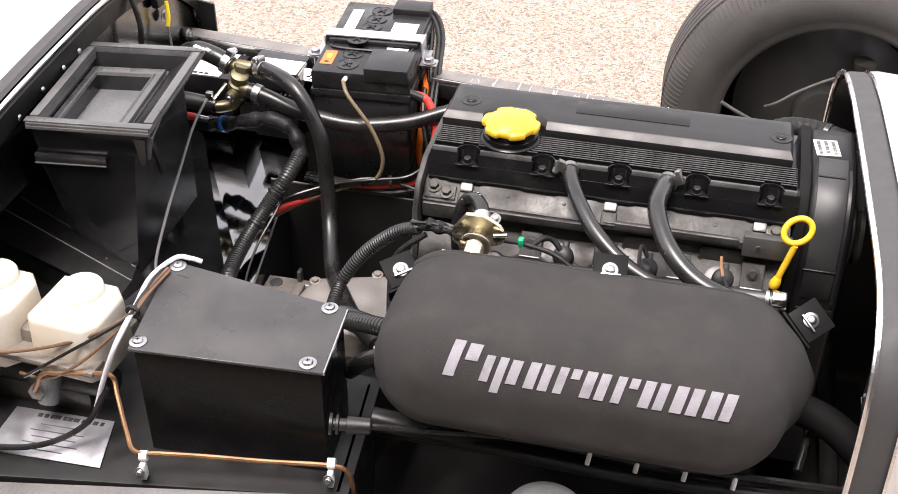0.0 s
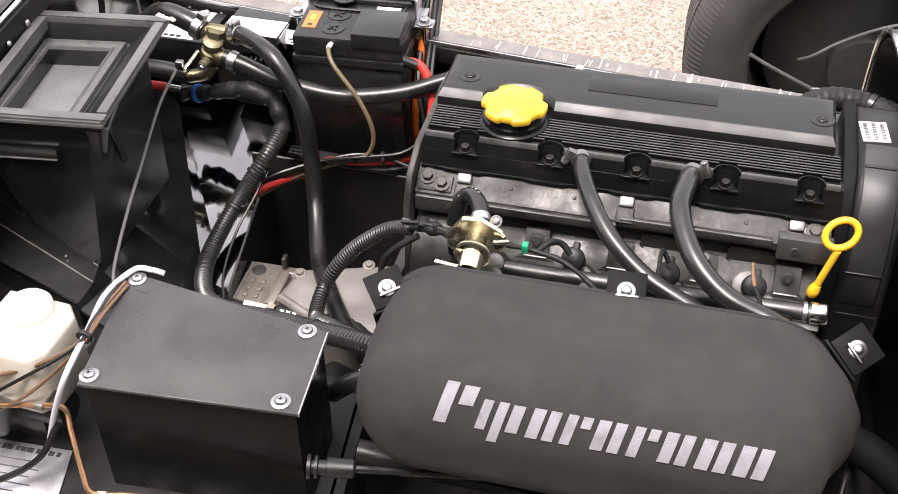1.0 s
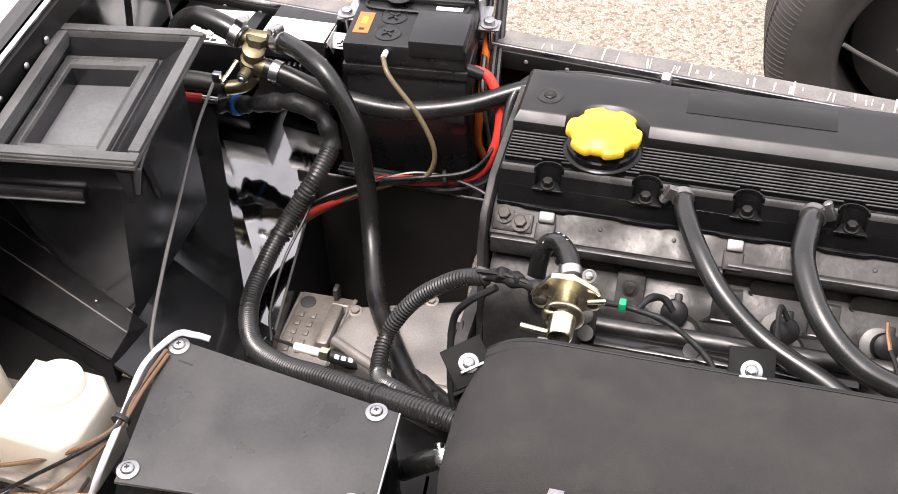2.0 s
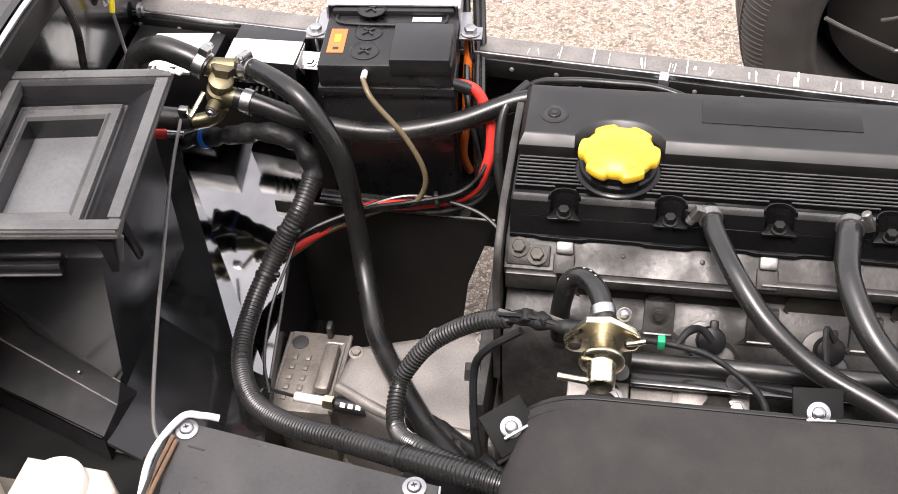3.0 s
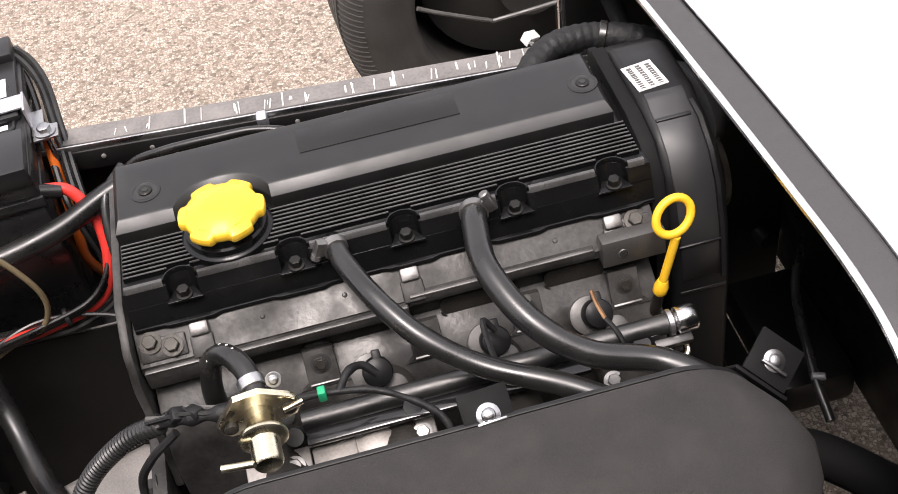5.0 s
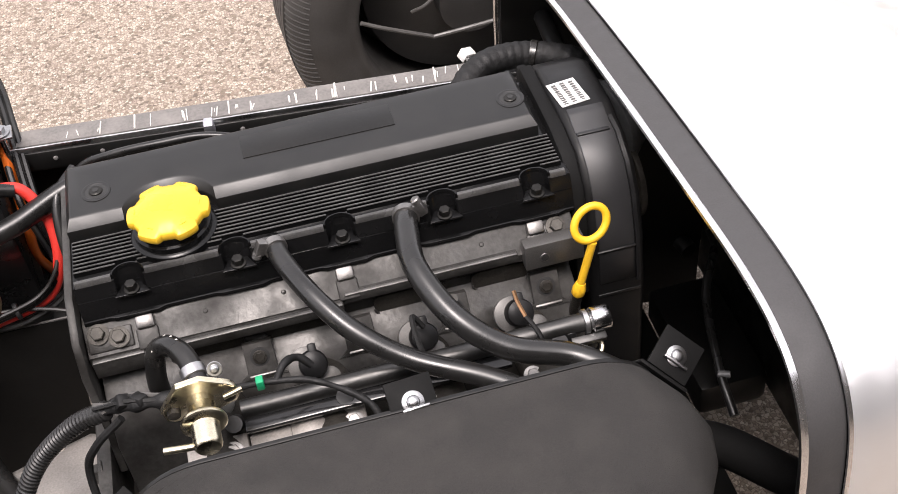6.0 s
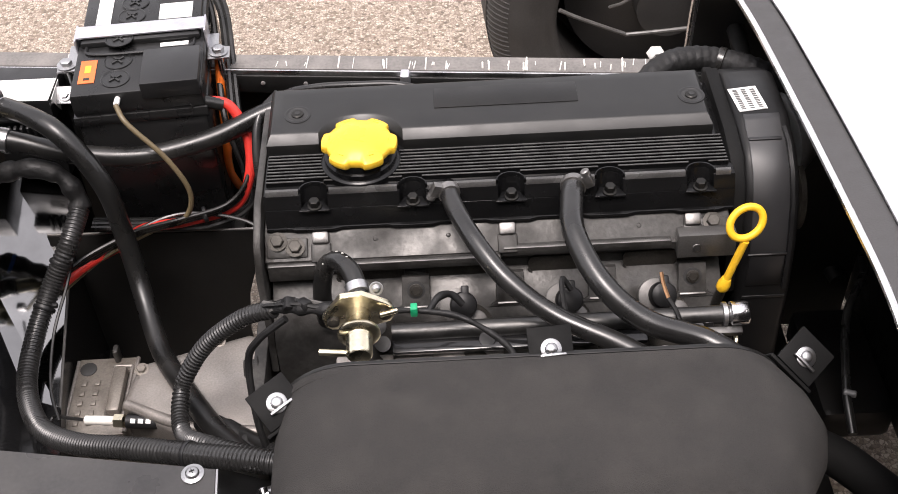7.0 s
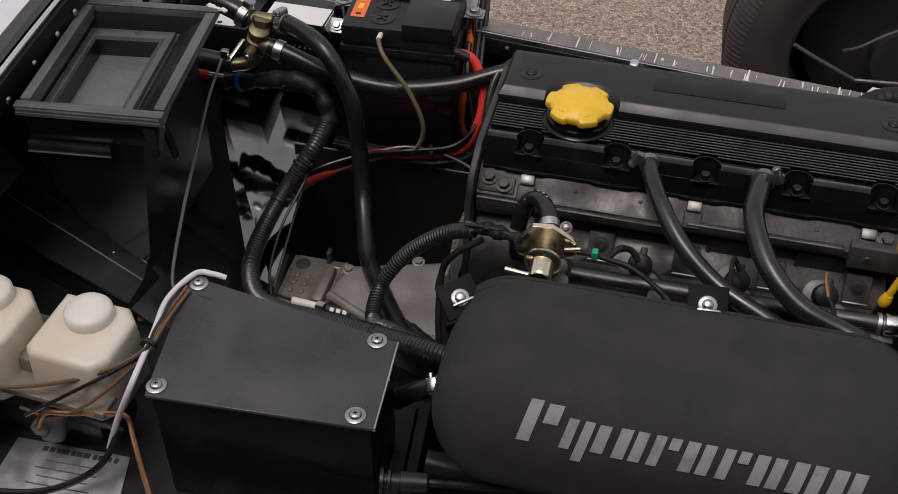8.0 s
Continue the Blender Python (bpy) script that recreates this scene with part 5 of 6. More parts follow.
def build_ecu():
    e = thing("control_unit_box", (-0.165, -0.30, 0.345), "black metal control unit box with a screwed-on flat lid", "equipment box")
    top = [(-0.276, -0.219), (-0.067, -0.253), (-0.060, -0.352), (-0.257, -0.364)]
    inner = [(-0.271, -0.223), (-0.071, -0.256), (-0.064, -0.347), (-0.253, -0.359)]
    part("case", solid(inner, 0.345, 0.483, bevel=0.002), CASE_SHADED, e)
    lid = part("lid", solid(top, 0.4832, 0.4868, bevel=0.0008), LID_SKYLIT, e, "flat satin lid")
    part("lid_edge", box((0.0015, 0.098, 0.004), (-0.0625, -0.3025, 0.4852), 0, (0, 0, 4)), STEEL, lid)
    for x, y in ((-0.264, -0.228), (-0.084, -0.257), (-0.251, -0.352), (-0.078, -0.342)):
        s = part("lid_screw", pan_screw(pose(x, y, 0.4868), 0.0068), STEEL, lid, "bright cross-head screw on a washer")
        part("cross_recess", cross_slot(pose(x, y, 0.4868), 0.0036), INK, s)
    part("scratch", box((0.014, 0.0016, 0.0004), (-0.252, -0.243, 0.4869), 0, (0, 0, -10)), INK, lid)


def build_heater():
    h = thing("heater_box", (-0.41, -0.03, 0.36), "black plastic heater box with an open rectangular top", "heater")
    out_ = [(-0.502, 0.070), (-0.358, 0.088), (-0.337, -0.117), (-0.480, -0.133)]
    z = 0.5800

    def ring(k, zz, dx=0.0, dy=0.0, pull=0.0):
        """The rim's outline, scaled and moved; pull draws its engine side inwards."""
        c = Vector((sum(p[0] for p in out_) / 4, sum(p[1] for p in out_) / 4))
        return [Vector((*(c + (Vector(p) - c) * k + Vector((dx - (pull if i in (1, 2) else 0.0), dy))), zz)) for i, p in enumerate(out_)]

    def shell(stack, caps=(True, True)):
        b = bmesh.new()
        vs = [[b.verts.new(p) for p in r] for r in stack]
        for lo, hi in zip(vs, vs[1:]):
            for i in range(4):
                b.faces.new((lo[i], lo[(i + 1) % 4], hi[(i + 1) % 4], hi[i]))
        if caps:
            if caps[0]:
                b.faces.new(vs[0])
            if caps[1]:
                b.faces.new(vs[-1])
        else:
            for i in range(4):
                b.faces.new((vs[-1][i], vs[-1][(i + 1) % 4], vs[0][(i + 1) % 4], vs[0][i]))
        bmesh.ops.recalc_face_normals(b, faces=b.faces[:])
        return b

    body = [(-0.496, 0.060), (-0.384, 0.070), (-0.366, -0.106), (-0.482, -0.120)]
    slim = [Vector((x, y, 0)) for x, y in body]
    foot = [Vector(p) for p in ((-0.500, 0.060, 0.365), (-0.388, 0.070, 0.365), (-0.3865, -0.110, 0.365), (-0.500, -0.056, 0.365))]
    part("case", shell([foot, [p + Vector((0, 0, 0.535)) for p in slim], [p + Vector((0.004, 0, 0.5380)) for p in slim], ring(0.955, 0.5690), ring(0.955, 0.5718)], (True, False)), HEATER, h, "", 25)
    part("rim", shell([ring(0.985, 0.5715), ring(1.0, 0.5725), ring(1.0, 0.5755), ring(0.994, 0.5763), ring(0.994, z - 0.001), ring(0.987, z), ring(0.872, z), ring(0.862, z - 0.003), ring(0.862, 0.5670)], ()), BEAD, h, "moulded rim, grey with painted sky sheen", 25)
    well = part("well", shell([ring(0.88, 0.5685), ring(0.861, 0.5740), ring(0.81, z - 0.014, -0.005, 0.0, 0.007), ring(0.765, z - 0.024, -0.010, 0.0, 0.014), ring(0.72, z - 0.024, -0.011, 0.0, 0.015), ring(0.5800, z - 0.024, -0.012, 0.0, 0.015), ring(0.5650, z - 0.046, -0.012, 0.0, 0.015), ring(0.5600, z - 0.050, -0.012, 0.0, 0.015)], (False, True)), HEATER, h, "", 25)
    low = ring(0.5700, z - 0.045, -0.012, 0.0, 0.015)
    part("grille", thick(low, [(0, 1, 2, 3)], 0.002), GRILLE, h, "dusty grey floor of the opening")
    part("inner_frame", shell([ring(0.745, z - 0.024, -0.0105, 0.0, 0.015), ring(0.738, z - 0.0205, -0.0105, 0.0, 0.015), ring(0.725, z - 0.0202, -0.0105, 0.0, 0.015), ring(0.71, z - 0.0222, -0.0107, 0.0, 0.015), ring(0.635, z - 0.0222, -0.0115, 0.0, 0.015), ring(0.615, z - 0.0202, -0.012, 0.0, 0.015), ring(0.60, z - 0.0205, -0.012, 0.0, 0.015), ring(0.5820, z - 0.024, -0.012, 0.0, 0.015)], ()), BEAD, well, "", 15)
    part("front_strip", box((0.085, 0.006, 0.012), (-0.440, -0.1185, 0.5290), 0.001, (0, 0, 7)), HEATER, h)
    torn = bmesh.new()
    rng = random.Random(8)
    for k in range(7):
        box((rng.uniform(0.005, 0.010), rng.uniform(0.003, 0.006), 0.003), (-0.368 + 0.0030 * k, 0.0870 - 0.0012 * k + rng.uniform(-0.0015, 0.0015), 0.5815), 0.0010, (rng.uniform(-15, 15), 10, rng.uniform(-30, 30)), torn)
    part("torn_corner", torn, FRAY, h, "torn pale foam end")
    for i, (p, q) in enumerate(((0, 1), (1, 2), (2, 3), (3, 0))):
        a_, b_ = ring(0.928, z + 0.0008)[p], ring(0.928, z + 0.0008)[q]
        d_ = (b_ - a_).normalized()
        a_, b_ = a_ - d_ * (0.007 if i % 2 == 0 else -0.008), b_ + d_ * (0.007 if i % 2 == 0 else -0.008)
        ang_ = math.degrees(math.atan2(d_.y, d_.x))
        part("edge_strip", box(((b_ - a_).length, 0.0105, 0.0022), (a_ + b_) / 2, 0.0006, (0, 0, ang_)), BEAD, h, "flat satin strip on the rim")
    part("front_edge", box((0.085, 0.002, 0.0015), (-0.440, -0.1220, 0.5240), 0.0004, (0, 0, 7)), BEAD, h)
    part("front_lug", solid([(-0.007, 0.012), (0.007, 0.012), (0.004, -0.022), (-0.002, -0.024)], -0.002, 0.002, "xzy", bm=None, m=pose(-0.352, -0.112, 0.5530)), HEATER, h)
    part("front_lug", box((0.006, 0.004, 0.030), (-0.344, -0.108, 0.5520), 0.001, (0, 14, 8)), BEAD, h)
    part("side_rib", box((0.004, 0.010, 0.05), (-0.3690, -0.050, 0.505), 0.001, (0, -12, 0)), HEATER, h)
    part("clip_leg", tube([(-0.352, -0.060, 0.5620), (-0.354, -0.085, 0.5460), (-0.358, -0.100, 0.5260)], 0.002, seg=8), BEAD, h)
    part("outlet_pipe", tube([(-0.470, 0.045, 0.474), (-0.468, 0.10, 0.473), (-0.445, 0.150, 0.464), (-0.405, 0.169, 0.451), (-0.392, 0.170, 0.449)], 0.0110, seg=16), RUBBER, h)


def build_battery():
    t = thing("car_battery", (-0.198, 0.314, 0.290), "black car battery with a silver hold-down strap and orange label", "battery")
    T = pose(-0.203, 0.314, 0.290, 0, 0, 4)

    def put(name, bm, material, label="", parent=None):
        bm.transform(T)
        return part(name, bm, material, parent or t, label)

    case = put("case", box((0.134, 0.214, 0.178), (0, 0, 0.089), 0.004), CASE_BLACK)
    put("case_rim", box((0.139, 0.219, 0.012), (0, 0, 0.181), 0.002), CASE_BLACK)
    lid = put("lid", box((0.136, 0.216, 0.028), (0, 0, 0.200), 0.004), CASE_BLACK)
    put("raised_lid", box((0.128, 0.125, 0.008), (0, 0.038, 0.217), 0.003), CASE_BLACK, parent=lid)
    put("terminal_cover", box((0.060, 0.062, 0.020), (0.036, -0.080, 0.214), 0.002), BLACK_PLASTIC, "", lid)
    put("terminal_cover", box((0.054, 0.034, 0.012), (0.036, 0.084, 0.2240), 0.002), BLACK_PLASTIC, "", lid)
    put("handle", tube([(-0.058, -0.022, 0.2145), (-0.052, -0.038, 0.2155), (0.0, -0.042, 0.2160), (0.05, -0.039, 0.2155), (0.058, -0.022, 0.2145)], 0.0020, seg=8), CASE_BLACK, parent=lid)
    for x, y, h_ in ((-0.022, -0.052, 0.214), (-0.022, -0.084, 0.214), (-0.022, -0.022, 0.2212), (-0.012, 0.020, 0.2212), (-0.010, 0.046, 0.2212), (-0.008, 0.074, 0.2212)):
        cap = put("cell_cap", lathe([(0.0152, 0), (0.0152, 0.0010), (0.0140, 0.0014), (0.0132, 0.0005)], pose(x, y, h_), 28), CASE_BLACK, "", lid)
        cr = bmesh.new()
        for a in (40, 130):
            box((0.015, 0.0022, 0.0008), (x, y, h_ + 0.0015), 0, (0, 0, a), cr)
        put("cross_slot", cr, INK, "", cap)
    put("label", box((0.017, 0.040, 0.0006), (-0.052, -0.068, 0.2145), 0), LABEL_ORANGE, "red-orange warning label", lid)
    for dy, wd in ((-0.013, 0.004), (0.004, 0.012)):
        put("label_mark", box((0.006, wd, 0.0004), (-0.052, -0.068 + dy, 0.2150), 0), INK if wd < 0.01 else YELLOW, "", lid)
    strap = put("strap", box((0.138, 0.022, 0.0022), (0, -0.008, 0.2235), 0.0006), PLATE_METAL, "silver hold-down strap")
    for s in (-1, 1):
        put("strap_leg", box((0.0022, 0.030, 0.04), (s * 0.069, -0.008, 0.204), 0.0005), PLATE_METAL, "", strap)
        put("strap_ear", box((0.024, 0.021, 0.0025), (s * 0.080 + 0.001, -0.034, 0.200), 0.0008), STEEL, "bright fixing ear", strap)
        put("ear_bridge", box((0.012, 0.04, 0.0025), (s * 0.075, -0.018, 0.201), 0.0008), STEEL, "", strap)
        put("strap_bolt", hex_bolt(pose(s * 0.081, -0.034, 0.2015), 0.0065, 0.007, 0.0105), STEEL, "", strap)
        put("strap_rod", rod((s * 0.081, -0.034, 0.201), (s * 0.081, -0.034, 0.0), 0.003, seg=10), STEEL, "", strap)
    put("white_sticker", box((0.036, 0.030, 0.0006), (0.036, 0.024, 0.2215), 0), LABEL_WHITE, "", lid)
    put("white_sticker", box((0.030, 0.007, 0.0006), (0.036, -0.030, 0.2145), 0), LABEL_WHITE, "", lid)
    put("white_sticker", box((0.016, 0.065, 0.0006), (-0.042, 0.040, 0.2216), 0), LABEL_WHITE, "", lid)
    put("vent_elbow", lathe([(0.0028, 0), (0.0031, 0.005), (0.0031, 0.014), (0.0024, 0.016)], along((-0.019, -0.106, 0.206), (-0.019, -0.125, 0.209)), 14), LABEL_WHITE, "white vent elbow", lid)
    tube_ = thing("battery_vent_tube", (-0.19, 0.175, 0.36), "thin brown translucent battery vent tube", "tube")
    part("tube", tube([(-0.2135, 0.190, 0.4990), (-0.201, 0.172, 0.488), (-0.167, 0.158, 0.452), (-0.150, 0.152, 0.410), (-0.162, 0.150, 0.376), (-0.20, 0.152, 0.358), (-0.255, 0.135, 0.338), (-0.296, 0.10, 0.325)], 0.0028, seg=10), BROWN, tube_)


def build_hoses():
    a = thing("heater_hose", (-0.2, 0.09, 0.35), "thick black rubber heater hose curving down towards the gearbox", "hose", "heater hoses")
    pa = [(-0.345, 0.200, 0.496), (-0.318, 0.187, 0.503), (-0.265, 0.150, 0.500), (-0.227, 0.126, 0.448), (-0.217, 0.113, 0.376), (-0.206, 0.083, 0.332), (-0.183, 0.022, 0.312), (-0.146, -0.043, 0.322), (-0.110, -0.10, 0.335), (-0.07, -0.15, 0.35)]
    part("hose", tube(pa, 0.0105, seg=16), RUBBER, a)
    hose_clip(Vector(pa[0]).lerp(Vector(pa[1]), 0.55), pa[1], 0.0112, a, screw_at=1.5)
    b = thing("heater_hose", (-0.2, 0.18, 0.44), "thick black rubber heater hose running to the engine", "hose", "heater hoses")
    pb = [(-0.345, 0.180, 0.474), (-0.318, 0.177, 0.468), (-0.262, 0.173, 0.452), (-0.195, 0.177, 0.442), (-0.125, 0.195, 0.446), (-0.06, 0.217, 0.462), (0.0, 0.225, 0.465)]
    part("hose", tube(pb, 0.0105, seg=16), RUBBER, b)
    hose_clip(Vector(pb[0]).lerp(Vector(pb[1]), 0.45), pb[1], 0.0112, b, screw_at=-1.2)
    c = thing("heater_hose", (-0.42, 0.2, 0.5), "thick black rubber heater hose looping behind the heater box", "hose", "heater hoses")
    pc = [(-0.372, 0.190, 0.502), (-0.395, 0.195, 0.511), (-0.426, 0.202, 0.514), (-0.450, 0.202, 0.500), (-0.462, 0.195, 0.465), (-0.465, 0.18, 0.44)]
    part("hose", tube(pc, 0.0125, seg=16), RUBBER, c)
    hose_clip(Vector(pc[0]).lerp(Vector(pc[1]), 0.3), pc[1], 0.0132, c, screw_at=1.8)
    v = thing("heater_valve", (-0.36, 0.185, 0.44), "aged brass heater valve with a cable-worked lever", "valve")
    part("body", lathe([(0.007, -0.026), (0.0115, -0.023), (0.0115, -0.012), (0.0135, -0.010), (0.0135, 0.004), (0.0110, 0.006), (0.0110, 0.014), (0.0125, 0.015), (0.0125, 0.020), (0.009, 0.022)], pose(-0.362, 0.184, 0.478, 12, 18, 0), 28), BRASS, v)
    part("upper_spigot", rod((-0.376, 0.193, 0.501), (-0.342, 0.199, 0.4965), 0.0098, seg=20), BRASS, v)
    part("lower_spigot", rod((-0.365, 0.182, 0.478), (-0.338, 0.179, 0.4725), 0.0098, seg=20), BRASS, v)
    part("elbow", tube([(-0.362, 0.180, 0.462), (-0.372, 0.174, 0.451), (-0.392, 0.169, 0.447)], 0.0085), BRASS, v)
    part("neck_nut", lathe([(0.010, 0), (0.0125, 0.001), (0.0125, 0.009), (0.010, 0.010)], along((-0.357, 0.189, 0.4965), (-0.35, 0.195, 0.53)), 6), BRASS, v)
    part("side_boss", rod((-0.364, 0.172, 0.472), (-0.366, 0.160, 0.470), 0.007, seg=12, bevel=0.001), BRASS, v)
    part("spindle_screw", pan_screw(along((-0.366, 0.160, 0.470), (-0.368, 0.14, 0.468)), 0.0045), STEEL, v)
    lev = part("lever", box((0.030, 0.005, 0.003), (-0.379, 0.160, 0.478), 0.0008, (0, -25, 70)), GOLD, v)
    part("cable_clamp", box((0.010, 0.008, 0.012), (-0.391, 0.152, 0.474), 0.0015), STEEL, v)
    part("blue_tie", lathe([(0.0118, 0), (0.0122, 0.001), (0.0122, 0.0035), (0.0118, 0.0045)], along((-0.393, 0.1868, 0.4105), (-0.36, 0.18, 0.424)), 20), BLUE, v, "blue plastic tie")
    k = thing("control_cable", (-0.34, -0.09, 0.44), "thin grey heater control cable", "cable")
    part("cable", tube([(-0.388, 0.135, 0.478), (-0.362, 0.036, 0.494), (-0.340, -0.058, 0.487), (-0.318, -0.143, 0.484), (-0.298, -0.214, 0.477), (-0.285, -0.235, 0.47)], 0.0017, seg=8), GREY_WIRE, k)


def build_looms():
    c = thing("wiring_loom", (-0.3, 0.0, 0.31), "black convoluted wiring conduit sweeping round to the air filter", "wiring loom", "wiring looms")
    part("conduit", tube([(-0.268, 0.150, 0.398), (-0.278, 0.113, 0.380), (-0.300, 0.085, 0.345), (-0.315, 0.041, 0.318), (-0.314, -0.015, 0.307), (-0.282, -0.080, 0.325), (-0.232, -0.124, 0.355), (-0.172, -0.155, 0.386), (-0.112, -0.182, 0.410), (-0.05, -0.205, 0.428), (-0.01, -0.215, 0.43)], 0.0100, ridge=0.0007, pitch=0.0040, seg=14), CONDUIT, c)
    for p, q in (((-0.306, 0.070, 0.334), (-0.309, 0.062, 0.329)), ((-0.287, 0.103, 0.366), (-0.291, 0.097, 0.360)), ((-0.112, -0.182, 0.410), (-0.10, -0.187, 0.414))):
        tie = part("cable_tie", lathe([(0.0115, 0), (0.0118, 0.001), (0.0118, 0.003), (0.0115, 0.004)], along(p, q), 18), BLACK_PLASTIC, c)
        join_ = box((0.006, 0.005, 0.005), Vector(p) + Vector((0.012, -0.003, 0.004)), 0.001)
        part("tie_head", join_, BLACK_PLASTIC, tie)
    part("side_wire", tube([(-0.272, 0.128, 0.378), (-0.284, 0.090, 0.345), (-0.296, 0.045, 0.318), (-0.292, -0.012, 0.302), (-0.278, -0.05, 0.295)], 0.0017, seg=6), RUBBER, c)
    d = thing("wiring_loom", (-0.12, -0.075, 0.4), "black convoluted wiring conduit leaving the engine", "wiring loom", "wiring looms")
    part("conduit", tube([(-0.036, -0.083, 0.478), (-0.066, -0.075, 0.460), (-0.102, -0.069, 0.425), (-0.124, -0.074, 0.397), (-0.136, -0.088, 0.375), (-0.130, -0.130, 0.372), (-0.097, -0.174, 0.412), (-0.045, -0.20, 0.424), (-0.01, -0.21, 0.424)], 0.0075, ridge=0.0008, pitch=0.0040, seg=14), CONDUIT, d)
    part("taped_branch", tube([(-0.040, -0.083, 0.478), (-0.022, -0.088, 0.484), (-0.012, -0.090, 0.485), (-0.004, -0.093, 0.487), (0.012, -0.096, 0.488), (0.028, -0.094, 0.489)], 0.0062, rough=0.6, seg=12), TAPE, d, "taped wire bundle")
    rng = random.Random(14)
    for k in range(5):
        line = [Vector((-0.042, -0.082, 0.480)), Vector((-0.016, -0.088, 0.487)), Vector((0.008, -0.093, 0.489)), Vector((0.032, -0.093, 0.489))]
        line = [p + Vector((rng.uniform(-0.004, 0.004), rng.uniform(-0.006, 0.006), rng.uniform(-0.002, 0.006))) for p in line]
        part("loose_wire", tube(line, 0.0018, seg=6, n=6), RUBBER if k % 2 else GREY_WIRE, d)
    part("tape_knot", box((0.013, 0.012, 0.011), (-0.021, -0.087, 0.487), 0.003, (20, 30, 15)), TAPE, d)
    part("tape_knot", box((0.010, 0.014, 0.009), (-0.008, -0.090, 0.489), 0.0025, (-15, 10, 40)), TAPE, d)
    part("lower_branch", tube([(-0.025, -0.095, 0.478), (-0.052, -0.098, 0.455), (-0.064, -0.102, 0.430), (-0.062, -0.125, 0.38), (-0.055, -0.14, 0.34)], 0.0035, seg=8), TAPE, d)
    part("sensor_lead", tube([(0.02, -0.100, 0.489), (0.06, -0.106, 0.494), (0.098, -0.108, 0.492), (0.13, -0.114, 0.486), (0.165, -0.135, 0.470), (0.172, -0.16, 0.45)], 0.0029, rough=0.25, seg=10), TAPE, d)
    part("sensor_lead", tube([(0.098, -0.108, 0.492), (0.107, -0.094, 0.494), (0.118, -0.086, 0.488), (0.128, -0.090, 0.478)], 0.0032, rough=0.2, seg=10), TAPE, d)
    part("green_clip", box((0.006, 0.008, 0.010), (0.086, -0.110, 0.497), 0.0012), GREEN, d, "small green plastic clip")
    for x in (0.128, 0.222, 0.305):
        axis = along((x, -0.066, 0.452), (x + 0.001, -0.090, 0.478))
        plug = part("sensor_plug", lathe([(0.0120, -0.010), (0.0120, 0.010), (0.0108, 0.013), (0.0070, 0.0145), (0.002, 0.0148)], axis, 24), TIMING_BLACK, d, "black connector plug")
        part("plug_latch", box((0.007, 0.014, 0.010), axis @ Vector((0.002, 0.010, 0.008)), 0.0015, (40, 0, 0)), TIMING_BLACK, plug)
        part("collar", lathe([(0.0135, -0.006), (0.0155, -0.005), (0.0155, 0.001), (0.0130, 0.002)], axis @ pose(-0.0050, 0, -0.002), 28), BLOCK_FACE, plug, "dull metal collar")
    part("plug_wire", tube([(0.300, -0.074, 0.490), (0.301, -0.082, 0.484), (0.304, -0.094, 0.478)], 0.0018, seg=6), COPPER, d)
    part("plug_wire", tube([(0.304, -0.094, 0.478), (0.309, -0.104, 0.474), (0.312, -0.112, 0.467), (0.311, -0.116, 0.455)], 0.0020, seg=6), TAPE, d)
    part("plug_wire", tube([(0.222, -0.078, 0.478), (0.214, -0.076, 0.490), (0.214, -0.095, 0.480), (0.218, -0.11, 0.465)], 0.0025, seg=6), TAPE, d)
    h = thing("wiring_loom", (-0.32, 0.19, 0.43), "taped black wire bundle beside the heater valve", "wiring loom", "wiring looms")
    part("taped_trunk", tube([(-0.415, 0.186, 0.409), (-0.390, 0.187, 0.411), (-0.352, 0.178, 0.426), (-0.315, 0.170, 0.439), (-0.284, 0.166, 0.430), (-0.270, 0.158, 0.408), (-0.268, 0.150, 0.396)], 0.0105, rough=0.35, seg=14), TAPE, h)
    r = thing("battery_cable", (-0.12, 0.2, 0.4), "red insulated battery cable drooping beside the battery", "cable")
    part("cable", tube([(-0.135, 0.222, 0.476), (-0.106, 0.221, 0.468), (-0.090, 0.205, 0.437), (-0.092, 0.187, 0.400), (-0.112, 0.176, 0.366), (-0.162, 0.160, 0.362), (-0.212, 0.160, 0.354), (-0.238, 0.150, 0.340), (-0.268, 0.128, 0.338), (-0.292, 0.098, 0.338)], 0.0056, seg=12), RED, r)
    part("sleeve", tube([(-0.145, 0.215, 0.478), (-0.132, 0.219, 0.4765), (-0.112, 0.2205, 0.4700)], 0.0068, seg=12), RUBBER, r, "dark rubber sleeve")
    o = thing("orange_cable", (-0.14, 0.28, 0.4), "orange insulated cable hanging beside the battery", "cable")
    part("cable", tube([(-0.123, 0.300, 0.484), (-0.124, 0.282, 0.45), (-0.124, 0.262, 0.41), (-0.125, 0.252, 0.385), (-0.130, 0.262, 0.345), (-0.128, 0.285, 0.300)], 0.0050, seg=12), ORANGE, o)
    w = thing("wire_bundle", (-0.12, 0.3, 0.4), "bundle of thin black and grey wires beside the battery", "wiring")
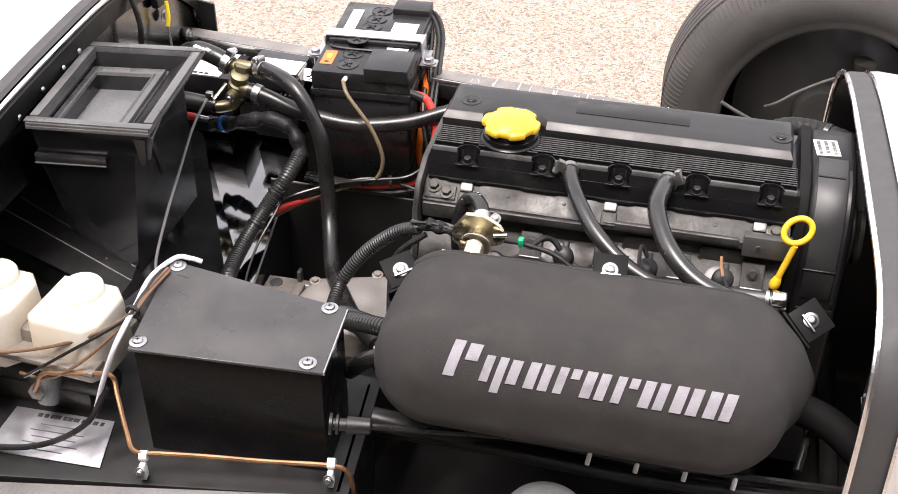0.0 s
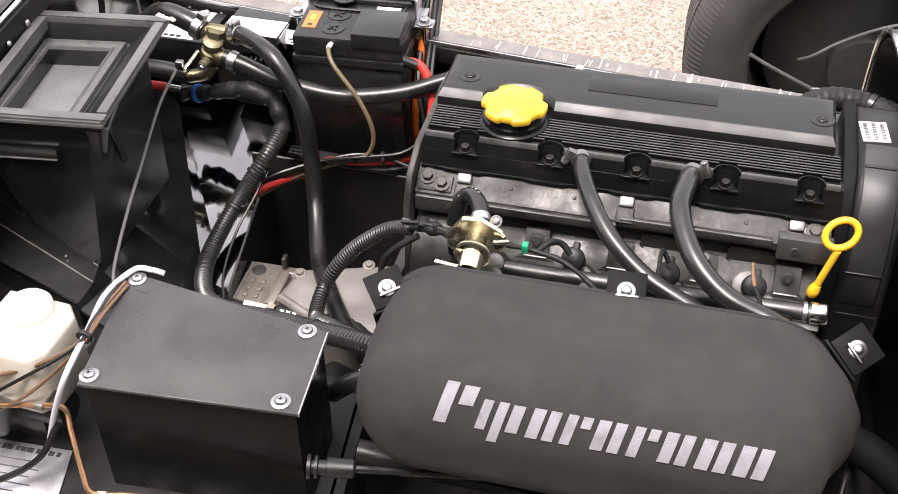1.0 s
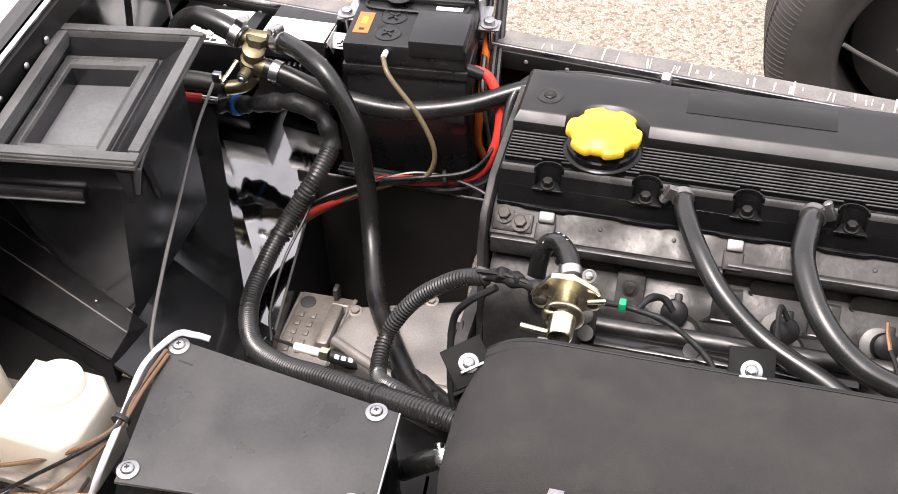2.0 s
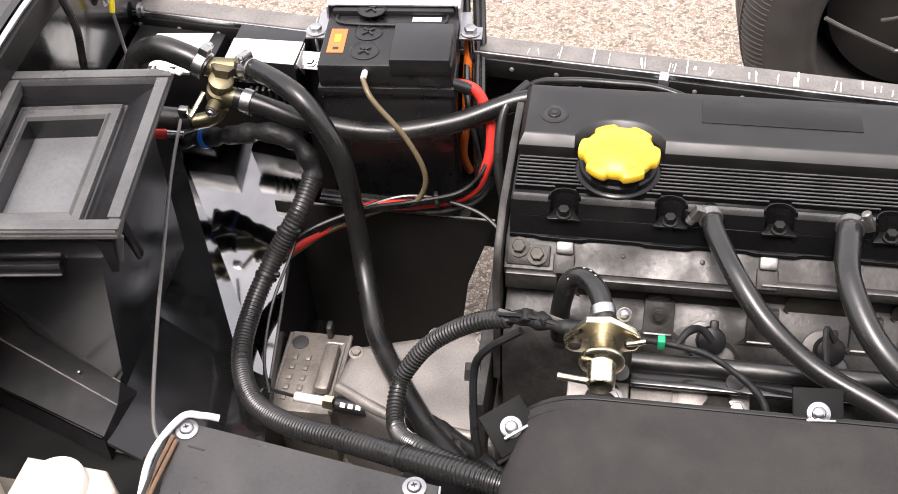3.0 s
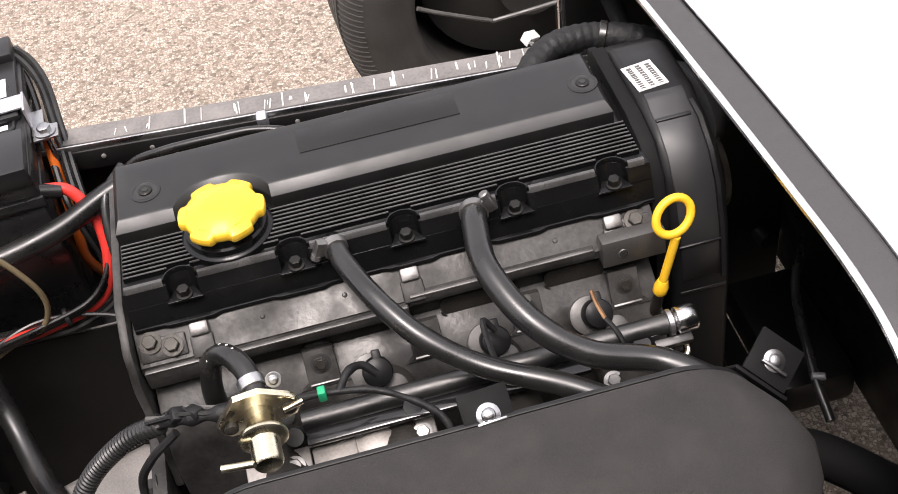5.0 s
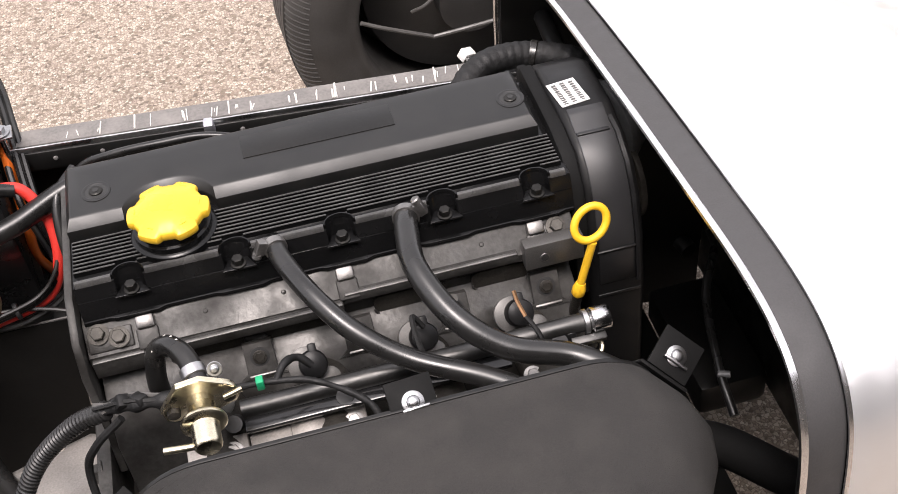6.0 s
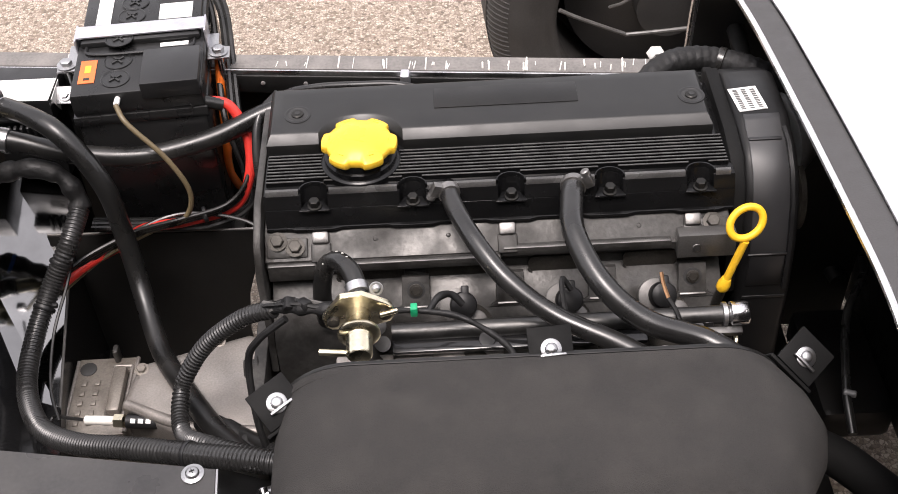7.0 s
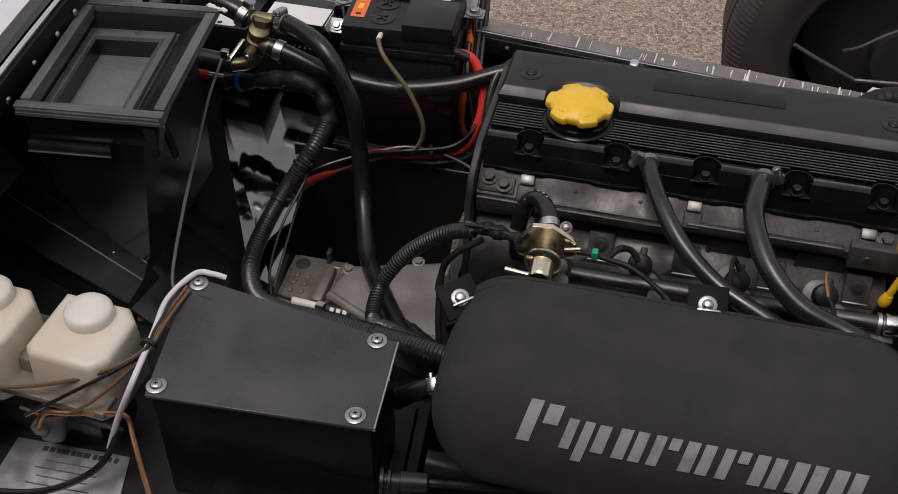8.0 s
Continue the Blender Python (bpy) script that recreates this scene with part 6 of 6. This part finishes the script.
    for i, (dx, dy, m_) in enumerate(((0, 0, RUBBER), (0.009, 0.004, RUBBER), (0.017, -0.003, RUBBER), (0.012, -0.009, RUBBER))):
        part("wire", tube([(-0.176 + dx * 0.5, 0.415, 0.505), (-0.158 + dx, 0.410 + dy, 0.506), (-0.139 + dx, 0.378 + dy, 0.490), (-0.128 + dx, 0.315 + dy, 0.470), (-0.120 + dx, 0.25 + dy, 0.43), (-0.10 + dx * 0.6, 0.20 + dy, 0.365), (-0.135, 0.172 + dy, 0.352), (-0.20, 0.175 + dy, 0.348), (-0.27, 0.175 + dy, 0.352)], 0.0036, seg=8), m_, w)
    for k in range(3):
        e = Vector((0.0, -0.002 * k, 0.004 * k))
        part("crossing_wire", tube([Vector(p) + e for p in ((-0.086, 0.215, 0.425), (-0.094, 0.186, 0.392), (-0.118, 0.168, 0.372), (-0.165, 0.152, 0.369), (-0.215, 0.149, 0.357), (-0.262, 0.130, 0.346), (-0.285, 0.112, 0.340))], 0.0030 - 0.0004 * k, seg=8), RUBBER, w)
    part("cable_tie", lathe([(0.0085, 0), (0.0088, 0.001), (0.0088, 0.003), (0.0085, 0.004)], along((-0.140, 0.1600, 0.371), (-0.165, 0.154, 0.369)), 16), BLACK_PLASTIC, w)
    part("earth_strap", tube([(-0.055, 0.235, 0.47), (-0.075, 0.205, 0.46), (-0.078, 0.17, 0.42), (-0.068, 0.145, 0.37), (-0.06, 0.13, 0.3)], 0.005, seg=10), RUBBER, w)
    part("cross_wire", tube([(-0.30, 0.10, 0.32), (-0.255, 0.135, 0.345), (-0.205, 0.160, 0.360), (-0.16, 0.168, 0.366), (-0.10, 0.152, 0.366), (-0.066, 0.13, 0.355)], 0.0022, seg=8), RUBBER, w)


build_filter()
build_ecu()
build_heater()
build_battery()
build_hoses()
build_looms()

# ---- brake parts, plates and small fittings ----
def build_reservoir():
    r = thing("brake_fluid_reservoir", (-0.37, -0.30, 0.38), "milky white plastic twin brake fluid reservoir with round caps", "fluid reservoir")
    for x in (-0.345, -0.445):
        shape = [(-0.043, 0.040), (0.026, 0.040), (0.041, 0.024), (0.041, -0.028), (0.028, -0.043), (-0.034, -0.043), (-0.043, -0.034)]
        b = solid(shape, -0.040, 0.034, bevel=0.007, seg=3)
        for v in b.verts:
            if v.co.z > 0:
                v.co.x *= 0.95
                v.co.y *= 0.95
        b.transform(pose(x, -0.300, 0.446, 0, 0, -4))
        tank = part("tank", b, RESERVOIR, r, "", 50)
        part("cap", lathe([(0.0215, -0.006), (0.0225, 0.004), (0.0222, 0.010), (0.0195, 0.0135), (0.010, 0.0150), (0.002, 0.0155)], pose(x - 0.002, -0.285, 0.478), 36), RESERVOIR_CAP, r, "round white cap", 50)
    part("flange", box((0.182, 0.094, 0.008), (-0.397, -0.302, 0.430), 0.003, (0, 0, -4)), RESERVOIR_MOUNT, r)
    part("bridge", box((0.03, 0.05, 0.04), (-0.395, -0.30, 0.43), 0.008, (0, 0, -4)), RESERVOIR_MOUNT, r)
    m = thing("brake_master_cylinder", (-0.37, -0.32, 0.345), "grey cast brake master cylinder under the reservoir", "brake cylinder")
    part("body", rod((-0.50, -0.305, 0.382), (-0.315, -0.312, 0.382), 0.018, seg=24, bevel=0.002), CAST, m)
    part("foot", box((0.12, 0.03, 0.03), (-0.40, -0.31, 0.358), 0.004), CAST_DARK, m)
    part("outlet", rod((-0.385, -0.32, 0.382), (-0.385, -0.352, 0.388), 0.009, seg=6), CAST_PALE, m)
    part("clear_hose", rod((-0.375, -0.33, 0.40), (-0.378, -0.345, 0.37), 0.011, seg=16), GRILLE, m)


def build_pipes():
    p = thing("brake_pipe", (-0.15, -0.38, 0.355), "thin copper brake pipe clipped along the shelf", "pipe")
    part("pipe", tube([(-0.385, -0.352, 0.392), (-0.366, -0.358, 0.424), (-0.345, -0.358, 0.430), (-0.310, -0.350, 0.431), (-0.292, -0.347, 0.427), (-0.281, -0.361, 0.414), (-0.263, -0.385, 0.392), (-0.251, -0.396, 0.378), (-0.225, -0.389, 0.374)], 0.0026, seg=8), COPPER, p)
    part("pipe", tube([(-0.225, -0.389, 0.374), (-0.181, -0.381, 0.373), (-0.12, -0.372, 0.372), (-0.055, -0.362, 0.372), (-0.038, -0.359, 0.362), (-0.034, -0.358, 0.33), (-0.03, -0.36, 0.25)], 0.0026, seg=8), COPPER, p)
    for x, y in ((-0.243, -0.399), (-0.055, -0.3635)):
        c = lathe([(0.0032, -0.004), (0.0055, -0.004), (0.0055, 0.004), (0.0032, 0.004)], along((x, y + 0.004, 0.373), (x + 0.1, y + 0.02, 0.373)), 16)
        box((0.006, 0.009, 0.020), (x, y - 0.001, 0.357), 0.001, (0, 0, 8), c)
        clip = part("pipe_clip", c, LABEL_WHITE, p, "pale plastic pipe clip")
        part("clip_screw", pan_screw(pose(x + 0.001, y - 0.010, 0.363, 60, 0, 0), 0.0045), STEEL, clip)
    w = thing("sleeved_wires", (-0.28, -0.3, 0.48), "white sleeved wire and brown wires tied beside the box lid", "wiring")
    part("white_wire", tube([(-0.314, -0.354, 0.385), (-0.297, -0.355, 0.43), (-0.276, -0.350, 0.480), (-0.278, -0.300, 0.488), (-0.283, -0.255, 0.489), (-0.270, -0.221, 0.492), (-0.254, -0.2170, 0.4915), (-0.242, -0.2155, 0.4880)], 0.0028, seg=10), WHITE_WIRE, w)
    part("brown_wire", tube([(-0.272, -0.236, 0.489), (-0.276, -0.275, 0.4895), (-0.279, -0.318, 0.487), (-0.33, -0.340, 0.462), (-0.41, -0.352, 0.44), (-0.47, -0.345, 0.43)], 0.0019, seg=8), TAN_WIRE, w)
    part("brown_wire", tube([(-0.268, -0.240, 0.4895), (-0.272, -0.280, 0.490), (-0.277, -0.320, 0.485), (-0.318, -0.352, 0.448), (-0.36, -0.358, 0.42), (-0.40, -0.348, 0.41)], 0.0018, seg=8), TAN_WIRE, w)
    part("black_wire", tube([(-0.277, -0.235, 0.489), (-0.277, -0.290, 0.491), (-0.281, -0.325, 0.486), (-0.34, -0.350, 0.45), (-0.385, -0.362, 0.42)], 0.0018, seg=8), RUBBER, w)
    part("tie", lathe([(0.0075, 0), (0.0078, 0.002), (0.0075, 0.004)], along((-0.277, -0.308, 0.4875), (-0.279, -0.33, 0.486)), 16), BLACK_PLASTIC, w)
    s = thing("switch_lead", (-0.45, -0.36, 0.38), "black brake switch lead with a connector", "cable")
    part("lead", tube([(-0.298, -0.352, 0.415), (-0.318, -0.372, 0.378), (-0.36, -0.395, 0.360), (-0.42, -0.405, 0.354), (-0.50, -0.40, 0.352)], 0.0033, seg=8), RUBBER, s)
    part("connector", box((0.05, 0.03, 0.022), (-0.455, -0.352, 0.405), 0.004, (0, 0, 10)), BLACK_PLASTIC, s)
    t = thing("throttle_cable", (0.1, -0.33, 0.40), "throttle cable with a ribbed black adjuster", "cable")
    part("cable", tube([(-0.042, -0.353, 0.424), (0.02, -0.340, 0.420), (0.115, -0.319, 0.412), (0.198, -0.310, 0.402), (0.284, -0.304, 0.396), (0.443, -0.285, 0.385)], 0.0035, seg=8), RUBBER_SHINY, t)
    part("adjuster", lathe([(0.011, 0), (0.011, 0.003), (0.006, 0.0035), (0.006, 0.006), (0.010, 0.0065), (0.010, 0.009), (0.0065, 0.010), (0.0065, 0.017), (0.009, 0.0175), (0.0085, 0.040), (0.006, 0.042)], along((-0.055, -0.357, 0.426), (0.02, -0.340, 0.420)), 20), BLACK_PLASTIC, t)
    for x, z in ((0.198, 0.402), (0.245, 0.398), (0.292, 0.394), (0.34, 0.390)):
        part("bright_ferrule", rod((x, -0.3105 + (x - 0.198) * 0.09, z + 0.003), (x - 0.002, -0.318 + (x - 0.198) * 0.09, z - 0.010), 0.0025, seg=8), LABEL_WHITE, t)
    d = thing("suspension_turret_cap", (0.18, -0.405, 0.345), "pale grey rounded plastic cap on the rail", "cap")
    part("dome", lathe([(0.046, 0.0), (0.045, 0.012), (0.038, 0.024), (0.025, 0.031), (0.008, 0.034)], pose(0.165, -0.372, 0.352), 36), GRILLE, d)


def build_nose_hoses():
    h = thing("breather_hose", (0.408, -0.19, 0.36), "thin black rubber hose beside the air duct", "hose")
    part("hose", tube([(0.398, -0.130, 0.345), (0.404, -0.162, 0.36), (0.412, -0.182, 0.362), (0.410, -0.205, 0.361), (0.404, -0.235, 0.350)], 0.0045, seg=10), RUBBER, h)
    w = thing("washer_hose", (0.50, -0.03, 0.36), "thin black hose inside the nose with a pale end stub", "hose")
    part("hose", tube([(0.545, 0.070, 0.345), (0.532, 0.031, 0.36), (0.499, -0.025, 0.363), (0.477, -0.107, 0.36), (0.474, -0.15, 0.345)], 0.0042, seg=10), RUBBER, w)
    part("stub", rod((0.472, -0.114, 0.361), (0.483, -0.118, 0.361), 0.0034, seg=12, bevel=0.001), GRILLE, w, "pale plastic end stub")


def build_plate():
    p = thing("maker_plate", (-0.36, -0.37, 0.3455), "brushed metal maker's plate fixed flat on the black shelf", "plate")
    m = pose(-0.361, -0.372, 0.3462, 0, 0, 2)
    b = solid([(-0.062, 0.036), (0.052, 0.036), (0.066, -0.030), (-0.064, -0.030)], 0, 0.0012, bevel=0.0003)
    b.transform(m)
    plate = part("plate", b, PLATE_METAL, p)
    rng = random.Random(9)
    x = -0.030
    while x < 0.045:
        w = rng.uniform(0.004, 0.007)
        part("printed_bar", box((w, 0.0055, 0.0003), m @ Vector((x, 0.0285, 0.0014)), 0, (0, 0, 2)), INK, plate)
        x += w + 0.0018
    for r in range(5):
        part("printed_line", box((rng.uniform(0.03, 0.075), 0.0014, 0.0003), m @ Vector((0.0, 0.016 - r * 0.009, 0.0014)), 0, (0, 0, 2)), GREY_WIRE, plate)


def build_relays():
    r = thing("fuse_box", (-0.338, 0.275, 0.44), "black finned relay box with a white paper label on top", "fuse box", "fuse boxes")
    case = part("case", solid([(-0.378, 0.246), (-0.301, 0.243), (-0.300, 0.3035), (-0.377, 0.3105)], 0.440, 0.4695, bevel=0.002), BLACK_PLASTIC, r)
    part("label", solid([(-0.3775, 0.2465), (-0.3015, 0.2435), (-0.3005, 0.2830), (-0.3770, 0.2835)], 0.4697, 0.4702), LABEL_WHITE, r, "white paper label")
    part("label_flap", thick([(-0.2990, 0.2450, 0.4695), (-0.2990, 0.2820, 0.4695), (-0.2975, 0.2600, 0.444)], [(0, 1, 2)], 0.0006), LABEL_WHITE, r, "folded corner of the label")
    part("lower_case", box((0.070, 0.050, 0.085), (-0.340, 0.278, 0.3985), 0.003, (0, 0, -3)), BLACK_PLASTIC, r)
    for k in range(7):
        part("fin", box((0.0032, 0.006, 0.030), (-0.352 + 0.0068 * k, 0.2425 + 0.0003 * k, 0.424), 0.0006, (12, 0, -3)), BLACK_PLASTIC, case)
    q = thing("fuse_box", (-0.45, 0.272, 0.43), "black fuse box with a large printed white label on top", "fuse box", "fuse boxes")
    lid = part("case", solid([(-0.500, 0.236), (-0.399, 0.236), (-0.397, 0.311), (-0.500, 0.321)], 0.395, 0.4545, bevel=0.002), BLACK_PLASTIC, q)
    sheet = part("label", solid([(-0.490, 0.2385), (-0.4165, 0.2385), (-0.4110, 0.3095), (-0.474, 0.3040)], 0.4547, 0.4552), LABEL_WHITE, q, "white paper label with a line of dark print")
    for k in range(6):
        part("printed_bar", box((0.0062, 0.0050, 0.0003), (-0.481 + 0.0088 * k, 0.2435, 0.4554), 0), INK, sheet)
    part("lid_screw", hex_bolt(pose(-0.4045, 0.268, 0.4545), 0.0040, 0.003, 0.006), STEEL, q)
    part("foot", box((0.07, 0.05, 0.05), (-0.452, 0.275, 0.378), 0.003), BLACK_PAINT, q)
    b = thing("fixing_bracket", (-0.285, 0.275, 0.44), "bright metal fixing bracket with a screw", "bracket")
    part("plate", box((0.03, 0.02, 0.0025), (-0.288, 0.262, 0.462), 0.0008, (35, 0, 0)), STEEL, b)
    part("screw", hex_bolt(pose(-0.288, 0.260, 0.4635, 35, 0, 0), 0.005, 0.005, 0.007), STEEL, b)
    part("stem", box((0.012, 0.004, 0.08), (-0.288, 0.270, 0.42), 0.001), BLACK_PAINT, b)


def build_bits():
    s = thing("oxygen_sensor_plug", (-0.2, -0.05, 0.28), "pale ceramic plug lead joint with a brass collar", "connector")
    a, b = Vector((-0.253, -0.047, 0.290)), Vector((-0.165, -0.060, 0.297))
    part("white_sleeve", rod(a, a.lerp(b, 0.35), 0.0048, seg=14), RESERVOIR_CAP, s)
    part("brass_collar", rod(a.lerp(b, 0.35), a.lerp(b, 0.46), 0.0072, seg=6), GOLD, s)
    sl = part("joint_sleeve", rod(a.lerp(b, 0.50), a.lerp(b, 0.86), 0.0075, seg=14), BLACK_PLASTIC, s, "dark sleeve with pale bars")
    for k in range(3):
        part("printed_bar", box((0.005, 0.0045, 0.0008), a.lerp(b, 0.58 + 0.09 * k) + Vector((0, -0.0045, 0.0062)), 0, (35, 0, -8)), LABEL_WHITE, sl)
    part("lead", tube([b.lerp(a, 0.15), b, (-0.12, -0.075, 0.315), (-0.06, -0.13, 0.345), (-0.02, -0.17, 0.36)], 0.007, seg=10), RUBBER, s)
    part("tail", tube([a, (-0.27, -0.045, 0.292), (-0.288, -0.04, 0.288), (-0.29, -0.06, 0.285), (-0.27, -0.062, 0.284)], 0.0018, seg=6), RUBBER, s)
    g = thing("rubber_boot", (-0.1, -0.09, 0.33), "crumpled black rubber boot on the bellhousing", "boot")
    part("boot", tube([(-0.128, -0.078, 0.320), (-0.110, -0.092, 0.325), (-0.090, -0.106, 0.330), (-0.065, -0.130, 0.338)], 0.0105, rough=0.4, seg=18), TAPE, g)
    c = thing("cable_clip", (0.08, 0.245, 0.45), "bright metal clip on the chassis rail", "clip")
    part("clip", box((0.010, 0.012, 0.018), (0.080, 0.2595, 0.463), 0.002, (10, 0, -6)), PLATE_METAL, c)
    part("clip_foot", box((0.020, 0.004, 0.012), (0.080, 0.2560, 0.4480), 0.0015, (0, 0, -6)), PLATE_METAL, c)
    h = thing("loom_along_rail", (0.0, 0.23, 0.44), "black cable along the chassis rail behind the engine", "cable")
    part("cable", tube([(-0.085, 0.235, 0.42), (-0.055, 0.256, 0.450), (-0.02, 0.25, 0.464), (0.03, 0.243, 0.470), (0.08, 0.24, 0.468), (0.14, 0.222, 0.455), (0.2, 0.20, 0.44)], 0.0042, seg=10), RUBBER, h)
    q = thing("coolant_hose", (0.4, 0.28, 0.42), "thick black corrugated coolant hose at the engine front", "hose")
    part("hose", tube([(0.318, 0.190, 0.44), (0.332, 0.216, 0.468), (0.350, 0.234, 0.477), (0.376, 0.245, 0.480), (0.415, 0.245, 0.476), (0.46, 0.224, 0.470), (0.51, 0.215, 0.43)], 0.0138, ridge=0.0004, pitch=0.009, seg=16), TAPE, q)
    part("clip_band", lathe([(0.0142, -0.004), (0.0152, -0.003), (0.0152, 0.003), (0.0142, 0.004)], along((0.416, 0.2450, 0.4758), (0.46, 0.224, 0.470)), 24), RUBBER, q)
    e = thing("overflow_pipe", (0.47, 0.285, 0.43), "thin pale grey pipe curving behind the coolant hose", "pipe")
    part("pipe", tube([(0.452, 0.268, 0.428), (0.459, 0.279, 0.432), (0.478, 0.290, 0.431), (0.496, 0.297, 0.426), (0.506, 0.299, 0.41)], 0.0026, seg=10), GRILLE, e)
    part("bracket", box((0.018, 0.006, 0.004), (0.413, 0.2040, 0.4870), 0.001, (0, 0, -6)), MACHINED, e, "small bright bracket")
    y = thing("pipe_tab", (0.375, 0.36, 0.36), "small white plastic tab on the outer rail", "tab")
    part("tab", box((0.016, 0.012, 0.012), (0.374, 0.370, 0.400), 0.001, (20, 20, 30)), LABEL_WHITE, y)
    part("stem", tube([(0.374, 0.370, 0.396), (0.368, 0.32, 0.42), (0.362, 0.258, 0.440)], 0.003, seg=8), RUBBER, y)
    k = thing("bulkhead_wires", (-0.49, 0.2, 0.5), "black bulkhead wires with a yellow tag", "wiring")
    part("wire", tube([(-0.495, 0.17, 0.60), (-0.485, 0.165, 0.56), (-0.488, 0.16, 0.50), (-0.47, 0.15, 0.44)], 0.004, seg=8), RUBBER, k)
    part("grommet", box((0.012, 0.04, 0.05), (-0.498, 0.255, 0.575), 0.004), BLACK_PLASTIC, k)
    part("yellow_tag", tube([(-0.490, 0.255, 0.555), (-0.488, 0.252, 0.535), (-0.49, 0.25, 0.52)], 0.003, seg=8), CABLE_YELLOW, k)
    part("grey_tail", tube([(-0.49, 0.25, 0.52), (-0.486, 0.245, 0.49), (-0.48, 0.235, 0.46)], 0.0018, seg=6), GREY_WIRE, k)
    rc = thing("red_connector", (-0.44, 0.18, 0.42), "red crimp connector on a wire beside the heater", "connector")
    part("red_crimp", rod((-0.447, 0.166, 0.430), (-0.428, 0.174, 0.424), 0.0052, seg=12), RED, rc)
    part("metal_crimp", rod((-0.428, 0.1742, 0.4240), (-0.412, 0.180, 0.419), 0.0044, seg=12), STEEL, rc)
    part("lead", tube([(-0.412, 0.180, 0.419), (-0.402, 0.190, 0.416), (-0.395, 0.19, 0.41)], 0.0028, seg=8), RUBBER, rc)


build_reservoir()
build_pipes()
build_nose_hoses()
build_plate()
build_relays()
build_bits()
